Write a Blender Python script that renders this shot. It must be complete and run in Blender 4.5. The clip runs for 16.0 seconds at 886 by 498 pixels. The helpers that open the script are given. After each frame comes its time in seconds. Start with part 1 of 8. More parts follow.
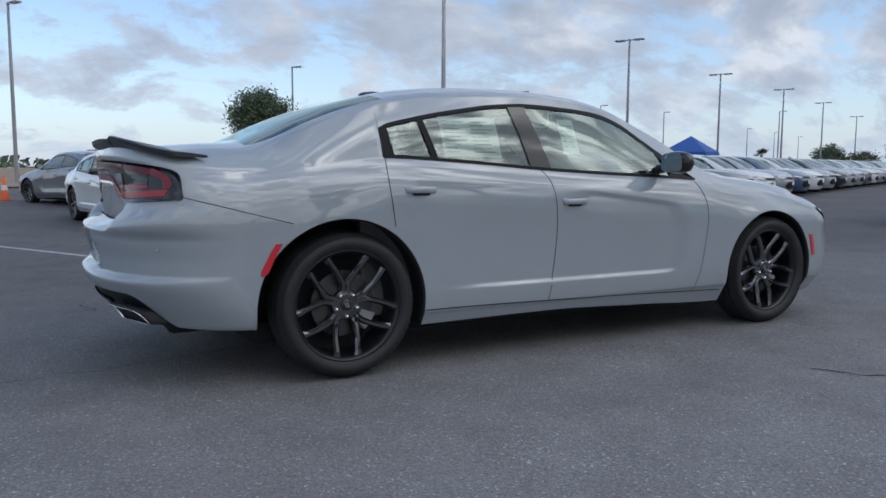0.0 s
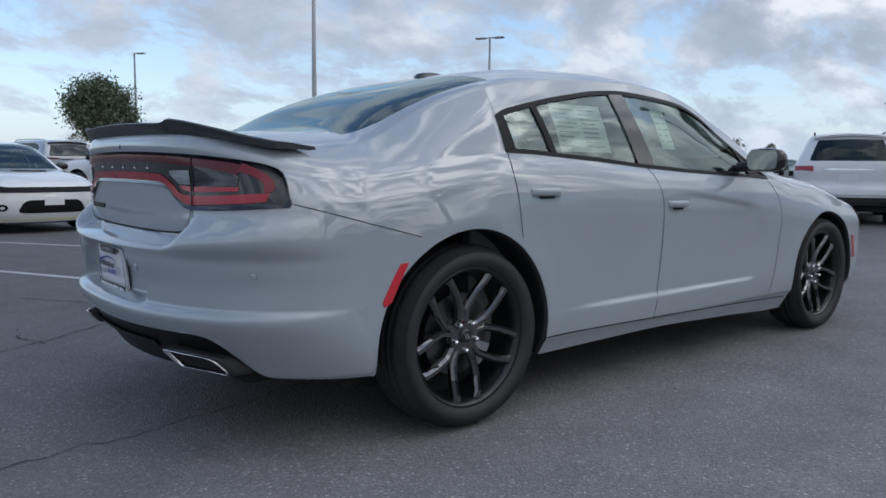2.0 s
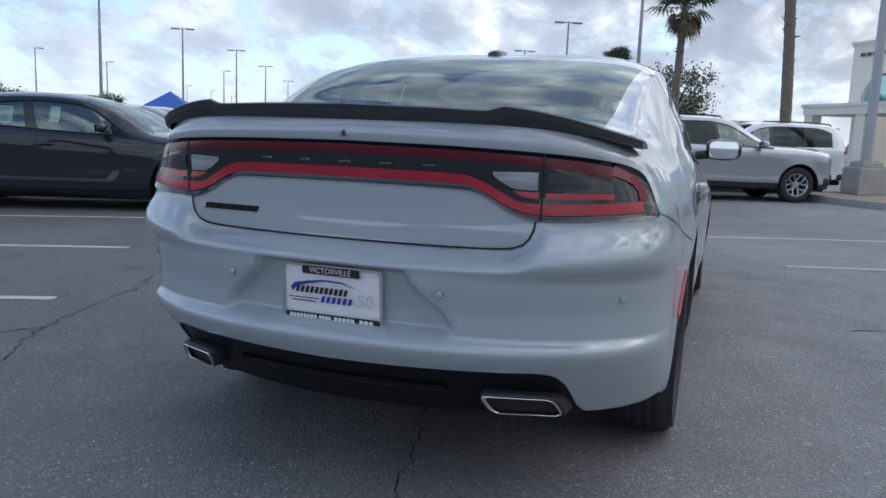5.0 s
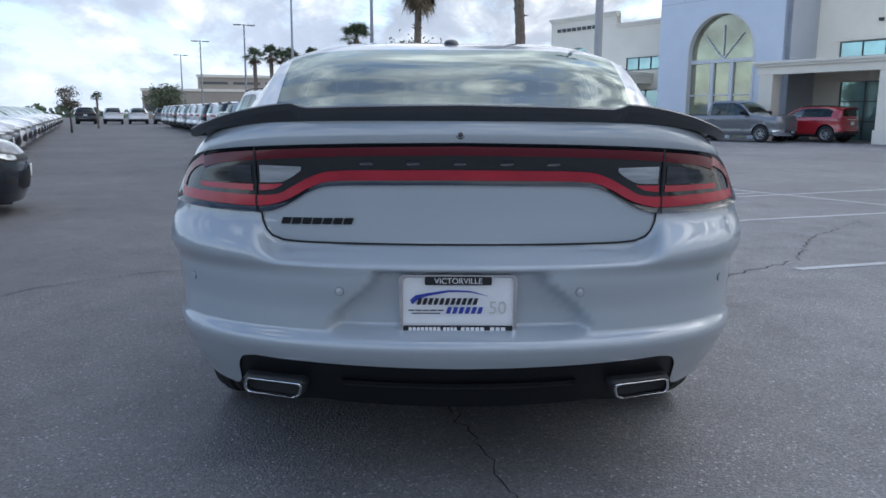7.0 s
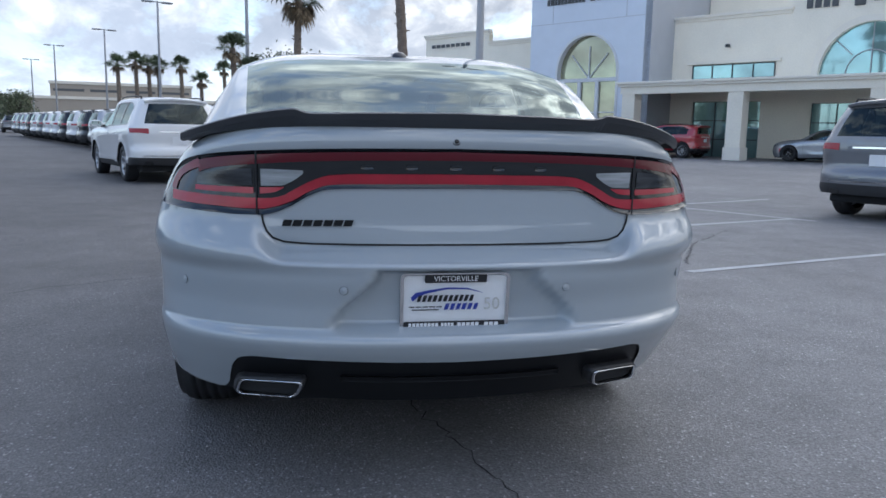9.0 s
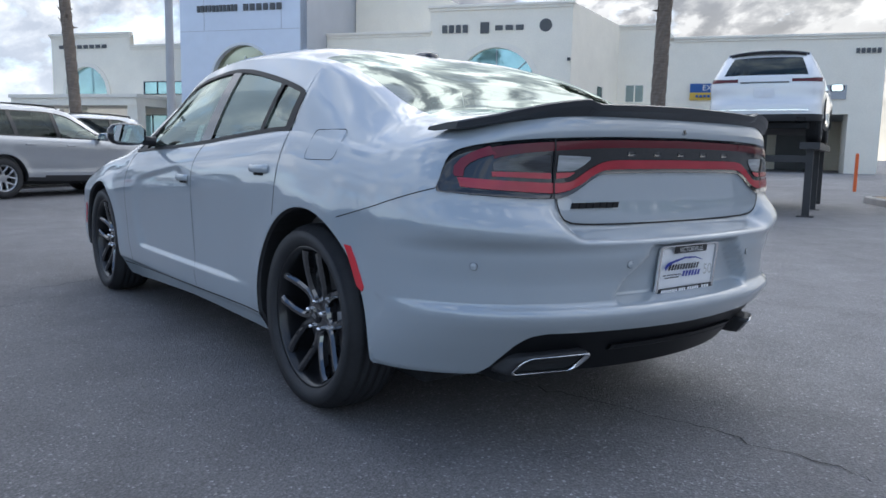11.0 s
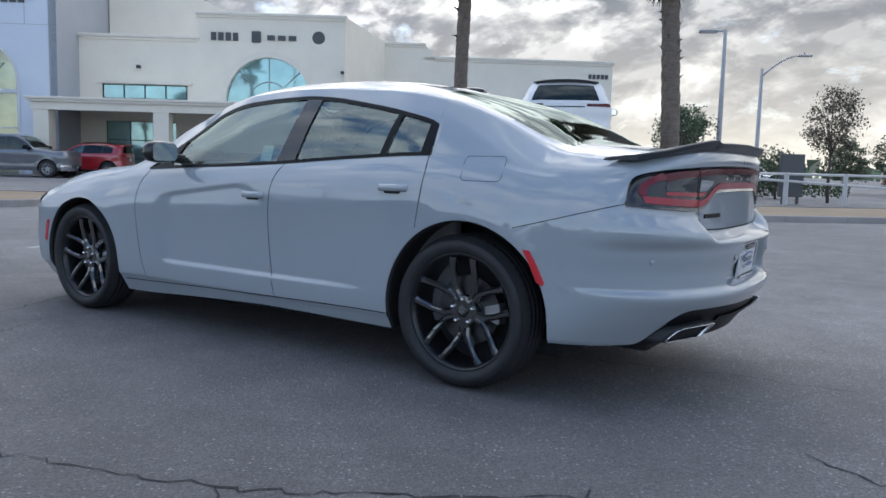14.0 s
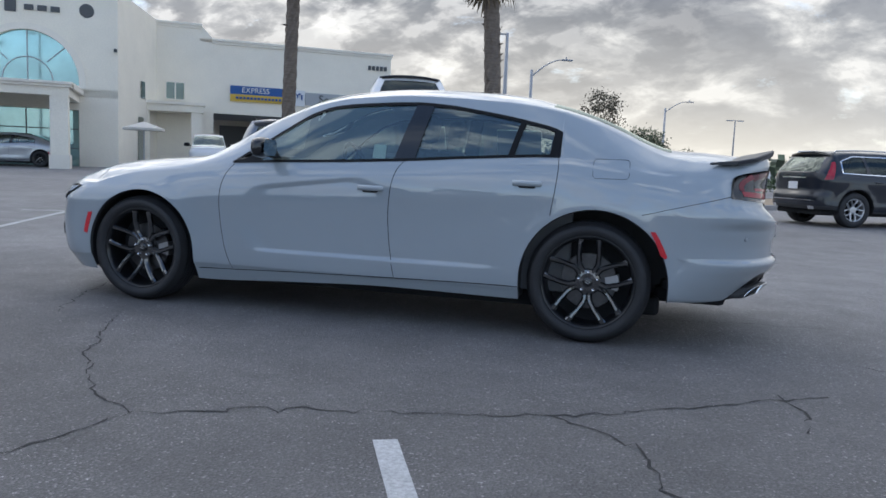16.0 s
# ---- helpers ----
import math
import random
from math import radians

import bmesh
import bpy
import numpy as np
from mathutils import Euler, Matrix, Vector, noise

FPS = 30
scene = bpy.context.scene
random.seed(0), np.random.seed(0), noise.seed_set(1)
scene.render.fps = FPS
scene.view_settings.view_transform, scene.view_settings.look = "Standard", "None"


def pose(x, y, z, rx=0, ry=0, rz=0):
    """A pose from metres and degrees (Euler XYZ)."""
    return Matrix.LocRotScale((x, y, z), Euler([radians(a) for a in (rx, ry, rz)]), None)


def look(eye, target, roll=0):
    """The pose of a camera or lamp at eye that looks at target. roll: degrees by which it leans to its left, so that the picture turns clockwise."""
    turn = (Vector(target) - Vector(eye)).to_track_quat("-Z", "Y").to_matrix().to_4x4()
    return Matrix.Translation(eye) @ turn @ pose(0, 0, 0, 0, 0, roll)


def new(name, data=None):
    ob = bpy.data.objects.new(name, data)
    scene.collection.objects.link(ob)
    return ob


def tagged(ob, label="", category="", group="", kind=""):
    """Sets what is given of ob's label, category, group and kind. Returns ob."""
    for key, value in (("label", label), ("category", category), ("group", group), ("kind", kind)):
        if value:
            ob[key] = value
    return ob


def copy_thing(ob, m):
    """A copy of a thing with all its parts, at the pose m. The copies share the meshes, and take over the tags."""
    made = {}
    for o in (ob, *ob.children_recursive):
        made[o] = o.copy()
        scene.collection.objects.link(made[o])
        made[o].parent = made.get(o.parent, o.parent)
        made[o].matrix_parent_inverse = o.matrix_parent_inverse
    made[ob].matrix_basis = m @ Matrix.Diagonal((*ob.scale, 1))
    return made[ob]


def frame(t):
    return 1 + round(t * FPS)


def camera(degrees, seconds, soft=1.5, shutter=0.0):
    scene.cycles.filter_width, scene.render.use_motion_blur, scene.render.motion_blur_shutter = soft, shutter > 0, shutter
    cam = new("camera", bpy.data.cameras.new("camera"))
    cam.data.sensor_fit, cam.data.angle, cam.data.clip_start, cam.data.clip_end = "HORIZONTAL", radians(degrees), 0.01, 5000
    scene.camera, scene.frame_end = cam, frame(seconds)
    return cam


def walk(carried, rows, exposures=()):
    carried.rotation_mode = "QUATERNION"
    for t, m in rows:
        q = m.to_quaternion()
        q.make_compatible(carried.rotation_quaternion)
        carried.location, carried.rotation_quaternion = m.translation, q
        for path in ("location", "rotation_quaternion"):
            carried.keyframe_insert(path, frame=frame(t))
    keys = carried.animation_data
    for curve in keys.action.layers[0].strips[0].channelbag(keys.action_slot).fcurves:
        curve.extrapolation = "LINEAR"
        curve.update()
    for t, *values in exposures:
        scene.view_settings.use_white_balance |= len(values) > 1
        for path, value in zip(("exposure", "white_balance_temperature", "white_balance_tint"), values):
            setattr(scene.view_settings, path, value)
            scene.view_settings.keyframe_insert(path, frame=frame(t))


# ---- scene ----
cam = camera(60.4, 16.0, soft=1.6)
PATH = [
    (0, (-1.363, -4.369, 1.029), (-0.41, -2.623, 0.822), 0.3),
    (0.5, (-1.708, -4.02, 1.034), (-0.629, -2.349, 0.824), 0.3),
    (1, (-1.948, -3.643, 1.037), (-0.776, -2.036, 0.825), 0.1),
    (1.5, (-2.057, -3.304, 1.033), (-0.82, -1.747, 0.819), 0.2),
    (2, (-1.978, -3.076, 1.028), (-0.695, -1.557, 0.812), 0.6),
    (2.5, (-1.989, -3.037, 1.031), (-0.655, -1.562, 0.811), 1.1),
    (3, (-2.167, -2.924, 1.045), (-0.76, -1.52, 0.816), 1.8),
    (3.5, (-2.506, -2.606, 1.083), (-0.997, -1.316, 0.839), 2.5),
    (4, (-2.722, -2.12, 1.083), (-1.094, -0.99, 0.818), 2.5),
    (4.5, (-2.94, -1.616, 1.095), (-1.192, -0.689, 0.805), 3.3),
    (4.7, (-2.966, -1.38, 1.088), (-1.169, -0.55, 0.799), 2.9),
    (6.8, (-3.18, 0.085, 1.13), (-1.208, 0.08, 0.795), 0.5),
    (7, (-3.142, 0.066, 1.137), (-1.171, 0.048, 0.8), 0.3),
    (7.5, (-3.106, 0.044, 1.154), (-1.135, 0.002, 0.818), 0.1),
    (8, (-3.112, 0.042, 1.155), (-1.14, -0.041, 0.829), 0.2),
    (8.5, (-3.115, 0.089, 1.146), (-1.148, -0.092, 0.834), 0.6),
    (9, (-3.241, 0.433, 1.115), (-1.294, 0.084, 0.816), 1.1),
    (9.2, (-3.254, 0.607, 1.102), (-1.326, 0.17, 0.8), 1.3),
    (11.3, (-2.481, 2.531, 0.991), (-0.98, 1.232, 0.747), 0.9),
    (11.5, (-2.386, 2.697, 0.983), (-0.932, 1.345, 0.742), 0.8),
    (12, (-2.152, 3.104, 0.987), (-0.798, 1.651, 0.756), 0.3),
    (12.5, (-1.993, 3.345, 0.931), (-0.704, 1.833, 0.71), 0.2),
    (13, (-1.938, 3.327, 0.907), (-0.698, 1.772, 0.694), 0.4),
    (13.5, (-1.922, 3.388, 0.927), (-0.736, 1.791, 0.719), 0.9),
    (14, (-1.868, 3.866, 1.027), (-0.766, 2.21, 0.816), 1.5),
    (14.5, (-1.614, 4.304, 1.043), (-0.629, 2.577, 0.828), 1.8),
    (15, (-1.228, 4.731, 0.993), (-0.388, 2.931, 0.768), 2.0),
    (15.5, (-0.799, 5.078, 0.985), (-0.117, 3.212, 0.758), 2.2),
    (16, (-0.327, 5.407, 1.022), (0.19, 3.488, 0.8), 2.3),
]
walk(cam, [(t, look(eye, target, roll)) for t, eye, target, roll in PATH],
     [(0, 0.80, 5880, 10), (4, 1.06, 5860, 10), (7, 1.36, 5850, 10), (9, 1.40, 5860, 10), (12, 1.48, 5920, 10), (16, 1.32, 5980, 10)])
# ---------------------------------------------------------------- light
SUN_HEADING, SUN_UP = -57.0, 42.0
DIM_HEADING = -78.0
world = bpy.data.worlds.new("sky")
scene.world = world
world.use_nodes = True


def build_sky():
    nt = world.node_tree
    nt.nodes.clear()
    N, L = nt.nodes.new, nt.links.new
    out = N("ShaderNodeOutputWorld")
    sky = N("ShaderNodeTexSky")
    sky.sky_type = "NISHITA"
    sky.sun_disc = False
    sky.sun_elevation = radians(SUN_UP)
    sky.sun_rotation = radians(90.0 - SUN_HEADING)
    sky.dust_density = 0.8
    blue = N("ShaderNodeBackground")
    blue.inputs["Strength"].default_value = 0.095
    L(sky.outputs["Color"], blue.inputs["Color"])
    co = N("ShaderNodeTexCoord")
    sep = N("ShaderNodeSeparateXYZ")
    L(co.outputs["Generated"], sep.inputs[0])

    def math_node(op, a, b=None):
        n = N("ShaderNodeMath")
        n.operation = op
        for k, v in enumerate((a, b)):
            if v is None:
                continue
            if isinstance(v, (int, float)):
                n.inputs[k].default_value = v
            else:
                L(v, n.inputs[k])
        return n.outputs[0]

    up = math_node("ADD", math_node("MULTIPLY", math_node("MAXIMUM", sep.outputs[2], 0.0), 0.6), 0.29)
    flat = N("ShaderNodeCombineXYZ")
    L(math_node("DIVIDE", sep.outputs[0], up), flat.inputs[0])
    L(math_node("DIVIDE", sep.outputs[1], up), flat.inputs[1])

    def cloud_noise(scale, detail, rough, shift):
        m = N("ShaderNodeMapping")
        m.inputs["Location"].default_value = shift
        m.inputs["Rotation"].default_value = (0, 0, radians(35))
        m.inputs["Scale"].default_value = (1.0, 1.25, 1.0)
        L(flat.outputs[0], m.inputs[0])
        n = N("ShaderNodeTexNoise")
        n.inputs["Scale"].default_value = scale
        n.inputs["Detail"].default_value = detail
        n.inputs["Roughness"].default_value = rough
        n.inputs["Distortion"].default_value = 0.25
        L(m.outputs[0], n.inputs["Vector"])
        return n.outputs["Fac"]

    def ramp(fac, stops):
        r = N("ShaderNodeValToRGB")
        while len(r.color_ramp.elements) < len(stops):
            r.color_ramp.elements.new(0.5)
        for e, (p, c) in zip(r.color_ramp.elements, stops):
            e.position = p
            e.color = (*c, 1) if len(c) == 3 else c
        L(fac, r.inputs[0])
        return r.outputs[0]

    # the cover: broken high cloud, thicker on the side of the sun
    toward = math_node("ADD",
                       math_node("MULTIPLY", sep.outputs[0], math.cos(radians(DIM_HEADING))),
                       math_node("MULTIPLY", sep.outputs[1], math.sin(radians(DIM_HEADING))))
    side = math_node("MULTIPLY", toward, 0.11)
    n1 = cloud_noise(2.7, 12, 0.64, (3.1, 1.7, 0))
    # clear low down, most cloud at middle height, thinner overhead
    belt = math_node("MULTIPLY", ramp(sep.outputs[2], [(0.07, (0, 0, 0)), (0.22, (1, 1, 1))]), 0.075)
    gaps = math_node("MULTIPLY", ramp(sep.outputs[2], [(0.30, (0, 0, 0)), (0.80, (1, 1, 1))]), 0.16)
    lift = math_node("SUBTRACT", gaps, belt)
    cover = ramp(math_node("SUBTRACT", math_node("ADD", n1, side), lift), [(0.39, (0, 0, 0)), (0.46, (0.66, 0.66, 0.66)), (0.54, (1, 1, 1))])
    n2 = cloud_noise(2.9, 10, 0.57, (7.4, 4.2, 0))
    dark_body = ramp(n2, [(0.36, (0.36, 0.40, 0.48)), (0.49, (0.52, 0.56, 0.63)), (0.56, (1.0, 1.0, 1.0)), (0.63, (1.9, 1.83, 1.70))])
    lit_body = ramp(n2, [(0.30, (0.56, 0.62, 0.72)), (0.47, (0.68, 0.73, 0.82)), (0.58, (0.82, 0.85, 0.90)), (0.72, (1.06, 1.06, 1.06))])
    mixb = N("ShaderNodeMix")
    mixb.data_type = "RGBA"
    L(math_node("ADD", math_node("MULTIPLY", toward, 0.6), 0.5), mixb.inputs["Factor"])
    L(lit_body, mixb.inputs["A"])
    L(dark_body, mixb.inputs["B"])
    body = mixb.outputs["Result"]
    # glow where the sun stands behind the cloud
    sx, sy, sz = (math.cos(radians(SUN_HEADING)) * math.cos(radians(SUN_UP)),
                  math.sin(radians(SUN_HEADING)) * math.cos(radians(SUN_UP)), math.sin(radians(SUN_UP)))
    d = math_node("ADD", math_node("ADD", math_node("MULTIPLY", sep.outputs[0], sx), math_node("MULTIPLY", sep.outputs[1], sy)),
                  math_node("MULTIPLY", sep.outputs[2], sz))
    thin = ramp(cloud_noise(5.2, 10, 0.58, (1.3, 9.2, 0)), [(0.44, (0.03, 0.03, 0.03)), (0.50, (0.32, 0.32, 0.32)), (0.57, (1, 1, 1))])
    glow = math_node("MULTIPLY", math_node("MULTIPLY", math_node("POWER", math_node("MAXIMUM", d, 0.0), 8.0), 1.5), thin)
    mixg = N("ShaderNodeMix")
    mixg.data_type, mixg.blend_type = "RGBA", "ADD"
    mixg.inputs["Factor"].default_value = 1.0
    warm = N("ShaderNodeMix")
    warm.data_type, warm.blend_type = "RGBA", "MIX"
    warm.inputs["A"].default_value = (0, 0, 0, 1)
    warm.inputs["B"].default_value = (3.4, 3.15, 2.75, 1)
    L(glow, warm.inputs["Factor"])
    L(body, mixg.inputs["A"])
    L(warm.outputs["Result"], mixg.inputs["B"])
    cloud = N("ShaderNodeBackground")
    L(mixg.outputs["Result"], cloud.inputs["Color"])
    high = ramp(sep.outputs[2], [(0.20, (0, 0, 0)), (0.36, (0.36, 0.36, 0.36)), (0.60, (1, 1, 1))])
    # the cloud is thicker and greyer on the side of the sun
    shade = math_node("SUBTRACT", 1.0, math_node("MULTIPLY", math_node("MAXIMUM", toward, 0.0), 0.56))
    L(math_node("MULTIPLY", math_node("MULTIPLY", math_node("ADD", math_node("MULTIPLY", high, 0.50), 1.0), 0.385), shade), cloud.inputs["Strength"])
    # pale haze along the horizon
    haze = N("ShaderNodeBackground")
    hz = N("ShaderNodeMix")
    hz.data_type = "RGBA"
    hz.inputs["A"].default_value = (0.66, 0.72, 0.80, 1)
    hz.inputs["B"].default_value = (1.0, 0.89, 0.70, 1)
    L(math_node("POWER", math_node("MAXIMUM", toward, 0.0), 1.5), hz.inputs["Factor"])
    L(hz.outputs["Result"], haze.inputs["Color"])
    haze.inputs["Strength"].default_value = 0.54
    low = ramp(sep.outputs[2], [(0.0, (0.80, 0.80, 0.80)), (0.08, (0.36, 0.36, 0.36)), (0.24, (0, 0, 0))])
    m1, m2 = N("ShaderNodeMixShader"), N("ShaderNodeMixShader")
    L(cover, m1.inputs[0])
    L(blue.outputs[0], m1.inputs[1])
    L(cloud.outputs[0], m1.inputs[2])
    L(low, m2.inputs[0])
    L(m1.outputs[0], m2.inputs[1])
    L(haze.outputs[0], m2.inputs[2])
    L(m2.outputs[0], out.inputs[0])


build_sky()
sun_data = bpy.data.lights.new("sun", "SUN")
sun_data.energy, sun_data.angle, sun_data.color = 0.30, radians(120), (1.0, 0.94, 0.86)
sun = new("sun", sun_data)
sun.matrix_world = look((0, 0, 40), (-math.cos(radians(SUN_HEADING)) * 90, -math.sin(radians(SUN_HEADING)) * 90, 40 - 90 * math.tan(radians(SUN_UP))))
scene.view_settings.exposure = 0.0


# ---------------------------------------------------------------- materials
MATS = {}


def mat(name, color, rough=0.5, metal=0.0, coat=0.0, coat_rough=0.03, vary=0.0, scale=4.0, bump=0.0, bump_scale=60.0,
        fine=0.0, fine_scale=120.0, spec=0.5, island=0.0, stretch=(1, 1, 1), transmission=0.0, rough_vary=0.0, alpha=1.0, coat_ior=1.5):
    """A principled material with two scales of noise in its colour and a noise bump."""
    m = bpy.data.materials.new(name)
    m.use_nodes = True
    nt = m.node_tree
    N, L = nt.nodes.new, nt.links.new
    p = nt.nodes["Principled BSDF"]
    p.inputs["Base Color"].default_value = (*color, 1)
    p.inputs["Roughness"].default_value = rough
    p.inputs["Metallic"].default_value = metal
    p.inputs["Coat Weight"].default_value = coat
    p.inputs["Coat Roughness"].default_value = coat_rough
    p.inputs["Coat IOR"].default_value = coat_ior
    p.inputs["Specular IOR Level"].default_value = spec
    p.inputs["Transmission Weight"].default_value = transmission
    p.inputs["Alpha"].default_value = alpha
    if vary or fine or bump or island or rough_vary:
        co = N("ShaderNodeTexCoord")
        mp = N("ShaderNodeMapping")
        mp.inputs["Scale"].default_value = stretch
        L(co.outputs["Object"], mp.inputs[0])
        col = None

        def noise_fac(sc, detail=6):
            n = N("ShaderNodeTexNoise")
            n.inputs["Scale"].default_value = sc
            n.inputs["Detail"].default_value = detail
            n.inputs["Roughness"].default_value = 0.6
            L(mp.outputs[0], n.inputs["Vector"])
            return n.outputs["Fac"]

        def times(prev, fac, amount):
            mr = N("ShaderNodeMapRange")
            mr.inputs["From Min"].default_value, mr.inputs["From Max"].default_value = 0.25, 0.75
            mr.inputs["To Min"].default_value, mr.inputs["To Max"].default_value = 1 - amount, 1 + amount
            L(fac, mr.inputs["Value"])
            mx = N("ShaderNodeMix")
            mx.data_type, mx.blend_type = "RGBA", "MULTIPLY"
            mx.inputs["Factor"].default_value = 1.0
            if prev is None:
                mx.inputs["A"].default_value = (*color, 1)
            else:
                L(prev, mx.inputs["A"])
            L(mr.outputs[0], mx.inputs["B"])
            return mx.outputs["Result"]

        if vary:
            col = times(col, noise_fac(scale), vary)
        if fine:
            col = times(col, noise_fac(fine_scale, 3), fine)
        if island:
            g = N("ShaderNodeNewGeometry")
            col = times(col, g.outputs["Random Per Island"], island)
        if col is not None:
            L(col, p.inputs["Base Color"])
        if rough_vary:
            mr = N("ShaderNodeMapRange")
            mr.inputs["To Min"].default_value, mr.inputs["To Max"].default_value = max(0.02, rough - rough_vary), min(1, rough + rough_vary)
            L(noise_fac(scale * 2.3), mr.inputs["Value"])
            L(mr.outputs[0], p.inputs["Roughness"])
        if bump:
            bn = N("ShaderNodeBump")
            bn.inputs["Strength"].default_value = bump
            bn.inputs["Distance"].default_value = 0.01
            L(noise_fac(bump_scale, 4), bn.inputs["Height"])
            L(bn.outputs[0], p.inputs["Normal"])
    MATS[name] = m
    return m


def glass_mat(name, tint, rough=0.0, ior=2.0):
    """Thin tinted car or window glass: part clear, part mirror."""
    m = bpy.data.materials.new(name)
    m.use_nodes = True
    nt = m.node_tree
    nt.nodes.clear()
    N, L = nt.nodes.new, nt.links.new
    out = N("ShaderNodeOutputMaterial")
    tr = N("ShaderNodeBsdfTransparent")
    tr.inputs["Color"].default_value = (*tint, 1)
    gl = N("ShaderNodeBsdfGlossy")
    gl.inputs["Roughness"].default_value = rough
    gl.inputs["Color"].default_value = (0.88, 1.0, 0.96, 1)
    fr = N("ShaderNodeFresnel")
    fr.inputs["IOR"].default_value = ior
    mx = N("ShaderNodeMixShader")
    L(fr.outputs[0], mx.inputs[0])
    L(tr.outputs[0], mx.inputs[1])
    L(gl.outputs[0], mx.inputs[2])
    L(mx.outputs[0], out.inputs[0])
    MATS[name] = m
    return m


def paint(name, color, metal=0.0, rough=0.32, shine=1.85, spec=0.5):
    return mat(name, color, rough=rough, metal=metal, coat=1.0, coat_rough=0.012, vary=0.03, scale=1.2, fine=0.03, fine_scale=900.0, coat_ior=shine, spec=spec)


paint_grey = paint("paint_smoke_grey", (0.345, 0.388, 0.424), spec=0.12, shine=1.95)
paint_white = paint("paint_white", (0.78, 0.79, 0.80))
paint_black = paint("paint_black", (0.009, 0.013, 0.022), shine=1.5, spec=0.2)
paint_silver = paint("paint_silver", (0.42, 0.44, 0.47), 0.6)
paint_steel = paint("paint_steel_grey", (0.17, 0.18, 0.20), 0.5)
paint_red = paint("paint_red", (0.42, 0.02, 0.03))
paint_blue = paint("paint_blue", (0.05, 0.09, 0.20), 0.3)
paint_maroon = paint("paint_maroon", (0.10, 0.012, 0.016))
black_gloss = mat("black_gloss", (0.010, 0.011, 0.013), 0.18, coat=0.6)
black_satin = mat("black_satin", (0.010, 0.011, 0.013), 0.42, vary=0.08, scale=6, spec=0.15)
spoiler_black = mat("spoiler_black", (0.034, 0.038, 0.045), 0.34, vary=0.06, scale=6, fine=0.05, fine_scale=300)
guard_yellow = mat("guard_yellow", (0.72, 0.66, 0.28), 0.5, vary=0.1)
lamp_black = mat("lamp_black", (0.010, 0.013, 0.017), 0.25, coat=1.0, coat_rough=0.015, coat_ior=1.55, spec=0.2)
black_plastic = mat("black_plastic", (0.027, 0.028, 0.031), 0.55, vary=0.12, scale=8, bump=0.08, bump_scale=500)
dark_void = mat("dark_void", (0.015, 0.016, 0.018), 0.9)
rubber = mat("rubber", (0.025, 0.026, 0.029), 0.62, spec=0.45, vary=0.22, scale=9, fine=0.12, fine_scale=80, bump=0.1, bump_scale=220)
wheel_black = mat("wheel_black", (0.018, 0.019, 0.022), 0.12, coat=1.0, coat_rough=0.04, spec=0.5, coat_ior=1.65)
spoke_black = mat("spoke_black", (0.014, 0.015, 0.017), 0.2, coat=1.0, coat_rough=0.02, spec=0.2, coat_ior=2.15)
rim_black = mat("rim_black", (0.010, 0.011, 0.013), 0.35, coat=0.5, coat_rough=0.08, spec=0.3)
alloy = mat("alloy", (0.52, 0.53, 0.55), 0.28, 0.85, vary=0.05)
chrome = mat("chrome", (0.82, 0.83, 0.85), 0.07, 1.0)
disc_steel = mat("disc_steel", (0.12, 0.12, 0.125), 0.35, 0.9, vary=0.2, scale=30)
red_lens = mat("red_lens", (0.36, 0.018, 0.036), 0.25, coat=0.5, coat_rough=0.03, spec=0.4, vary=0.18, scale=7)
red_lens_dark = mat("red_lens_dark", (0.095, 0.006, 0.014), 0.25, coat=0.3, coat_rough=0.05, spec=0.3)
red_lens_mid = mat("red_lens_mid", (0.17, 0.009, 0.020), 0.25, coat=0.4, coat_rough=0.04, spec=0.35, vary=0.15, scale=7)
red_reflector = mat("red_reflector", (0.62, 0.02, 0.035), 0.15, coat=1.0)
clear_lens = mat("clear_lens", (0.040, 0.046, 0.054), 0.18, 0.2, coat=0.5, vary=0.85, scale=9, stretch=(1, 0.5, 5))
reverse_lens = mat("reverse_lens", (0.36, 0.39, 0.41), 0.14, 0.3, coat=1.0, vary=0.5, scale=9, stretch=(1, 0.5, 5))
head_lens = mat("head_lens", (0.45, 0.48, 0.5), 0.08, 0.4, coat=1.0, vary=0.4, scale=20)
seat_cloth = mat("seat_cloth", (0.070, 0.070, 0.074), 0.85, vary=0.15, bump=0.2, bump_scale=300)
interior_grey = mat("interior_grey", (0.17, 0.172, 0.18), 0.7, vary=0.1)
paper_white = mat("paper_white", (0.78, 0.82, 0.78), 0.6, vary=0.04)
print_grey = mat("print_grey", (0.30, 0.33, 0.34), 0.7)
plate_white = mat("plate_white", (0.80, 0.81, 0.83), 0.4, vary=0.04, scale=20)
plate_blue = mat("plate_blue", (0.03, 0.05, 0.32), 0.4)
plate_ink = mat("plate_ink", (0.015, 0.016, 0.02), 0.4)
plate_pale = mat("plate_pale", (0.50, 0.50, 0.48), 0.4)
side_glass = glass_mat("side_glass", (0.72, 0.86, 0.81), 0.0, 2.5)
rear_side_glass = glass_mat("rear_side_glass", (0.64, 0.72, 0.71), 0.0, 2.4)
dark_glass = glass_mat("dark_glass", (0.13, 0.16, 0.165), 0.0, 1.8)
privacy_glass = glass_mat("privacy_glass", (0.10, 0.12, 0.13), 0.0, 1.6)
shade_glass = mat("shade_glass", (0.13, 0.17, 0.16), 0.06, 0.2, coat=0.5, vary=0.2, scale=1.0)
screen_glass = glass_mat("screen_glass", (0.42, 0.50, 0.50))
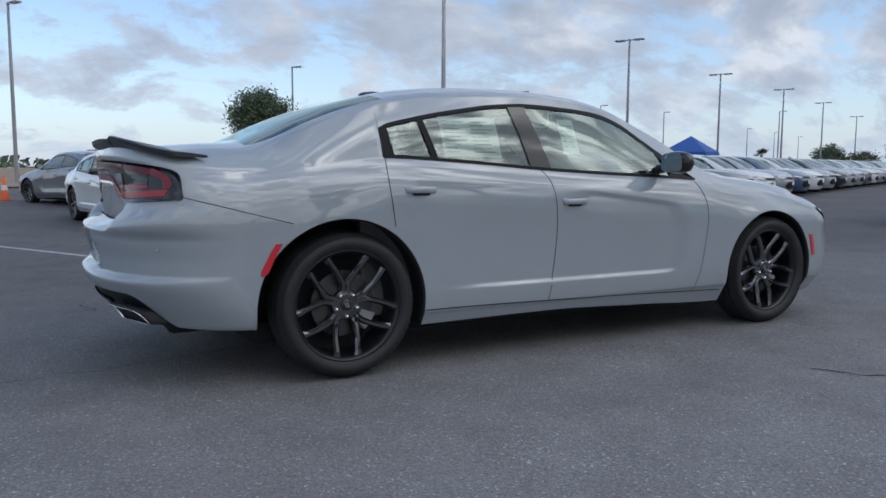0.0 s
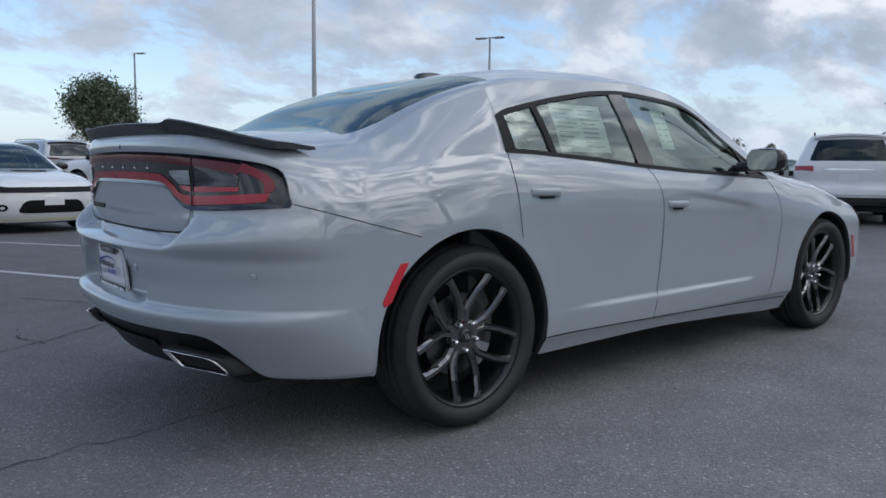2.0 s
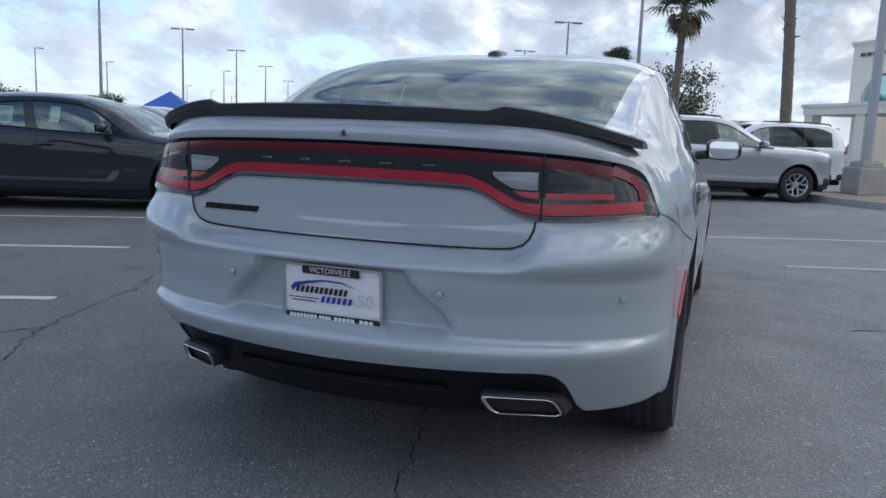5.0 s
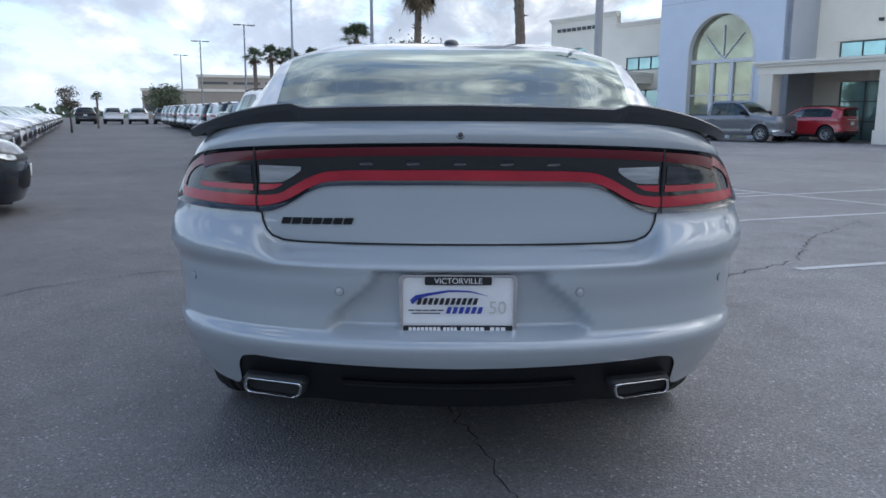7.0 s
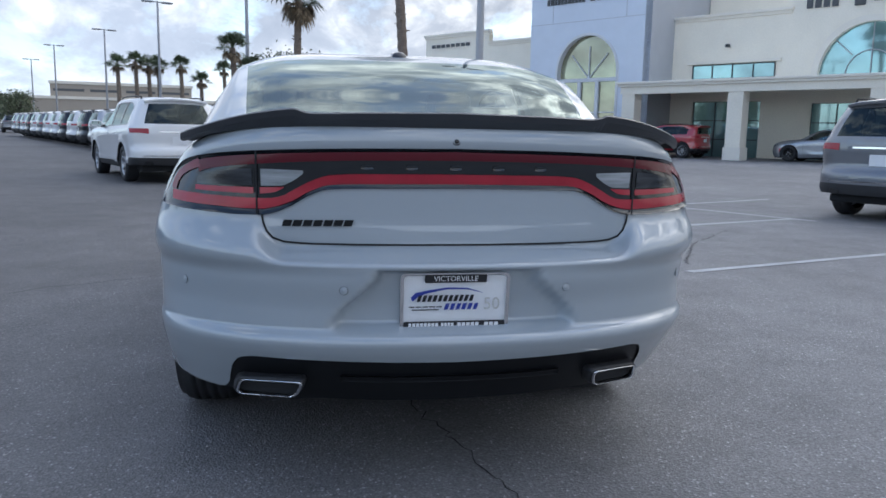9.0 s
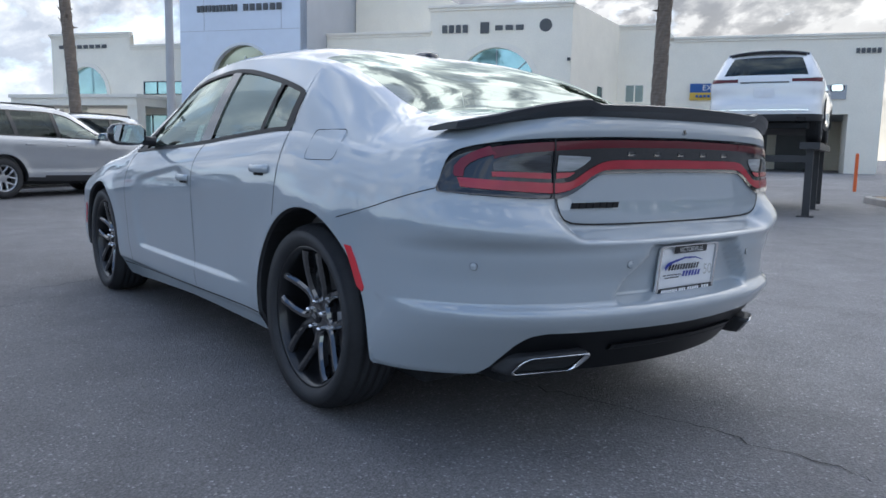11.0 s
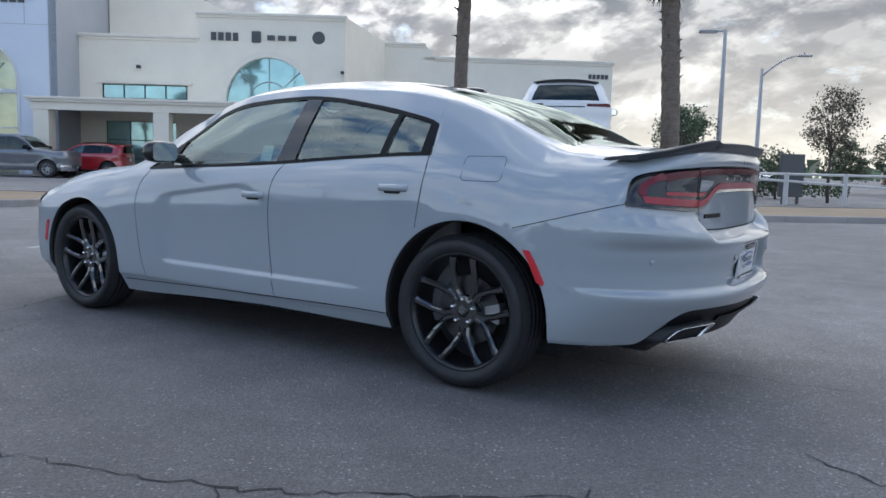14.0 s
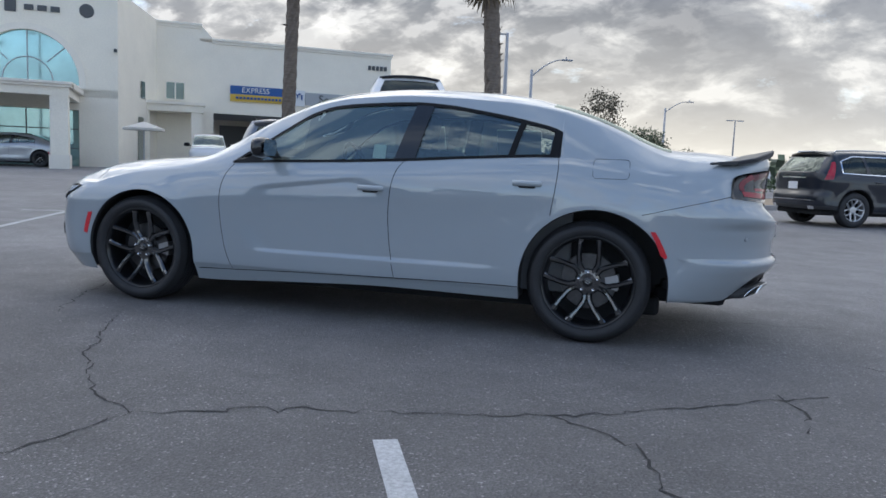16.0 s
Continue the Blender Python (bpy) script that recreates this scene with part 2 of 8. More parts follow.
mirror_glass = mat("mirror_glass", (0.85, 0.88, 0.88), 0.02, 1.0)
amber = mat("amber", (0.6, 0.20, 0.02), 0.2, coat=1.0)
stucco = mat("stucco", (0.90, 0.845, 0.725), 0.85, vary=0.05, scale=0.6, fine=0.05, fine_scale=14, bump=0.25, bump_scale=40)
stucco_trim = mat("stucco_trim", (0.86, 0.81, 0.71), 0.8, vary=0.05, scale=1.0, bump=0.15, bump_scale=30)
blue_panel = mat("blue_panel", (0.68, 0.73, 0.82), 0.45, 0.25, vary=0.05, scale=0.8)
# darker copy of blue_panel: side shade painted in; the joints use it too
blue_panel_shade_joint = mat("blue_panel_shade_and_joint", (0.45, 0.47, 0.51), 0.5, 0.2, vary=0.05, scale=0.8)
white_frame = mat("white_frame", (0.72, 0.74, 0.76), 0.4)
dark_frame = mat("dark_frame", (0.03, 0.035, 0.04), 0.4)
teal_glass = mat("teal_glass", (0.32, 0.52, 0.53), 0.04, 0.55, coat=1.0, coat_rough=0.01, vary=0.25, scale=0.7)
amber_glass = mat("amber_glass", (0.36, 0.37, 0.26), 0.05, 0.55, coat=1.0, coat_rough=0.01, vary=0.3, scale=0.9)
sign_dark = mat("sign_dark", (0.09, 0.095, 0.10), 0.5)
sign_blue = mat("sign_blue", (0.02, 0.10, 0.33), 0.5)
sign_yellow = mat("sign_yellow", (0.66, 0.44, 0.06), 0.5)
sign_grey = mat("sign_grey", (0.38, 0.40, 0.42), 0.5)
sign_white = mat("sign_white", (0.72, 0.73, 0.74), 0.5)
galv = mat("galvanised", (0.36, 0.37, 0.385), 0.5, 0.35, vary=0.08, scale=3)
far_pole = mat("far_pole", (0.31, 0.32, 0.34), 0.5, vary=0.08, scale=2)
pole_paint = mat("pole_paint", (0.42, 0.425, 0.44), 0.5, vary=0.08, scale=2)
concrete = mat("concrete", (0.42, 0.40, 0.37), 0.9, vary=0.14, scale=2.5, fine=0.1, fine_scale=60, bump=0.3, bump_scale=60)
kerb_mat = mat("kerb_concrete", (0.36, 0.34, 0.32), 0.9, vary=0.18, scale=1.4, fine=0.12, fine_scale=45, bump=0.3, bump_scale=50)
line_paint = mat("line_paint", (0.44, 0.45, 0.46), 0.8, vary=0.22, scale=3.0, fine=0.3, fine_scale=55, bump=0.4, bump_scale=180)
rail_white = mat("rail_white", (0.62, 0.61, 0.58), 0.6, vary=0.1, scale=3)
bark_palm = mat("palm_bark", (0.19, 0.155, 0.125), 0.95, vary=0.35, scale=6, stretch=(1, 1, 4), bump=0.9, bump_scale=22)
frond_mat = mat("palm_frond", (0.085, 0.115, 0.058), 0.6, island=0.4)
dead_frond = mat("dead_frond", (0.16, 0.12, 0.075), 0.8, island=0.35)
bark = mat("bark", (0.10, 0.08, 0.065), 0.95, vary=0.3, scale=9, bump=0.7, bump_scale=40)
leaf_dark = mat("leaf_dark", (0.092, 0.128, 0.072), 0.6, island=0.45)
leaf_mid = mat("leaf_mid", (0.105, 0.125, 0.068), 0.6, island=0.45)
leaf_red = mat("leaf_brown", (0.120, 0.105, 0.070), 0.65, island=0.45)
hedge_mat = mat("hedge_green", (0.05, 0.085, 0.03), 0.7, island=0.4)
far_tan = mat("far_tan", (0.42, 0.37, 0.31), 0.9, vary=0.08, scale=0.1)
far_dark = mat("far_dark_band", (0.11, 0.115, 0.12), 0.5)
dry_soil = mat("dry_soil", (0.30, 0.235, 0.165), 0.95, vary=0.2, scale=0.5)
tent_blue = mat("tent_blue", (0.04, 0.12, 0.42), 0.7)
orange = mat("cone_orange", (0.75, 0.14, 0.03), 0.5)
umbrella_cloth = mat("umbrella_cloth", (0.55, 0.53, 0.48), 0.8)
steel_black = mat("ramp_steel", (0.03, 0.03, 0.032), 0.5, vary=0.15, scale=5)
crack_mat = mat("crack_fill", (0.030, 0.030, 0.031), 0.9, vary=0.3, scale=8)


def asphalt_mat():
    m = bpy.data.materials.new("asphalt")
    m.use_nodes = True
    nt = m.node_tree
    N, L = nt.nodes.new, nt.links.new
    p = nt.nodes["Principled BSDF"]
    co = N("ShaderNodeTexCoord")

    def nz(sc, det, rough=0.6):
        n = N("ShaderNodeTexNoise")
        n.inputs["Scale"].default_value, n.inputs["Detail"].default_value, n.inputs["Roughness"].default_value = sc, det, rough
        L(co.outputs["Object"], n.inputs["Vector"])
        return n.outputs["Fac"]

    def ramp(f, stops):
        r = N("ShaderNodeValToRGB")
        while len(r.color_ramp.elements) < len(stops):
            r.color_ramp.elements.new(0.5)
        for e, (q, c) in zip(r.color_ramp.elements, stops):
            e.position, e.color = q, (c, c, c, 1)
        L(f, r.inputs[0])
        return r.outputs[0]

    def mul(a, b):
        x = N("ShaderNodeMix")
        x.data_type, x.blend_type = "RGBA", "MULTIPLY"
        x.inputs["Factor"].default_value = 1.0
        if isinstance(a, tuple):
            x.inputs["A"].default_value = a
        else:
            L(a, x.inputs["A"])
        L(b, x.inputs["B"])
        return x.outputs["Result"]

    broad = ramp(nz(0.22, 5), [(0.3, 0.84), (0.7, 1.15)])
    mid = ramp(nz(2.6, 6), [(0.3, 0.86), (0.7, 1.13)])
    v = N("ShaderNodeTexVoronoi")
    v.inputs["Scale"].default_value = 120.0
    L(co.outputs["Object"], v.inputs["Vector"])
    pick = N("ShaderNodeSeparateColor")
    L(v.outputs["Color"], pick.inputs[0])
    grain = ramp(pick.outputs[0], [(0.0, 0.82), (0.50, 0.95), (0.80, 1.04), (0.94, 1.14), (0.98, 1.45), (1.0, 2.1)])
    stones = mul(ramp(v.outputs["Distance"], [(0.0, 1.12), (0.40, 1.0), (0.85, 0.74)]), grain)
    lane = N("ShaderNodeSeparateXYZ")
    L(co.outputs["Object"], lane.inputs[0])
    wob = N("ShaderNodeMath")
    wob.operation = "MULTIPLY_ADD"
    L(nz(0.35, 4), wob.inputs[0])
    wob.inputs[1].default_value = 3.0
    L(lane.outputs[1], wob.inputs[2])
    span = N("ShaderNodeMapRange")
    span.inputs["From Min"].default_value, span.inputs["From Max"].default_value = -1.0, 4.5
    L(wob.outputs[0], span.inputs["Value"])
    seal = ramp(span.outputs[0], [(0.0, 1.16), (1.0, 0.66)])
    specks = ramp(nz(62, 2), [(0.60, 1.0), (0.70, 2.3)])
    spread = ramp(nz(0.9, 4), [(0.45, 0.0), (0.62, 1.0)])
    sp = N("ShaderNodeMix")
    sp.data_type = "RGBA"
    L(spread, sp.inputs["Factor"])
    sp.inputs["A"].default_value = (1, 1, 1, 1)
    L(specks, sp.inputs["B"])
    c = mul(mul(mul(mul(mul((0.215, 0.211, 0.212, 1), seal), broad), mid), stones), sp.outputs["Result"])
    L(c, p.inputs["Base Color"])
    p.inputs["Roughness"].default_value = 0.74
    p.inputs["Specular IOR Level"].default_value = 0.28
    b = N("ShaderNodeBump")
    b.inputs["Strength"].default_value = 0.55
    b.inputs["Distance"].default_value = 0.008
    L(v.outputs["Distance"], b.inputs["Height"])
    L(b.outputs[0], p.inputs["Normal"])
    return m


asphalt = asphalt_mat()

# ---------------------------------------------------------------- building helpers


def mesh_of(name, verts, faces, material, smooth=False):
    me = bpy.data.meshes.new(name)
    me.from_pydata([tuple(v) for v in verts], [], [tuple(f) for f in faces])
    for m in (material if isinstance(material, (list, tuple)) else [material]):
        me.materials.append(m)
    if smooth:
        me.shade_smooth()
    me.update()
    return me


def piece(name, verts, faces, material, parent=None, label="", smooth=False):
    ob = new(name, mesh_of(name, verts, faces, material, smooth))
    if parent:
        ob.parent = parent
    if label:
        ob["label"] = label
    return ob


def part(name, bm, material, parent=None, label="", smooth=False):
    me = bpy.data.meshes.new(name)
    bm.to_mesh(me)
    bm.free()
    me.materials.append(material)
    if smooth:
        me.shade_smooth()
    ob = new(name, me)
    if parent:
        ob.parent = parent
    if label:
        ob["label"] = label
    return ob


def thing(name, label, category, x=0, y=0, z=0, rz=0, group="", kind=""):
    e = new(name)
    e.empty_display_size = 0.1
    e.matrix_world = pose(x, y, z, 0, 0, rz)
    return tagged(e, label, category, group, kind)


def bevelled_box(x0, x1, y0, y1, z0, z1, r=0.0, seg=2):
    bm = bmesh.new()
    bmesh.ops.create_cube(bm, size=1)
    bmesh.ops.scale(bm, vec=(x1 - x0, y1 - y0, z1 - z0), verts=bm.verts)
    bmesh.ops.translate(bm, vec=((x0 + x1) / 2, (y0 + y1) / 2, (z0 + z1) / 2), verts=bm.verts)
    if r:
        bmesh.ops.bevel(bm, geom=bm.edges[:], offset=r, segments=seg, profile=0.5, affect="EDGES")
    return bm


def box(name, x0, x1, y0, y1, z0, z1, material, parent=None, label="", r=0.0):
    return part(name, bevelled_box(x0, x1, y0, y1, z0, z1, r), material, parent, label)


def lathe(profile, n=24, axis="z"):
    """Verts and faces of a profile of (radius, height) turned round an axis."""
    v, f = [], []
    for r, h in profile:
        for k in range(n):
            a = 2 * math.pi * k / n
            c, s = r * math.cos(a), r * math.sin(a)
            v.append((c, s, h) if axis == "z" else (c, h, s) if axis == "y" else (h, c, s))
    for i in range(len(profile) - 1):
        for k in range(n):
            a, b = i * n + k, i * n + (k + 1) % n
            f.append((a, b, b + n, a + n))
    return v, f


def tube_mesh(points, radius, n=8, radius_end=None):
    """A tube along points, tapering from radius to radius_end."""
    v, f = [], []
    pts = [Vector(p) for p in points]
    for i, p in enumerate(pts):
        d = (pts[min(i + 1, len(pts) - 1)] - pts[max(i - 1, 0)]).normalized()
        a = d.orthogonal().normalized() if abs(d.z) < 0.9 else Vector((1, 0, 0)).cross(d).normalized()
        b = d.cross(a).normalized()
        r = radius if radius_end is None else radius + (radius_end - radius) * i / max(1, len(pts) - 1)
        for k in range(n):
            t = 2 * math.pi * k / n
            v.append(tuple(p + a * (r * math.cos(t)) + b * (r * math.sin(t))))
    for i in range(len(pts) - 1):
        for k in range(n):
            a, b = i * n + k, i * n + (k + 1) % n
            f.append((a, b, b + n, a + n))
    f.append(tuple(range(n - 1, -1, -1)))
    f.append(tuple(range((len(pts) - 1) * n, len(pts) * n)))
    return v, f


def curve_fn(*pts):
    """A smooth curve through points (x, y), as a function that takes arrays."""
    p = sorted(pts)
    X, Y = np.array([a for a, _ in p], float), np.array([b for _, b in p], float)
    d = np.diff(Y) / np.diff(X)
    m = np.r_[d[0], np.where(d[:-1] * d[1:] > 0, 2 * d[:-1] * d[1:] / np.where(d[:-1] + d[1:] == 0, 1, d[:-1] + d[1:]), 0), d[-1]]

    def at(x):
        x = np.clip(np.asarray(x, float), X[0], X[-1])
        i = np.clip(np.searchsorted(X, x) - 1, 0, len(X) - 2)
        h = X[i + 1] - X[i]
        t = (x - X[i]) / h
        return (2 * t**3 - 3 * t**2 + 1) * Y[i] + (t**3 - 2 * t**2 + t) * h * m[i] + (3 * t**2 - 2 * t**3) * Y[i + 1] + (t**3 - t**2) * h * m[i + 1]
    return at


def smooth01(t):
    t = np.clip(t, 0, 1)
    return t * t * (3 - 2 * t)


def ground_z(x, y):
    """The lot rises very gently away from the middle; a shallow drain dip lies among the bays."""
    dip = 0.15 * math.exp(-((x - 0.5) / 5.0) ** 2 - ((y - 13.0) / 5.0) ** 2)
    return 0.0065 * min(max(0.0, math.hypot(x, y) - 12.0), 150.0) - dip
# ---------------------------------------------------------------- ground


def make_ground():
    V, F = [], []
    radii = [0.0] + [0.75 * k for k in range(1, 17)] + [13, 14, 16, 18, 21, 24, 28, 33, 40, 50, 65, 85, 110, 140, 162, 200, 300, 600, 1200, 2600]
    n = 64
    V.append((0, 0, 0))
    for r in radii[1:]:
        for k in range(n):
            a = 2 * math.pi * k / n
            x, y = r * math.cos(a), r * math.sin(a)
            V.append((x, y, ground_z(x, y)))
    for k in range(n):
        F.append((0, 1 + k, 1 + (k + 1) % n))
    for i in range(len(radii) - 2):
        for k in range(n):
            a, b = 1 + i * n + k, 1 + i * n + (k + 1) % n
            F.append((a, a + n, b + n, b))
    return tagged(piece("ground", V, F, asphalt, smooth=True), "worn grey asphalt of a large car park", "ground", kind="structure")


ground = make_ground()


def strip_on_ground(name, pts, w, material, z=0.004, jitter=0.0, label="", parent=None):
    V, F = [], []
    P = [Vector((x, y, 0)) for x, y in pts]
    for i, p in enumerate(P):
        d = (P[min(i + 1, len(P) - 1)] - P[max(i - 1, 0)]).normalized()
        s = Vector((-d.y, d.x, 0)) * (w / 2)
        k = 1 + jitter * random.uniform(-1, 1)
        for q in (p - s * k, p + s * k):
            V.append((q.x, q.y, ground_z(q.x, q.y) + z))
    for i in range(len(P) - 1):
        a = 2 * i
        F.append((a, a + 2, a + 3, a + 1))
    return piece(name, V, F, material, parent or ground, label)


def line(x0, y0, x1, y1, w=0.09):
    n = max(2, int(math.hypot(x1 - x0, y1 - y0) / 0.7))
    strip_on_ground("bay_line", [(x0 + (x1 - x0) * k / n, y0 + (y1 - y0) * k / n) for k in range(n + 1)], w, line_paint, 0.004, 0.06, "worn white painted bay line")


line(0.56, 2.83, -1.75, 7.55)
line(2.42, 3.95, 0.05, 8.8)
line(4.45, 5.3, 2.25, 9.45)
line(1.2, 9.0, 9.6, 12.0)
line(4.23, 10.3, 2.3, 14.2)
line(6.95, 11.2, 5.0, 15.2)
line(2.63, -2.74, 4.15, -7.6)
line(4.87, -1.66, 6.6, -6.4)
line(8.25, -4.46, 9.9, -8.2)
line(9.6, -4.8, 6.3, -6.6)
line(6.81, -0.68, 8.9, -5.0)


def crack(pts, w=0.011, seed=1):
    random.seed(seed)
    out = []
    for (x0, y0), (x1, y1) in zip(pts, pts[1:]):
        n = max(2, int(math.hypot(x1 - x0, y1 - y0) / 0.05))
        for k in range(n):
            out.append((x0 + (x1 - x0) * k / n + random.gauss(0, 0.017), y0 + (y1 - y0) * k / n + random.gauss(0, 0.017)))
    out.append(pts[-1])
    strip_on_ground("asphalt_crack", out, w * 0.6, crack_mat, 0.003, 0.7, "dark crack in the asphalt")
crack([(-1.66, -0.23), (-1.03, -0.20), (-0.55, -0.06), (0.1, 0.1)], 0.008, 1)
crack([(1.70, 3.44), (1.66, 3.17), (1.59, 2.90), (1.0, 2.62), (0.45, 2.48), (0.0, 2.32), (-0.6, 1.95), (-1.2, 1.55)], 0.015, 2)
crack([(1.59, 2.90), (1.95, 2.73), (2.42, 2.19), (2.83, 1.43)], 0.012, 3)
crack([(0.0, 2.32), (-0.35, 2.55), (-0.42, 2.9), (-0.75, 3.35)], 0.016, 4)
crack([(3.24, 1.50), (3.53, 0.89), (3.71, 0.44)], 0.016, 5)
crack([(-1.5, 0.85), (-2.3, 1.2), (-3.2, 1.6)], 0.014, 6)
crack([(0.0, 3.6), (0.9, 4.1), (1.7, 4.4)], 0.014, 7)
crack([(2.2, -1.9), (3.0, -2.9), (4.2, -3.6), (5.5, -4.8)], 0.018, 8)
crack([(-1.0, 4.0), (-2.0, 4.6), (-3.2, 5.9)], 0.014, 9)
crack([(-0.95, 1.62), (-1.05, 1.9), (-1.0, 2.15)], 0.012, 10)


def pebbles():
    """Loose chips of stone on the asphalt near the car."""
    random.seed(5)
    V, F = [], []
    for k in range(420):
        a, r = random.uniform(0, 2 * math.pi), 1.2 + 5.2 * random.random() ** 0.7
        x, y = 0.6 + r * math.cos(a), r * math.sin(a)
        s = random.uniform(0.003, 0.008)
        o = len(V)
        for dx, dy, dz in ((1, 0, 0), (0, 1, 0), (-1, 0, 0), (0, -1, 0), (0, 0, 1)):
            V.append((x + dx * s * random.uniform(0.6, 1.2), y + dy * s * random.uniform(0.6, 1.2), max(0, dz) * s * 0.8 + 0.001))
        F += [(o, o + 1, o + 4), (o + 1, o + 2, o + 4), (o + 2, o + 3, o + 4), (o + 3, o, o + 4)]
    tagged(piece("gravel", V, F, kerb_mat), "loose pale stone chips scattered on the asphalt", "gravel", kind="stuff")


pebbles()

# ---------------------------------------------------------------- kerbed island towards the showroom


KERB_A, KERB_B = Vector((17.6, -0.95, 0)), Vector((-6.0, -20.6, 0))


def kerb_island(s0, s1, deep, label):
    """A raised island: a closed ring of kerb stones round dry soil."""
    d = (KERB_B - KERB_A).normalized()
    n = Vector((-d.y, d.x, 0))
    if n.dot(Vector((1, -1, 0))) < 0:
        n = -n
    root = thing("kerb_island", label, "island", kind="structure")
    a, b = KERB_A.lerp(KERB_B, s0), KERB_A.lerp(KERB_B, s1)
    r = 0.8
    ring = []
    for c, u, v in ((b - d * r + n * r, d, -n), (b - d * r + n * (deep - r), n, d), (a + d * r + n * (deep - r), -d, n), (a + d * r + n * r, -n, -d)):
        for k in range(5):
            q = math.pi / 2 * k / 4
            ring.append(c + (v * math.cos(q) + u * math.sin(q)) * r)
    pts = []
    for p, q in zip(ring, ring[1:] + ring[:1]):
        m = max(1, round((q - p).length / 1.5))
        pts += [p.lerp(q, k / m) for k in range(m)]
    mid = (a + b) / 2 + n * deep / 2
    m = len(pts)
    for k in range(m):
        p, q = pts[k], pts[(k + 1) % m]
        q = p.lerp(q, 0.992)
        V = []
        for w in (p, q):
            t = (pts[(k + 1) % m] - pts[k - 1]).normalized() if w is p else (pts[(k + 2) % m] - pts[k]).normalized()
            i = Vector((-t.y, t.x, 0))
            if i.dot(mid - w) < 0:
                i = -i
            g = ground_z(w.x, w.y)
            for o, h in ((0.0, -0.05), (0.015, 0.13), (0.04, 0.15), (0.16, 0.15), (0.16, -0.05)):
                e = w + i * o
                V.append((e.x, e.y, g + h))
        F = [(i, i + 1, i + 6, i + 5) for i in range(4)] + [(0, 1, 2, 3, 4), (9, 8, 7, 6, 5)]
        piece("kerb_stone", V, F, kerb_mat, root)
    V, F = [], []
    rings = 6
    for j in range(rings):
        for p in pts:
            e = mid + (p - mid) * (0.985 if j == 0 else 1 - j / (rings - 0.5))
            V.append((e.x, e.y, ground_z(e.x, e.y) + 0.125 + 0.02 * noise.noise((e.x * 0.8, e.y * 0.8, 0))))
    V.append((mid.x, mid.y, ground_z(mid.x, mid.y) + 0.13))
    for j in range(rings - 1):
        for k in range(m):
            F.append((j * m + k, j * m + (k + 1) % m, (j + 1) * m + (k + 1) % m, (j + 1) * m + k))
    F += [((rings - 1) * m + k, (rings - 1) * m + (k + 1) % m, len(V) - 1) for k in range(m)]
    piece("soil", V, F, dry_soil, root, "dry tan soil and gravel", smooth=True)


kerb_island(0.06, 0.168, 4.2, "raised lamp island of dry soil ringed by a concrete kerb")
kerb_island(0.62, 1.45, 4.6, "raised strip of dry soil behind a pale concrete kerb")

# ---------------------------------------------------------------- dealership
BX, BY, BR = 34.4, -15.5, 35.6


def bld_piece(name, verts, faces, material, parent, label=""):
    return piece(name, verts, faces, material, parent, label)


def bbox(name, a0, a1, f0, f1, z0, z1, material, parent, label="", r=0.0):
    """A block of the building: a along the front, f behind the canopy's front, z up."""
    return box(name, -max(a0, a1), -min(a0, a1), -max(f0, f1), -min(f0, f1), z0, z1, material, parent, label, r)


def arch_outline(ca, half, z0, spring, rise, n=20):
    pts = [(ca - half, z0)]
    for k in range(n + 1):
        t = math.pi * (1 - k / n)
        pts.append((ca + half * math.cos(t), spring + rise * math.sin(t)))
    pts.append((ca + half, z0))
    return pts


def wall_with_arch(name, a0, a1, z0, z1, f, ca, half, oz, spring, rise, depth, material, parent):
    """A wall with an arched opening through it: a grid of quads from the opening to the border."""
    ol = arch_outline(ca, half, oz, spring, rise)
    m = len(ol)
    V, F = [], []

    def border(a, z):
        dx, dz = a - ca, z - (spring + 0.0)
        if z <= spring:
            return (a0 if a < ca else a1, z)
        k = 1e9
        if dx:
            k = min(k, ((a1 if dx > 0 else a0) - ca) / dx)
        if dz > 0:
            k = min(k, (z1 - spring) / dz)
        return (ca + dx * k, spring + dz * k)
    for a, z in ol:
        b = border(a, z)
        for ff in (f, f + depth):
            V += [(-a, -ff, z), (-b[0], -ff, b[1])]
    for i in range(m - 1):
        p, q = 4 * i, 4 * (i + 1)
        F += [(p, q, q + 1, p + 1), (p + 2, p + 3, q + 3, q + 2), (p, p + 2, q + 2, q)]
    # corners at the top and the part under the opening
    o = len(V)
    V += [(-a0, -f, z1), (-a1, -f, z1), (-a0, -f, z0), (-a1, -f, z0), (-a0, -f, oz), (-a1, -f, oz), (-ca + half, -f, oz), (-ca - half, -f, oz)]
    tl = [4 * i + 1 for i in range(m)]
    # fan the two top corners between the border points on the side and on the top
    for i in range(m - 1):
        b0, b1 = V[tl[i]], V[tl[i + 1]]
        if abs(b0[0] + a0) < 1e-4 and abs(b0[2] - z1) > 1e-4 and abs(b1[2] - z1) < 1e-4:
            F.append((tl[i], tl[i + 1], o))
        if abs(b0[2] - z1) < 1e-4 and abs(b1[0] + a1) < 1e-4 and abs(b1[2] - z1) > 1e-4:
            F.append((tl[i], tl[i + 1], o + 1))
    F.append((o + 4, o + 5, o + 3, o + 2))
    return bld_piece(name, V, F, material, parent)


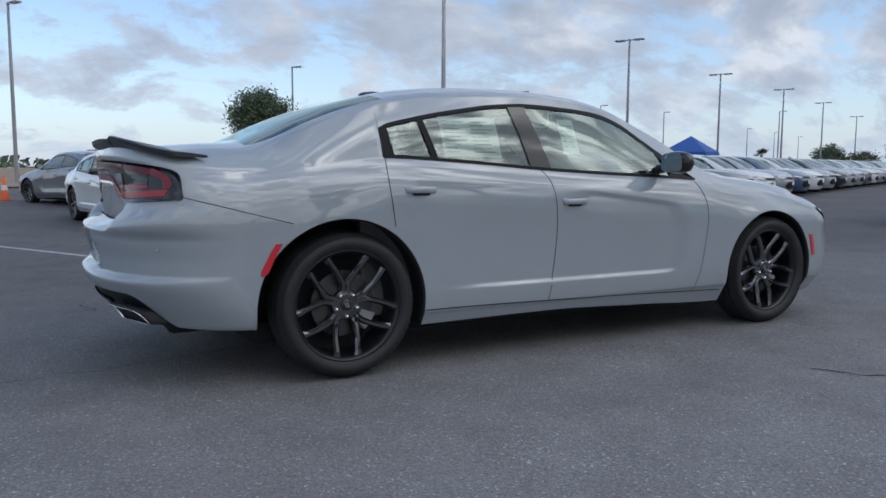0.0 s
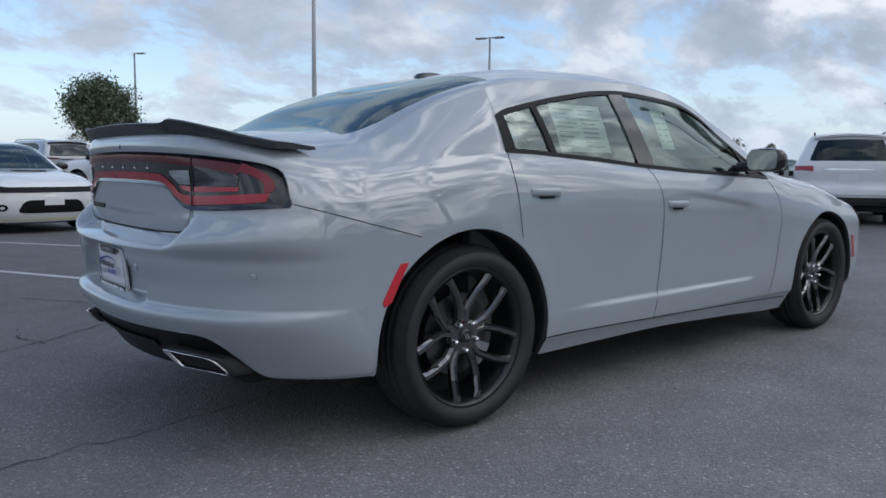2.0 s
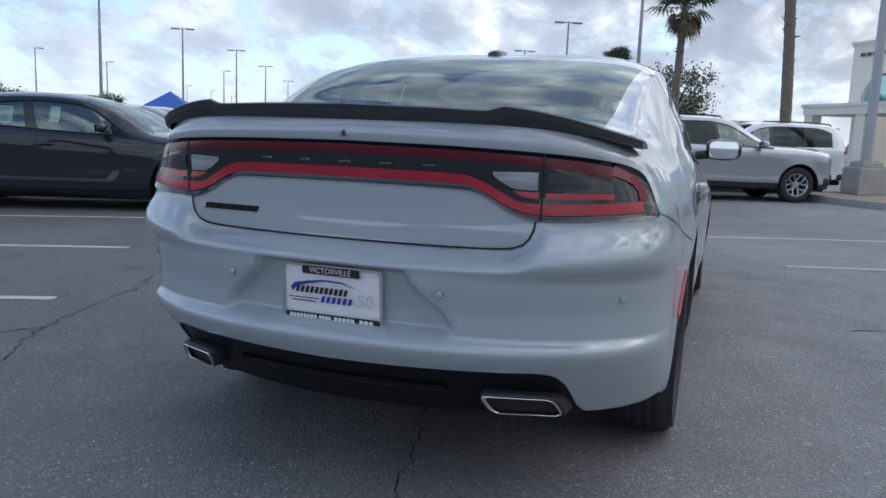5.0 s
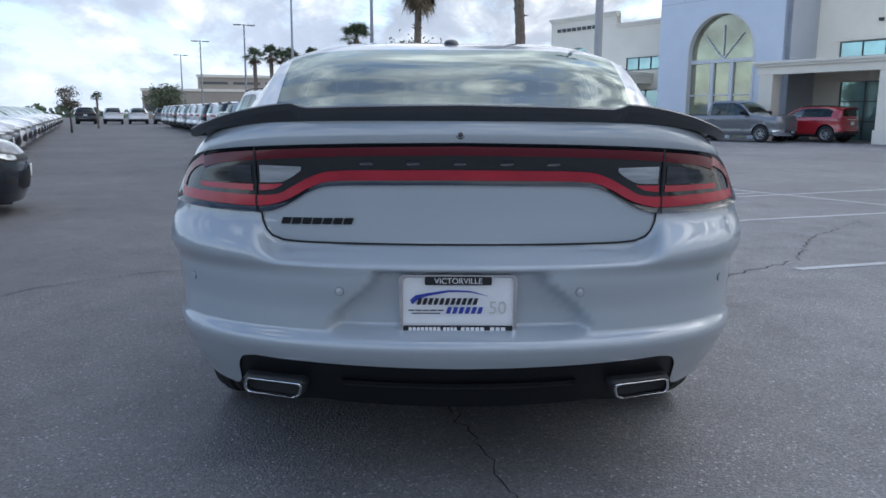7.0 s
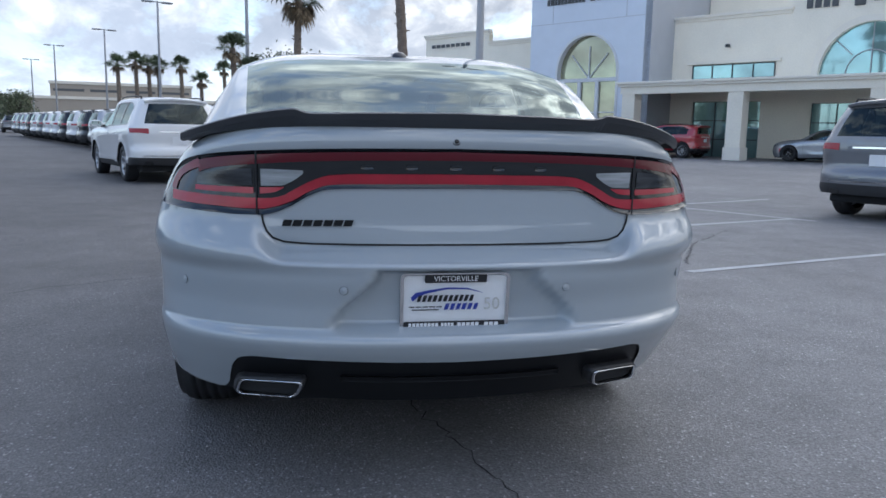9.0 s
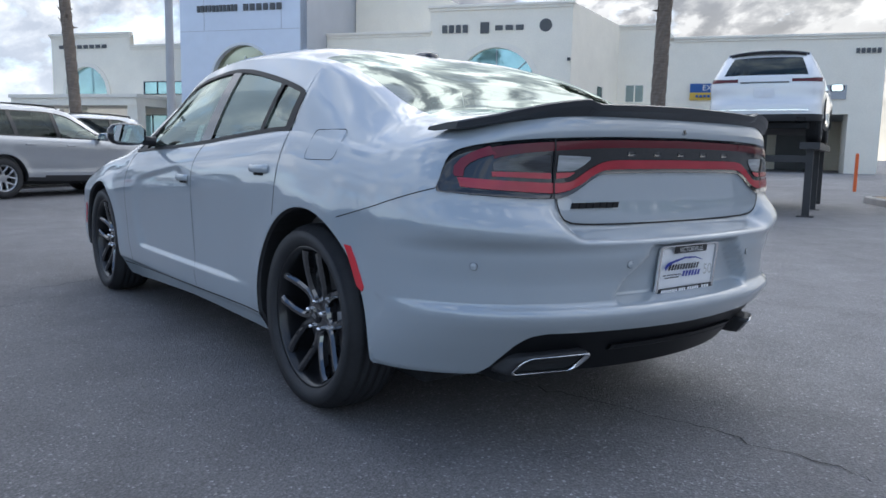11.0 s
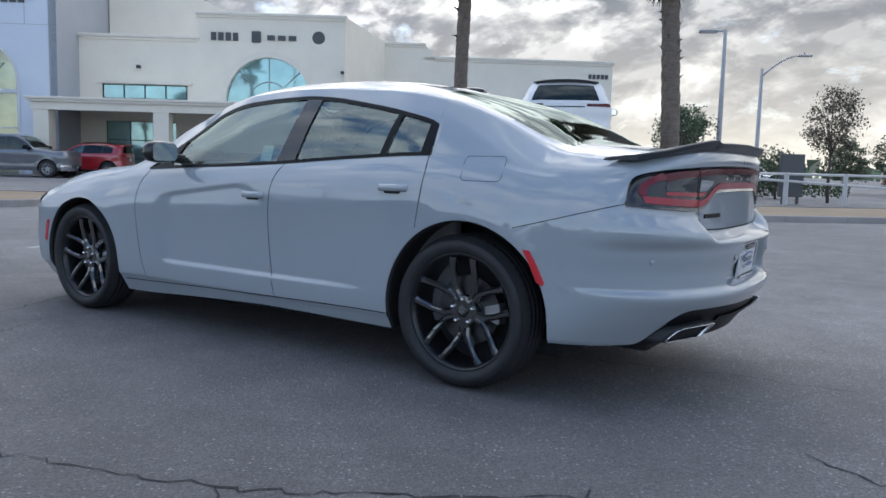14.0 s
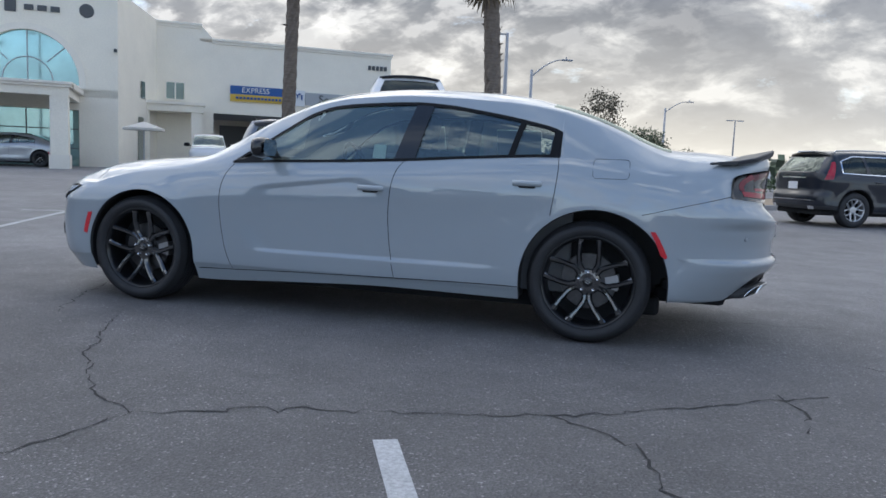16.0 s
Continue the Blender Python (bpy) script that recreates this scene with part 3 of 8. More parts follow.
def pane_grid(parent, a0, a1, z0, z1, f, na, nz, glass, frame_m, bar=0.05, name="window"):
    w = new(name)
    w.parent = parent
    for i in range(na):
        for j in range(nz):
            x0, x1 = a0 + (a1 - a0) * i / na, a0 + (a1 - a0) * (i + 1) / na
            y0, y1 = z0 + (z1 - z0) * j / nz, z0 + (z1 - z0) * (j + 1) / nz
            bbox("pane", x0 + bar / 2, x1 - bar / 2, f, f + 0.02, y0 + bar / 2, y1 - bar / 2, glass, w)
    for i in range(na + 1):
        x = a0 + (a1 - a0) * i / na
        bbox("frame_bar", x - bar / 2, x + bar / 2, f - 0.05, f + 0.03, z0 - bar / 2, z1 + bar / 2, frame_m, w)
    for j in range(nz + 1):
        z = z0 + (z1 - z0) * j / nz
        bbox("frame_bar", a0, a1, f - 0.04, f + 0.025, z - bar / 2, z + bar / 2, frame_m, w)
    return w


def arch_glass(parent, ca, half, z0, spring, rise, f, glass, frame_m, name="arched_window"):
    w = new(name)
    w.parent = parent
    ol = arch_outline(ca, half, z0, spring, rise)
    m = len(ol)
    V = [(-a, -f, z) for a, z in ol] + [(-ca, -f, spring)]
    bld_piece("pane", V, [(i, i + 1, m) for i in range(m - 1)] + [(m - 1, 0, m)], glass, w)
    return w


def arch_ring(name, ca, half, z0, spring, rise, w, f0, f1, material, parent, n=24):
    A, B = arch_outline(ca, half, z0, spring, rise, n), arch_outline(ca, half + w, z0, spring, rise + w, n)
    V, F = [], []
    for (a, z), (b, y) in zip(A, B):
        V += [(-a, -f0, z), (-b, -f0, y), (-b, -f1, y), (-a, -f1, z)]
    for i in range(len(A) - 1):
        for k in range(4):
            p, q = 4 * i + k, 4 * i + (k + 1) % 4
            F.append((p, p + 4, q + 4, q))
    return bld_piece(name, V, F, material, parent)


def cornice(parent, a0, a1, f, z, deep=0.16, tall=0.28):
    bbox("cornice", a0 - 0.1, a1 + 0.1, f - deep, f + 0.2, z - tall * 0.45, z + 0.02, stucco_trim, parent, r=0.02)
    bbox("cornice", a0 - 0.05, a1 + 0.05, f - deep * 0.5, f + 0.1, z - tall, z - tall * 0.45, stucco_trim, parent, r=0.02)


def sign_bars(parent, a0, a1, z, h, f, n, material, name="sign_letter"):
    for k in range(n):
        w = (a1 - a0) / n
        bbox(name, a0 + w * k + w * 0.14, a0 + w * (k + 1) - w * 0.14, f - 0.08, f, z - h / 2, z + h / 2, material, parent, r=0.015)


def dealership():
    r = thing("dealership", "large cream stucco car showroom with a blue-grey tower and arched windows", "building", BX, BY, 0.0, BR)
    # tower
    wall_with_arch("tower_wall", -8.0, 0.05, -0.2, 12.0, 2.5, -3.95, 2.12, 0.05, 4.75, 2.17, 0.5, blue_panel, r)
    # tower sides: same cladding, darkened in colour for shade
    bbox("tower_side", 0.05, -0.35, 2.5, 10.0, -0.2, 12.0, blue_panel_shade_joint, r, "tower side with shade painted into its grey")
    bbox("tower_side", -8.0, -7.6, 3.0, 10.0, -0.2, 12.0, blue_panel_shade_joint, r)
    bbox("tower_roof", -8.0, 0.05, 2.5, 10.0, 12.0, 12.2, blue_panel, r)
    for z in (7.6, 9.9):
        bbox("panel_joint", -8.0, 0.05, 2.485, 2.52, z - 0.012, z + 0.012, blue_panel_shade_joint, r)
    for a in (-6.4, -1.5):
        bbox("panel_joint", a - 0.012, a + 0.012, 2.487, 2.52, 7.6, 12.0, blue_panel_shade_joint, r)
    arch_ring("arch_trim", -3.95, 1.98, 0.0, 4.75, 2.03, 0.14, 2.46, 2.75, white_frame, r)
    w = arch_glass(r, -3.95, 2.0, 0.05, 4.75, 2.05, 2.85, amber_glass, white_frame)
    for a in (-4.55, -3.35):
        bbox("frame_bar", a - 0.11, a + 0.11, 2.72, 2.84, 0.05, 4.25, white_frame, w)
    bbox("frame_bar", -5.95, -1.95, 2.70, 2.84, 4.22, 4.42, white_frame, w)
    for z in (1.0, 2.5):
        bbox("frame_bar", -5.95, -1.95, 2.76, 2.84, z - 0.03, z + 0.03, white_frame, w)
    for a, z in ((-3.95, 6.2), (-5.15, 5.75), (-2.75, 5.75)):
        v, f = tube_mesh([(3.95, -2.80, 4.4), (-a, -2.80, z)], 0.035, 6)
        bld_piece("frame_bar", v, f, white_frame, w)
    sign_bars(r, -6.85, -4.2, 8.82, 0.36, 2.5, 11, sign_dark)
    sign_bars(r, -3.9, -1.4, 8.82, 0.36, 2.5, 6, sign_dark)
    bbox("gable_wall", 0.1, 3.4, 9.0, 9.4, 7.0, 11.3, stucco, r)
    V = [(-3.4, -9.0, 7.0), (-9.5, -9.0, 7.0), (-3.4, -9.0, 11.3), (-9.5, -9.0, 8.6), (-3.4, -9.4, 7.0), (-9.5, -9.4, 7.0), (-3.4, -9.4, 11.3), (-9.5, -9.4, 8.6)]
    bld_piece("gable_wall", V, [(0, 1, 3, 2), (4, 6, 7, 5), (2, 3, 7, 6)], stucco, r)
    # main block
    bbox("front_wall", 0.05, 6.3, 5.0, 5.4, 4.0, 7.62, stucco, r)
    wall_with_arch("front_wall", 6.3, 14.1, 3.6, 8.92, 5.0, 10.05, 2.28, 4.15, 4.25, 2.42, 0.35, stucco, r)
    bbox("front_wall", 0.05, 1.4, 5.0, 5.3, -0.2, 4.0, stucco, r)
    bbox("front_wall", 5.1, 7.6, 5.0, 5.3, -0.2, 4.0, stucco, r)
    bbox("front_wall", 12.3, 14.1, 5.0, 5.3, -0.2, 4.0, stucco, r)
    bbox("roof_slab", 0.05, 14.1, 5.3, 13.0, 7.2, 7.4, stucco, r)
    bbox("back_wall", -19.5, 30.6, 24.0, 24.4, -0.2, 7.4, stucco, r)
    cornice(r, 0.15, 6.3, 5.0, 7.64)
    cornice(r, 6.3, 14.1, 5.0, 8.94)
    arch_ring("arch_trim", 10.05, 2.28, 4.0, 4.25, 2.42, 0.30, 4.90, 5.1, stucco_trim, r)
    w = arch_glass(r, 10.05, 2.28, 4.1, 4.25, 2.42, 5.20, teal_glass, dark_frame)
    for p, q in (((10.05, 4.2), (10.05, 6.65)), ((9.2, 5.2), (8.35, 6.0)), ((10.9, 5.2), (11.75, 6.0))):
        v, f = tube_mesh([(-p[0], -5.17, p[1]), (-q[0], -5.17, q[1])], 0.03, 6)
        bld_piece("frame_bar", v, f, sign_grey, w)
    pts = [(-(10.05 + 1.1 * math.cos(t)), -5.17, 4.25 + 1.15 * math.sin(t)) for t in np.linspace(0, math.pi, 17)]
    v, f = tube_mesh(pts, 0.03, 6)
    bld_piece("frame_bar", v, f, sign_grey, w)
    pane_grid(r, 1.3, 5.7, 4.3, 5.02, 4.98, 4, 1, teal_glass, dark_frame)
    bbox("window_head", 1.0, 6.0, 4.86, 5.02, 5.08, 5.22, stucco_trim, r)
    # dark logo marks on the wall
    sign_bars(r, 6.95, 8.5, 7.70, 0.42, 5.0, 4, sign_dark)
    bbox("shield_mark", 9.15, 9.65, 4.90, 5.0, 7.42, 8.02, sign_dark, r, r=0.05)
    sign_bars(r, 9.9, 11.6, 7.70, 0.26, 5.0, 3, sign_dark)
    v, f = lathe([(0.0, 0.06), (0.30, 0.06), (0.34, 0.0)], 20, "y")
    bld_piece("round_mark", [(x - 12.7, y - 5.0, z + 7.78) for x, y, z in v], f, sign_dark, r)
    # canopy along the front
    bbox("canopy_fascia", -0.1, 12.35, 0.0, 0.45, 3.30, 3.66, stucco, r)
    bbox("canopy_cornice", -0.2, 12.45, -0.12, 0.5, 3.66, 3.78, stucco_trim, r, r=0.02)
    bbox("canopy_cornice", -0.28, 12.53, -0.20, 0.5, 3.78, 3.90, stucco_trim, r, r=0.02)
    bbox("canopy_roof", -0.1, 12.35, 0.45, 5.0, 3.60, 3.80, stucco, r)
    bbox("canopy_fascia", 11.95, 12.35, 0.45, 5.0, 3.30, 3.66, stucco, r)
    bbox("canopy_cornice", 11.95, 12.53, 0.5, 5.0, 3.66, 3.90, stucco_trim, r)
    for a in (0.35, 5.95, 11.95):
        bbox("canopy_post", a - 0.36, a + 0.36, 0.04, 0.74, -0.1, 3.30, stucco, r)
        bbox("post_plinth", a - 0.42, a + 0.42, -0.02, 0.80, -0.1, 0.75, stucco_trim, r)
    # shop fronts under it
    pane_grid(r, 1.4, 5.1, 0.1, 3.1, 5.15, 3, 3, teal_glass, dark_frame)
    pane_grid(r, 7.6, 12.3, 0.1, 2.95, 5.15, 4, 3, teal_glass, dark_frame)
    bbox("shop_lintel", 1.4, 5.1, 5.0, 5.3, 3.1, 4.0, stucco, r)
    bbox("shop_lintel", 7.6, 12.3, 5.0, 5.3, 2.95, 4.0, stucco, r)
    # dark sheet behind the glazing stands in for the unlit interior
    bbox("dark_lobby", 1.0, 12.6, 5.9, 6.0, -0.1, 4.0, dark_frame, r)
    # side return, set-back block and service wing
    V = [(-14.1, -5.0, -0.2), (-15.9, -13.0, -0.2), (-15.9, -13.0, 8.92), (-14.1, -5.0, 8.92), (-13.8, -5.0, -0.2), (-15.6, -13.0, -0.2), (-15.6, -13.0, 8.92), (-13.8, -5.0, 8.92)]
    bld_piece("return_wall", V, [(0, 1, 2, 3), (3, 2, 6, 7), (7, 6, 5, 4)], stucco, r)
    bbox("setback_wall", 15.9, 18.4, 13.0, 13.4, -0.2, 8.9, stucco, r)
    cornice(r, 15.9, 18.4, 13.0, 8.92)
    V = [(-18.4, -13.0, 7.9), (-19.4, -13.0, 7.9), (-18.4, -13.0, 8.9), (-18.4, -13.4, 7.9), (-19.4, -13.4, 7.9), (-18.4, -13.4, 8.9)]
    bld_piece("raked_parapet", V, [(0, 1, 2), (3, 5, 4), (2, 1, 4, 5)], stucco, r)
    bbox("service_wall", 18.4, 30.6, 13.0, 13.4, 3.6, 8.10, stucco, r)
    cornice(r, 19.2, 30.6, 13.0, 8.12)
    bbox("service_column", 28.9, 30.6, 13.0, 14.4, -0.2, 3.6, stucco, r)
    bbox("service_column", 18.4, 19.2, 13.0, 14.4, -0.2, 3.6, stucco, r)
    bbox("service_side", 30.25, 30.6, 13.4, 24.0, -0.2, 8.10, stucco, r)
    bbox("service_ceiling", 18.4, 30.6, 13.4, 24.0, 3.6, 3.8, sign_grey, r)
    bbox("service_roof", 15.9, 30.6, 13.4, 24.0, 7.6, 7.7, stucco, r)
    for k in range(3):
        bbox("service_door", 20.2 + 3.0 * k, 22.6 + 3.0 * k, 22.0, 22.1, 0.0, 3.2, far_dark, r)
    bbox("service_back", 18.4, 30.3, 22.3, 22.5, -0.2, 3.6, stucco, r)
    pane_grid(r, 16.4, 17.5, 4.28, 5.35, 12.97, 2, 1, shade_glass, stucco_trim, 0.08)
    V = [(-15.05, -9.2, 4.0), (-15.25, -10.1, 4.0), (-15.25, -10.1, 4.95), (-15.05, -9.2, 4.95)]
    bld_piece("side_window", [(x - 0.03, y, z) for x, y, z in V], [(0, 1, 2, 3)], shade_glass, r)
    V = [(-14.92, -8.6, 0.1), (-15.18, -9.75, 0.1), (-15.18, -9.75, 2.95), (-14.92, -8.6, 2.95)]
    bld_piece("side_door_glass", [(x - 0.03, y, z) for x, y, z in V], [(0, 1, 2, 3)], shade_glass, r, "dark glazed side door")
    # small side canopy
    bbox("side_canopy", 14.9, 18.5, 10.6, 13.0, 3.45, 3.85, stucco, r)
    bbox("side_canopy_trim", 14.8, 18.6, 10.5, 13.0, 3.85, 4.02, stucco_trim, r)
    for a in (15.2, 18.1):
        bbox("side_post", a - 0.3, a + 0.3, 10.7, 11.3, -0.1, 3.45, stucco, r)
    # signs of the service wing
    bbox("blue_sign", 20.2, 23.9, 12.88, 13.0, 4.86, 5.38, sign_blue, r, "blue and yellow sign")
    bbox("yellow_sign", 20.2, 23.9, 12.88, 13.0, 4.42, 4.86, sign_yellow, r)
    sign_bars(r, 20.5, 23.6, 4.64, 0.14, 12.87, 14, sign_blue, "small_writing")
    bbox("badge_sign", 23.95, 24.85, 12.86, 13.0, 4.35, 5.35, sign_white, r)
    v, f = tube_mesh([(-24.1, -12.84, 4.75), (-24.1, -12.84, 5.05), (-24.25, -12.84, 5.15), (-24.38, -12.84, 5.02), (-24.38, -12.84, 4.8), (-24.38, -12.84, 5.02), (-24.52, -12.84, 5.15), (-24.66, -12.84, 5.05), (-24.66, -12.84, 4.75)], 0.05, 6)
    bld_piece("badge_mark", v, f, sign_blue, r)
    bbox("grey_sign", 24.9, 28.7, 12.90, 13.0, 4.45, 5.25, sign_grey, r)
    for body, a, z, size, m in (("EXPRESS", 21.75, 5.12, 0.46, sign_white), ("Service", 26.8, 4.85, 0.72, sign_dark)):
        fc = bpy.data.curves.new("lettering", "FONT")
        fc.body, fc.size, fc.align_x, fc.align_y, fc.extrude = body, size, "CENTER", "CENTER", 0.02
        tmp = bpy.data.objects.new("tmp", fc)
        me = bpy.data.meshes.new_from_object(tmp)
        bpy.data.objects.remove(tmp)
        me.materials.append(m)
        o = new("lettering", me)
        o.parent = r
        o.matrix_basis = Matrix(((-1, 0, 0, -a), (0, 0, 1, -12.85), (0, 1, 0, z), (0, 0, 0, 1)))
    sign_bars(r, 29.0, 30.35, 7.16, 0.28, 13.0, 5, sign_dark)
    # left wing
    bbox("left_wall", -13.5, -8.0, 5.0, 5.4, -0.2, 7.3, stucco, r)
    cornice(r, -13.4, -8.1, 5.0, 7.32)
    wall_with_arch("left_wall", -19.6, -13.5, 3.6, 8.1, 5.0, -16.9, 1.6, 4.0, 4.3, 1.75, 0.35, stucco, r)
    cornice(r, -19.6, -13.5, 5.0, 8.12)
    arch_ring("arch_trim", -16.9, 1.6, 4.0, 4.3, 1.75, 0.25, 4.90, 5.1, stucco_trim, r)
    arch_glass(r, -16.9, 1.6, 3.9, 4.3, 1.75, 5.2, teal_glass, dark_frame)
    bbox("left_side", -19.6, -19.2, 5.4, 24.0, -0.2, 8.0, stucco, r)
    pane_grid(r, -12.5, -9.6, 4.3, 5.05, 4.98, 3, 1, teal_glass, dark_frame)
    bbox("left_canopy", -19.6, -10.4, 1.6, 5.0, 3.40, 3.85, stucco, r)
    bbox("left_canopy_trim", -19.7, -10.3, 1.5, 5.0, 3.85, 4.05, stucco_trim, r)
    for a in (-10.8, -15.0, -19.2):
        bbox("left_post", a - 0.35, a + 0.35, 1.7, 2.4, -0.1, 3.4, stucco, r)
    pane_grid(r, -13.0, -9.8, 0.1, 3.0, 4.97, 3, 2, teal_glass, dark_frame)
    sign_bars(r, -19.0, -15.2, 7.3, 0.22, 5.0, 8, sign_dark)
    for a in (-0.4, 3.2, 14.0):
        bbox("wall_lamp", a - 0.08, a + 0.08, 4.75, 4.98, 5.9, 6.05, dark_frame, r)


dealership()
# ---------------------------------------------------------------- lamp poles


def lamp_pole(x, y, h, heads, turn=0, base=False, near=False, label=None):
    z = ground_z(x, y) + (0.12 if base else 0.0)
    r = thing("lamp_pole", label or ("tall pale steel car-park lamp with two flat heads" if heads == 2 else "tall pale steel car-park lamp with one flat head"), "lamp pole", x, y, z, turn, "car-park lamps")
    n = 12 if near else 8
    zb = 0.75 if base else 0.0
    if base:
        part("concrete_base", bevelled_box(-0.35, 0.35, -0.35, 0.35, 0.0, 0.62, 0.02), concrete, r, "square concrete base")
        part("base_cap", bevelled_box(-0.25, 0.25, -0.25, 0.25, 0.621, 0.75, 0.015), concrete, r)
        box("base_plate", -0.18, 0.18, -0.18, 0.18, 0.75, 0.775, galv, r)
    v, f = lathe([(0.11, zb), (0.095, zb + (h - zb) * 0.5), (0.065, h), (0.0, h)], n)
    piece("pole", v, f, pole_paint if near else far_pole, r, smooth=True)
    for s in ((1, -1) if heads == 2 else (1,)):
        box("arm", min(0, s * 0.35), max(0, s * 0.35), -0.03, 0.03, h - 0.10, h - 0.04, pole_paint if near else far_pole, r)
        hd = new("lamp_head")
        hd.parent = r
        bm = bevelled_box(s * 0.65 - 0.36, s * 0.65 + 0.36, -0.16, 0.16, h - 0.12, h - 0.02, 0.03)
        part("housing", bm, galv if near else far_pole, hd)
        box("lens", s * 0.65 - 0.28, s * 0.65 + 0.28, -0.12, 0.12, h - 0.135, h - 0.119, sign_white, hd)


for x, y, h, n, t in ((34.3, 35.2, 9.5, 2, 115), (54.0, 45.0, 9.4, 2, 115), (70.7, 51.2, 9.4, 2, 115), (90.2, 60.2, 9.4, 2, 115),
                      (53.0, 10.4, 9.4, 2, 115), (71.0, 18.2, 9.4, 2, 115), (88.0, 27.5, 9.4, 2, 115), (110, 37, 9.4, 2, 115),
                      (19.0, 60.0, 9.4, 1, -60), (-1.8, 42.3, 9.4, 1, -60), (85.5, 83.8, 9.4, 1, -60), (137.7, 111.6, 9.4, 1, -60), (156, 119, 9.4, 1, -60), (181, 131, 9.4, 1, -60),
                      (98.9, 73.5, 9.4, 1, -60), (48, 68.0, 9.4, 1, -60), (68.5, 78.5, 9.4, 1, -60), (33.5, 3.1, 8.5, 2, 115), (120, 75, 9.4, 2, 115), (-9.0, -88, 6.8, 2, 20)):
    lamp_pole(x, y, h, n, t)
lamp_pole(14.7, 25.1, 9.6, 2, 25, False, True)
lamp_pole(17.1, -4.1, 9.6, 2, 25, True, True, "tall pale steel lamp pole on a square concrete base")
lamp_pole(6.2, -28.2, 6.6, 1, 20, True, True, "tall pale steel lamp with one head on a concrete base")


def street_lamp(x, y, h, turn, arm=1.9, label="pale street lamp with a curved arm"):
    r = thing("street_lamp", label, "street lamp", x, y, ground_z(x, y), turn)
    v, f = lathe([(0.12, 0.0), (0.075, h), (0.0, h)], 10)
    piece("pole", v, f, pole_paint, r, smooth=True)
    pts = [(arm * t, 0, h - 0.35 + 0.95 * math.sin(t * math.pi / 2)) for t in np.linspace(0, 1, 10)]
    v, f = tube_mesh(pts, 0.045, 8, 0.03)
    piece("arm", v, f, pole_paint, r, smooth=True)
    bm = bevelled_box(arm - 0.05, arm + 0.55, -0.10, 0.10, h + 0.55, h + 0.64, 0.03)
    part("lamp_head", bm, galv, r)
    v, f = lathe([(0.0, 0.16), (0.03, 0.15), (0.035, 0.0)], 8)
    piece("light_cell", [(a + arm + 0.2, b, c + h + 0.62) for a, b, c in v], f, galv, r)


street_lamp(6.2, -35.4, 6.0, 203, 1.65)
street_lamp(-1.0, -62, 6.1, 203)
street_lamp(63.9, 97.4, 8.6, -60)
# ---------------------------------------------------------------- palms, trees, hedges


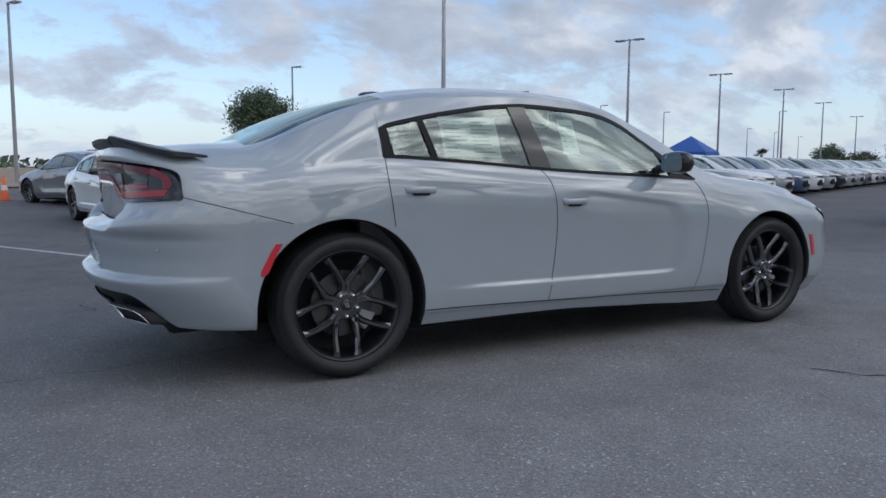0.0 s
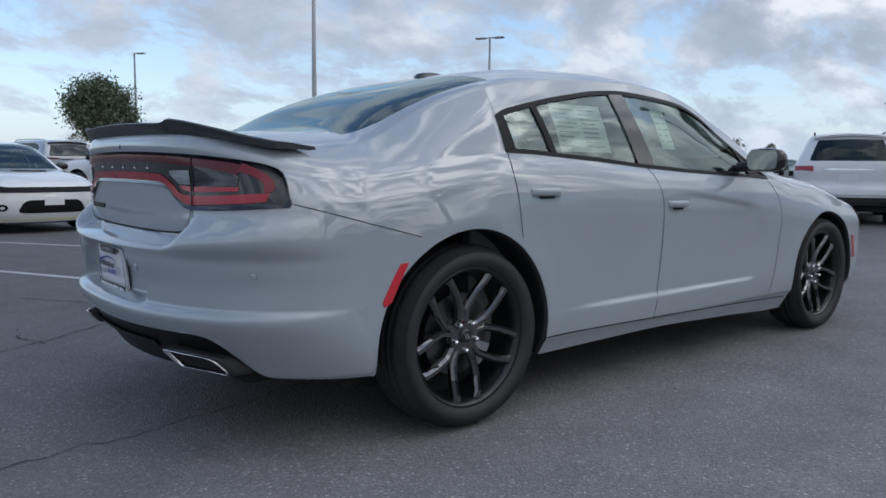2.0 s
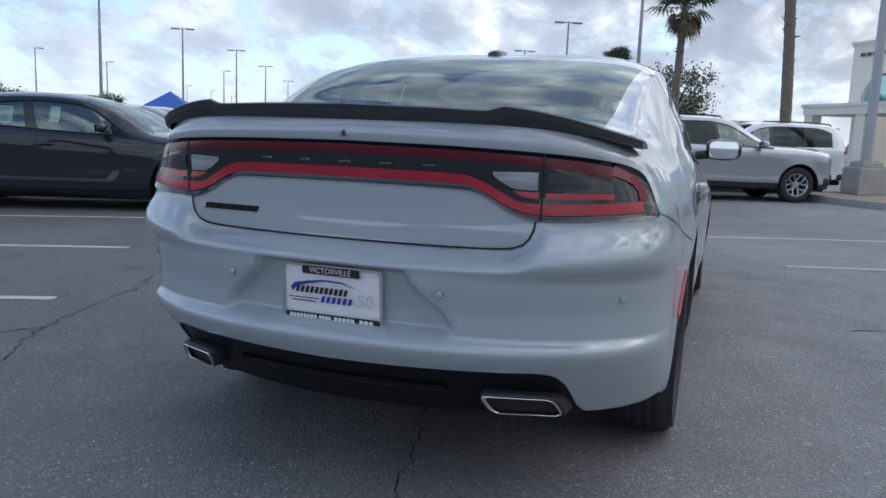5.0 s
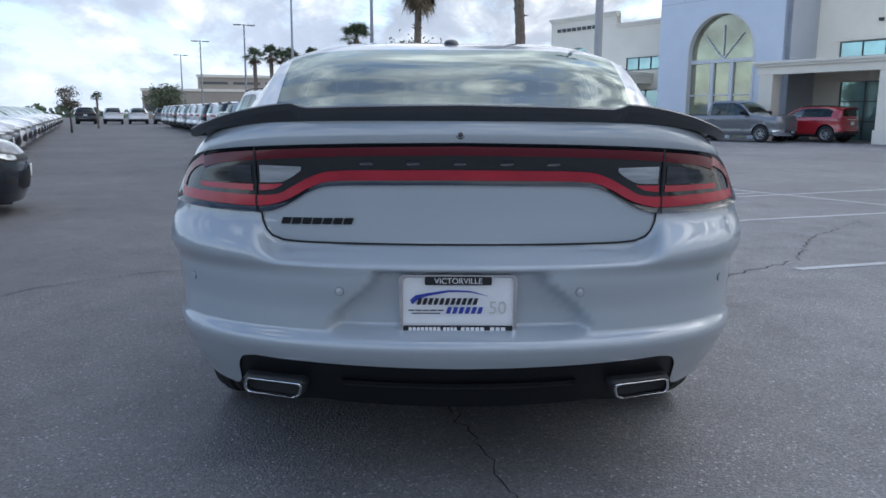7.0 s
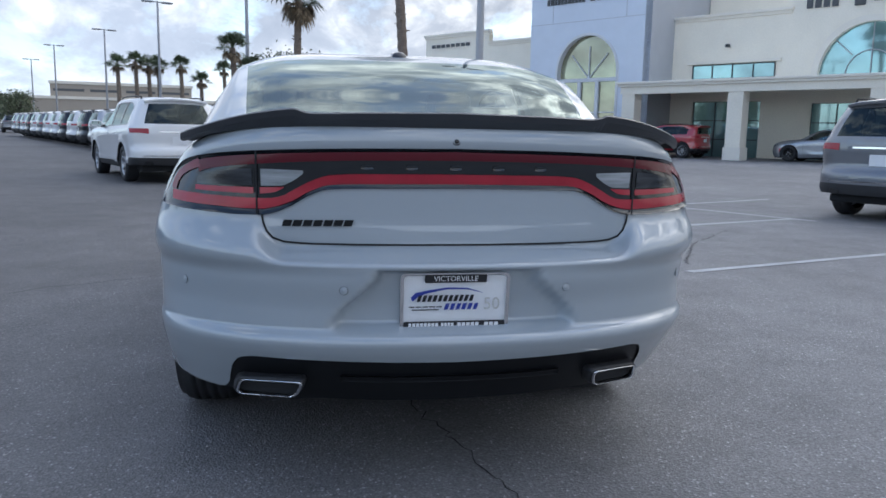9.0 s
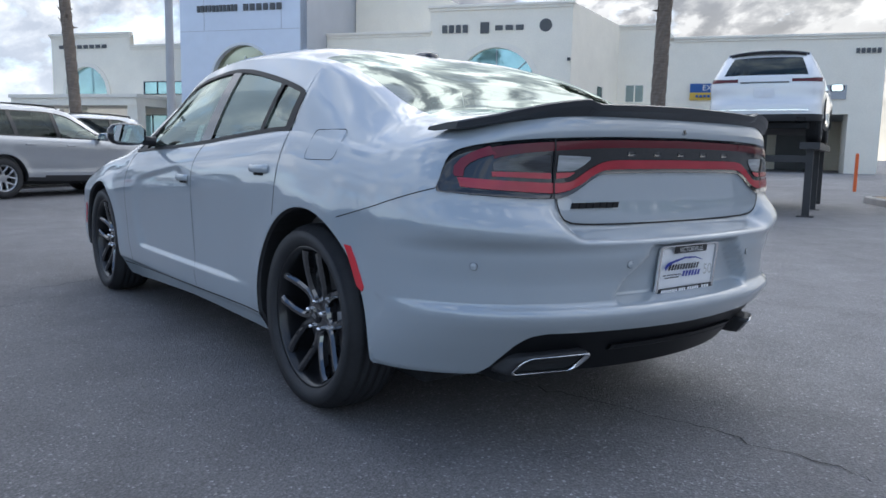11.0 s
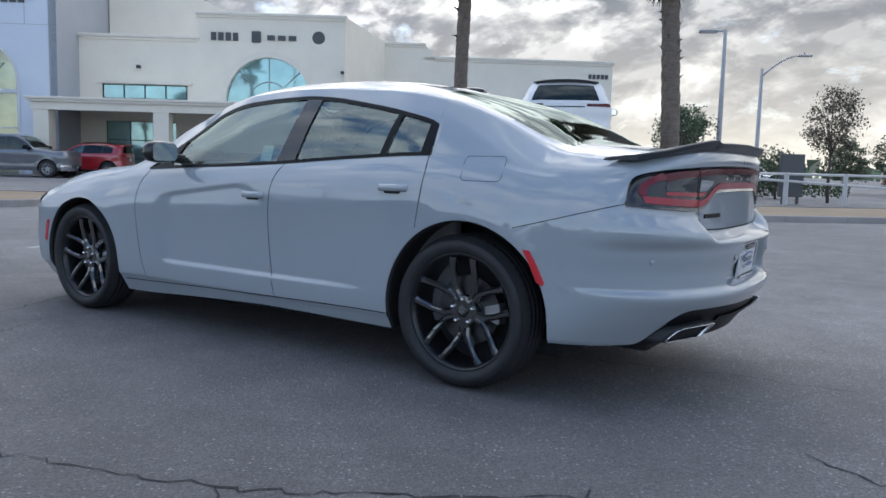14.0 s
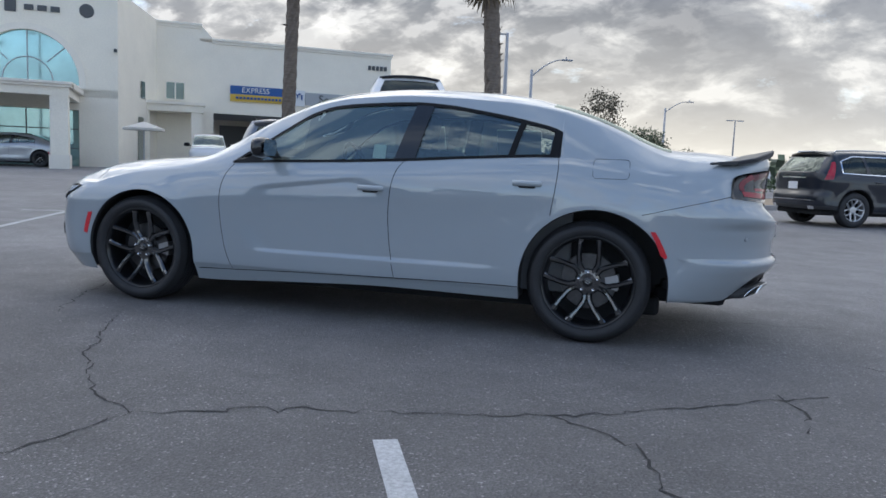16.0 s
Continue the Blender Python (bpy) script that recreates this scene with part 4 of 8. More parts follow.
def fan_palm(x, y, crown_z, trunk_r, seed, lean=(0, 0), crown=1.0, label="tall fan palm with a rough brown trunk", fronds=34, skirt=12):
    rng = random.Random(seed)
    z0 = ground_z(x, y) + 0.05
    r = thing("palm", label, "palm tree", x, y, z0, 0, "palms")
    H = crown_z - z0
    n, m = 14, max(16, int(H / 0.16))
    V, F = [], []
    for i in range(m + 1):
        t = i / m
        rad = trunk_r * (1.25 - 0.30 * smooth01(t / 0.15) - 0.12 * t)
        cx, cy = lean[0] * t ** 1.6, lean[1] * t ** 1.6
        for k in range(n):
            a = 2 * math.pi * k / n
            w = rad * (1 + (0.09 if (i + k) % 2 else -0.05) * rng.uniform(0.5, 1.3))
            V.append((cx + w * math.cos(a), cy + w * math.sin(a), H * t))
    for i in range(m):
        for k in range(n):
            a, b = i * n + k, i * n + (k + 1) % n
            F.append((a, b, b + n, a + n))
    piece("trunk", V, F, bark_palm, r)
    # stubs of old leaf stems on the upper trunk
    V, F = [], []
    for k in range(int(26 * H / 6)):
        t = 1 - 0.55 * rng.random() ** 1.5
        a = rng.uniform(0, 2 * math.pi)
        c = Vector((lean[0] * t ** 1.6, lean[1] * t ** 1.6, H * t))
        o = Vector((math.cos(a), math.sin(a), 0))
        s = Vector((-o.y, o.x, 0)) * 0.035
        p = c + o * trunk_r * 0.85
        q = p + o * rng.uniform(0.06, 0.16) + Vector((0, 0, rng.uniform(-0.02, 0.16)))
        b = len(V)
        V += [p - s, p + s, q + s * 0.6, q - s * 0.6, p - Vector((0, 0, 0.06))]
        F += [(b, b + 1, b + 2, b + 3), (b, b + 3, b + 4), (b + 2, b + 1, b + 4), (b + 3, b + 2, b + 4)]
    ob = piece("boot", V, F, bark_palm, r)
    ob["kind"] = "stuff"

    def frond_mesh(count, low, high, length, droop, mat_, name):
        V, F = [], []
        for k in range(count):
            a = 2 * math.pi * k / count + rng.uniform(-0.25, 0.25)
            el = rng.uniform(low, high)
            d = Vector((math.cos(a) * math.cos(el), math.sin(a) * math.cos(el), math.sin(el)))
            L = length * rng.uniform(0.8, 1.1) * crown
            top = Vector((lean[0], lean[1], H))
            hub = top + d * L * 0.5 + Vector((0, 0, -droop * 0.15))
            side = d.cross(Vector((0, 0, 1))).normalized()
            upv = side.cross(d).normalized()
            s = side * 0.018
            b = len(V)
            V += [top - s, top + s, hub + s, hub - s]
            F.append((b, b + 1, b + 2, b + 3))
            blades = 15
            for j in range(blades):
                u = (j / (blades - 1) - 0.5) * 2
                ang = u * 1.75
                bd = (d * math.cos(ang) + side * math.sin(ang)).normalized()
                ln = L * 0.62 * (1 - 0.25 * abs(u)) * rng.uniform(0.85, 1.1)
                w = side * math.cos(ang) * 0.045 * crown - d * math.sin(ang) * 0.045 * crown
                mid = hub + bd * ln * 0.6 + upv * 0.05
                tip = hub + bd * ln - Vector((0, 0, droop * ln * (0.5 + 0.3 * abs(u))))
                b = len(V)
                V += [hub, mid - w, mid + w, tip]
                F += [(b, b + 1, b + 2), (b + 1, b + 3, b + 2)]
        o = piece(name, V, F, mat_, r)
        o["kind"] = "stuff"
    frond_mesh(fronds, -0.25, 1.35, 1.55, 0.35, frond_mat, "fronds")
    if skirt:
        frond_mesh(skirt, -1.35, -0.45, 1.1, 0.5, dead_frond, "dead_fronds")


fan_palm(9.0, -13.0, 6.9, 0.185, 1, (-0.25, 0.1))
fan_palm(3.6, -13.7, 6.1, 0.225, 2, (0.35, -0.2), 0.9, skirt=18)
fan_palm(19.9, -2.5, 8.8, 0.155, 3, (0.3, 0.5))
fan_palm(24.5, 0.8, 5.75, 0.14, 4, (0.25, -0.1), 0.9)
for k, (px, py, pz) in enumerate(((55.3, 13.6, 5.6), (56.4, 12.6, 5.9), (57.4, 11.9, 5.7), (58.5, 11.4, 5.8), (56.1, 9.4, 5.7), (61.5, 8.7, 5.0), (62.5, 7.0, 6.0), (27.3, 3.1, 4.2), (29.0, 2.6, 3.6))):
    fan_palm(px, py, pz, 0.16 if pz > 4.5 else 0.12, 20 + k, (0.15, 0.1), 0.62 if pz > 4.5 else 0.5, "small fan palm seen far across the lot", 26, 8)
fan_palm(92.1, 70.9, 3.4, 0.2, 40, (0, 0), 0.8, "small fan palm seen far across the lot", 20, 0)
fan_palm(51.9, 24.1, 2.5, 0.08, 41, (0, 0), 0.36, "small fan palm seen far across the lot", 20, 0)


def leaf_tree(x, y, h, cr, cz, seed, leaf, label, trunk=0.14, clumps=70, per=42, size=0.16, squash=1.0, gappy=0.25, cat_label="tree"):
    rng = random.Random(seed)
    r = thing("tree", label, "tree", x, y, ground_z(x, y))
    V, F = [], []

    def add(v, f):
        o = len(V)
        V.extend(v)
        F.extend(tuple(i + o for i in q) for q in f)
    fork = cz - cr * squash * 0.75
    add(*tube_mesh([(0, 0, -0.1), (0.03, 0.02, fork * 0.5), (0.0, 0.05, fork)], trunk, 8, trunk * 0.7))
    ends = []
    for k in range(9):
        a = 2 * math.pi * k / 9 + rng.uniform(-0.3, 0.3)
        rr = cr * rng.uniform(0.45, 0.85)
        e = Vector((rr * math.cos(a), rr * math.sin(a), cz + cr * squash * rng.uniform(-0.35, 0.75)))
        mid = Vector((e.x * 0.4, e.y * 0.4, fork + (e.z - fork) * 0.55))
        add(*tube_mesh([(0, 0.05, fork), tuple(mid), tuple(e)], trunk * 0.45, 5, trunk * 0.10))
        ends.append(e)
    add(*tube_mesh([(0, 0.05, fork), (0.05, 0.0, cz), (0, 0, cz + cr * squash * 0.8)], trunk * 0.55, 5, trunk * 0.1))
    piece("trunk", V, F, bark, r, smooth=True)
    V, F = [], []
    for k in range(clumps):
        for _ in range(30):
            p = Vector((rng.uniform(-1, 1), rng.uniform(-1, 1), rng.uniform(-1, 1)))
            l = p.length
            lump = 0.80 + 0.34 * noise.noise(p.normalized() * 2.1 + Vector((seed, 0, 0)))
            if 0.3 < l < lump and rng.random() > gappy * (1 - l):
                break
        c = Vector((p.x * cr, p.y * cr, cz + p.z * cr * squash))
        cl = cr * rng.uniform(0.16, 0.30)
        for j in range(per):
            q = c + Vector((rng.gauss(0, 1), rng.gauss(0, 1), rng.gauss(0, 0.8))) * cl * 0.55
            d = Vector((rng.uniform(-1, 1), rng.uniform(-1, 1), rng.uniform(-0.6, 0.9))).normalized()
            e = d.orthogonal().normalized()
            e.rotate(Matrix.Rotation(rng.uniform(0, 6.28), 3, d))
            g = d.cross(e) * size * 0.45
            e = e * size * rng.uniform(0.6, 1.1)
            b = len(V)
            V += [q - e * 0.5, q + g * 0.5, q + e * 0.6, q - g * 0.5]
            F.append((b, b + 1, b + 2, b + 3))
    o = piece("crown", V, F, leaf, r)
    return r


leaf_tree(16.4, 60.5, 7.4, 2.95, 4.85, 1, leaf_dark, "round dense green tree with a short trunk", 0.16, 330, 46, 0.28, 0.92, 0.02)
leaf_tree(35.5, 44.7, 3.2, 1.8, 1.7, 2, leaf_mid, "round green tree at the edge of the lot", 0.14, 90, 40, 0.2, 0.8)
leaf_tree(40.5, 40.5, 3.2, 1.25, 2.1, 3, leaf_dark, "round green tree at the edge of the lot", 0.14, 70, 40, 0.18, 0.8)
leaf_tree(31.5, 1.3, 4.8, 1.95, 3.1, 4, leaf_mid, "broad loose green tree behind the palms", 0.12, 100, 40, 0.17, 0.85, 0.5)
leaf_tree(2.0, -27.7, 5, 1.12, 2.9, 5, leaf_red, "slim young tree with sparse brownish leaves", 0.06, 80, 36, 0.12, 1.35, 0.6)
leaf_tree(7.4, -27.2, 4, 1.35, 2.25, 6, leaf_dark, "dark green tree behind the palm", 0.10, 90, 40, 0.15, 1.1, 0.3)
leaf_tree(11.1, -40.5, 5, 1.4, 3.5, 7, leaf_dark, "dark green tree beyond the service wing", 0.12, 60, 40, 0.2)
leaf_tree(0.3, -41.0, 4, 1.6, 2.05, 8, leaf_mid, "grey-green bushy tree beyond the rail", 0.12, 90, 40, 0.17, 0.95, 0.4)
leaf_tree(3.2, -44.0, 4, 1.4, 1.9, 9, leaf_mid, "green bushy tree beyond the rail", 0.12, 70, 40, 0.18)
leaf_tree(-2.4, -47.5, 3, 1.4, 1.3, 10, leaf_mid, "spreading grey-green tree beyond the road", 0.14, 70, 40, 0.18, 0.75, 0.5)
leaf_tree(-12.6, -56.0, 3, 1.7, 1.0, 11, leaf_mid, "low green tree beyond the road", 0.14, 60, 40, 0.22, 0.7)
leaf_tree(42.1, 21.4, 3, 0.85, 1.9, 12, leaf_red, "thin tree at the end of the aisle", 0.07, 40, 28, 0.13, 1.0, 0.7)
leaf_tree(82.0, 29.7, 4.6, 2.3, 2.6, 13, leaf_mid, "broad green tree in front of a far building", 0.2, 80, 40, 0.28, 0.8)
leaf_tree(97.4, 63.9, 4.6, 2.8, 2.2, 14, leaf_dark, "large dark tree far across the lot", 0.2, 90, 40, 0.35, 0.8)
leaf_tree(99.7, 60.4, 3.6, 2.2, 1.6, 15, leaf_mid, "large green tree far across the lot", 0.2, 80, 40, 0.32, 0.8)
leaf_tree(14.0, 58.0, 3.6, 1.1, 2.0, 17, leaf_red, "thin bare tree by the field", 0.06, 18, 14, 0.16, 0.9, 0.9)
leaf_tree(4.2, -29.8, 4, 1.0, 1.3, 19, leaf_dark, "low dark shrub beyond the kerb", 0.06, 50, 30, 0.15)


def hedge(x0, y0, x1, y1, h, w, seed):
    rng = random.Random(seed)
    V, F = [], []
    L = math.hypot(x1 - x0, y1 - y0)
    d = Vector(((x1 - x0) / L, (y1 - y0) / L, 0))
    s = Vector((-d.y, d.x, 0))
    for k in range(int(L * 260)):
        p = Vector((x0, y0, 0)) + d * rng.uniform(0, L) + s * rng.uniform(-w / 2, w / 2)
        p.z = ground_z(p.x, p.y) + 0.05 + (h - 0.05) * rng.random() ** 0.6
        a = Vector((rng.uniform(-1, 1), rng.uniform(-1, 1), rng.uniform(-0.4, 1))).normalized()
        e = a.orthogonal().normalized() * 0.06
        g = a.cross(e)
        b = len(V)
        V += [p - e, p + g * 0.7, p + e, p - g * 0.7]
        F.append((b, b + 1, b + 2, b + 3))
    tagged(piece("hedge", V, F, hedge_mat), "low clipped green hedge beside the road", "hedge", kind="stuff")


hedge(6.5, -29.0, 2.0, -32.5, 0.6, 1.1, 1)
hedge(-2.5, -34.5, -7.0, -38.0, 0.75, 1.1, 2)


def far_treeline():
    rng = random.Random(9)
    V, F = [], []
    for k in range(5200):
        a = rng.uniform(-0.45, 2.2) if k % 3 else rng.uniform(-2.6, -1.2)
        dd = rng.uniform(215, 330) if a > -0.6 else rng.uniform(120, 210)
        hump = 2.0 + 2.6 * abs(noise.noise((a * 9, 0.3, 0)))
        p = Vector((dd * math.cos(a), dd * math.sin(a), 0.9 + hump * rng.random() ** 1.3))
        n = Vector((rng.uniform(-1, 1), rng.uniform(-1, 1), rng.uniform(-0.5, 1))).normalized()
        e = n.orthogonal().normalized() * rng.uniform(0.8, 1.7)
        g = n.cross(e)
        b = len(V)
        V += [p - e, p + g * 0.7, p + e, p - g * 0.7]
        F.append((b, b + 1, b + 2, b + 3))
    tagged(piece("far_trees", V, F, leaf_dark), "low dark line of far trees along the horizon", "trees", kind="stuff")


far_treeline()

# ---------------------------------------------------------------- distance


def far_building(name, label, x, y, rz, w, d, tiers, material, band=True):
    r = thing(name, label, "building", x, y, 0.8, rz)
    for k, (a0, a1, z0, z1) in enumerate(tiers):
        box("wall", a0, a1, 0.6 * k, d, z0, z1, material, r)
        box("parapet", a0 - 0.2, a1 + 0.2, 0.6 * k - 0.2, d + 0.2, z1, z1 + 0.5, stucco_trim, r)
        if band:
            n = max(3, int((a1 - a0) / 5))
            for i in range(n):
                q0 = a0 + (a1 - a0) * (i + 0.08) / n
                q1 = a0 + (a1 - a0) * (i + 0.92) / n
                box("window", q0, q1, 0.6 * k - 0.05, 0.6 * k + 0.05, z0 + (z1 - z0) * 0.42, z0 + (z1 - z0) * 0.62, far_dark, r)


far_building("far_building", "large tan low-rise building far across the lot", 142, 55, -77, 60, 30, ((0, 62, -1, 5.2), (10, 34, 5.7, 7.9)), far_tan)
far_building("far_shop", "tan shop building with a red sign far away", 58, 94, -38, 24, 12, ((0, 26, -1, 3.6),), far_tan, False)
box("red_sign", -7.0, 7.0, -0.15, 0.0, 2.2, 3.2, red_reflector, bpy.data.objects["far_shop"], "red sign")
bpy.data.objects["red_sign"].location.x = 13
far_building("far_shed", "small tan building behind parked cars", 36.0, 86, -10, 10, 8, ((0, 9, -1, 2.6),), far_tan, False)


def dry_field():
    V, F = [], []
    for i in range(13):
        a = radians(72 + 6 * i)
        for rr in (34, 60, 100, 160):
            x, y = rr * math.cos(a), rr * math.sin(a)
            V.append((x, y, ground_z(x, y) + 0.05))
    for i in range(12):
        for j in range(3):
            b = i * 4 + j
            F.append((b, b + 1, b + 5, b + 4))
    tagged(piece("field", V, F, dry_soil, smooth=True), "dry tan field beyond the car park", "field", kind="structure")


dry_field()


def canopy_tent(x, y):
    z = ground_z(x, y)
    r = thing("canopy_tent", "blue pop-up canopy tent standing behind the parked cars", "tent", x, y, z, 25)
    V = [(-1.5, -1.5, 2.05), (1.5, -1.5, 2.05), (1.5, 1.5, 2.05), (-1.5, 1.5, 2.05), (0, 0, 3.15), (-1.5, -1.5, 1.8), (1.5, -1.5, 1.8), (1.5, 1.5, 1.8), (-1.5, 1.5, 1.8)]
    piece("canopy", V, [(0, 1, 4), (1, 2, 4), (2, 3, 4), (3, 0, 4), (5, 6, 1, 0), (6, 7, 2, 1), (7, 8, 3, 2), (8, 5, 0, 3)], tent_blue, r)
    for a in (-1.45, 1.45):
        for b in (-1.45, 1.45):
            box("leg", a - 0.03, a + 0.03, b - 0.03, b + 0.03, 0, 2.0, galv, r)


canopy_tent(38.5, 33.5)


def cone(x, y):
    r = thing("traffic_cone", "orange traffic cone with a square base", "traffic cone", x, y, ground_z(x, y))
    box("base", -0.19, 0.19, -0.19, 0.19, 0, 0.03, orange, r)
    v, f = lathe([(0.14, 0.03), (0.03, 0.72), (0.0, 0.72)], 14)
    piece("body", v, f, orange, r, smooth=True)
    v, f = lathe([(0.099, 0.30), (0.075, 0.45)], 14)
    piece("band", [(a * 1.03, b * 1.03, c) for a, b, c in v], f, sign_white, r, smooth=True)


cone(-1.95, 21.8)


def white_rail():
    """Two white pipe rails on posts beyond the kerb, one of them sloping down with the ramp."""
    x0, y0 = 4.6, -23.2
    d = Vector((-0.80, -0.60, 0))
    r = thing("white_rail", "white steel guard rail with square posts beside the road", "rail", x0, y0, ground_z(x0, y0))
    for k in range(6):
        p = d * (2.1 * k)
        box("post", p.x - 0.07, p.x + 0.07, p.y - 0.07, p.y + 0.07, -0.05, 1.12, rail_white, r)
    for z0, z1 in ((1.06, 1.06), (0.92, 0.42)):
        for k in range(5):
            a, b = d * (2.1 * k + 0.07), d * (2.1 * (k + 1) - 0.07)
            za, zb = z0 + (z1 - z0) * k / 5, z0 + (z1 - z0) * (k + 1) / 5
            v, f = tube_mesh([(a.x, a.y, za), (b.x, b.y, zb)], 0.045, 8)
            piece("rail_bar", v, f, rail_white, r)


white_rail()


def road_sign(x, y, rz):
    r = thing("monument_sign", "dark panel sign with pale plates on posts by the road", "sign", x, y, ground_z(x, y), rz)
    box("panel", -0.42, 0.42, -0.08, 0.08, 0.25, 1.75, sign_dark, r, r=0.02)
    for k, (z, h) in enumerate(((1.5, 0.28), (1.1, 0.24), (0.75, 0.2))):
        box("plate", -0.34, 0.34, -0.10, -0.081, z - h / 2, z + h / 2, sign_white if k == 0 else sign_grey, r)
        for i in range(3):
            box("writing", -0.26 + 0.18 * i, -0.12 + 0.18 * i, -0.106, -0.1005, z - 0.03, z + 0.03, sign_dark, r)
    box("post", -0.3, -0.22, -0.04, 0.04, 0, 0.25, sign_dark, r)
    box("post", 0.22, 0.3, -0.04, 0.04, 0, 0.25, sign_dark, r)


road_sign(2.9, -25.2, 35)


def cafe_umbrella(x, y):
    r = thing("parasol", "open cream parasol on a pole by the showroom", "parasol", x, y, ground_z(x, y) + 0.1)
    v, f = lathe([(0.025, 0.0), (0.025, 2.05), (0.0, 2.05)], 8)
    piece("pole", v, f, galv, r)
    V = [(0, 0, 2.08)]
    for k in range(8):
        a = 2 * math.pi * k / 8
        V.append((0.84 * math.cos(a), 0.84 * math.sin(a), 1.80))
    for k in range(8):
        a = 2 * math.pi * k / 8
        V.append((0.85 * math.cos(a), 0.85 * math.sin(a), 1.70))
    F = [(0, 1 + k, 1 + (k + 1) % 8) for k in range(8)] + [(1 + k, 9 + k, 9 + (k + 1) % 8, 1 + (k + 1) % 8) for k in range(8)]
    piece("cloth", V, F, umbrella_cloth, r)
    v, f = lathe([(0.3, 0.0), (0.3, 0.06), (0.0, 0.08)], 14)
    piece("foot", v, f, concrete, r)


cafe_umbrella(20.5, -22.6)


def bollard(x, y):
    r = thing("bollard", "slim orange marker post at the service lane", "bollard", x, y, ground_z(x, y))
    v, f = lathe([(0.05, 0.0), (0.05, 1.1), (0.03, 1.14), (0.0, 1.14)], 10)
    piece("post", v, f, orange, r)


bollard(8.1, -21.5)
# ---------------------------------------------------------------- vehicles
# every vehicle: x ahead from the rear axle, y to its left, z up


def superpow(c, n):
    return np.abs(c) ** (2.0 / n)


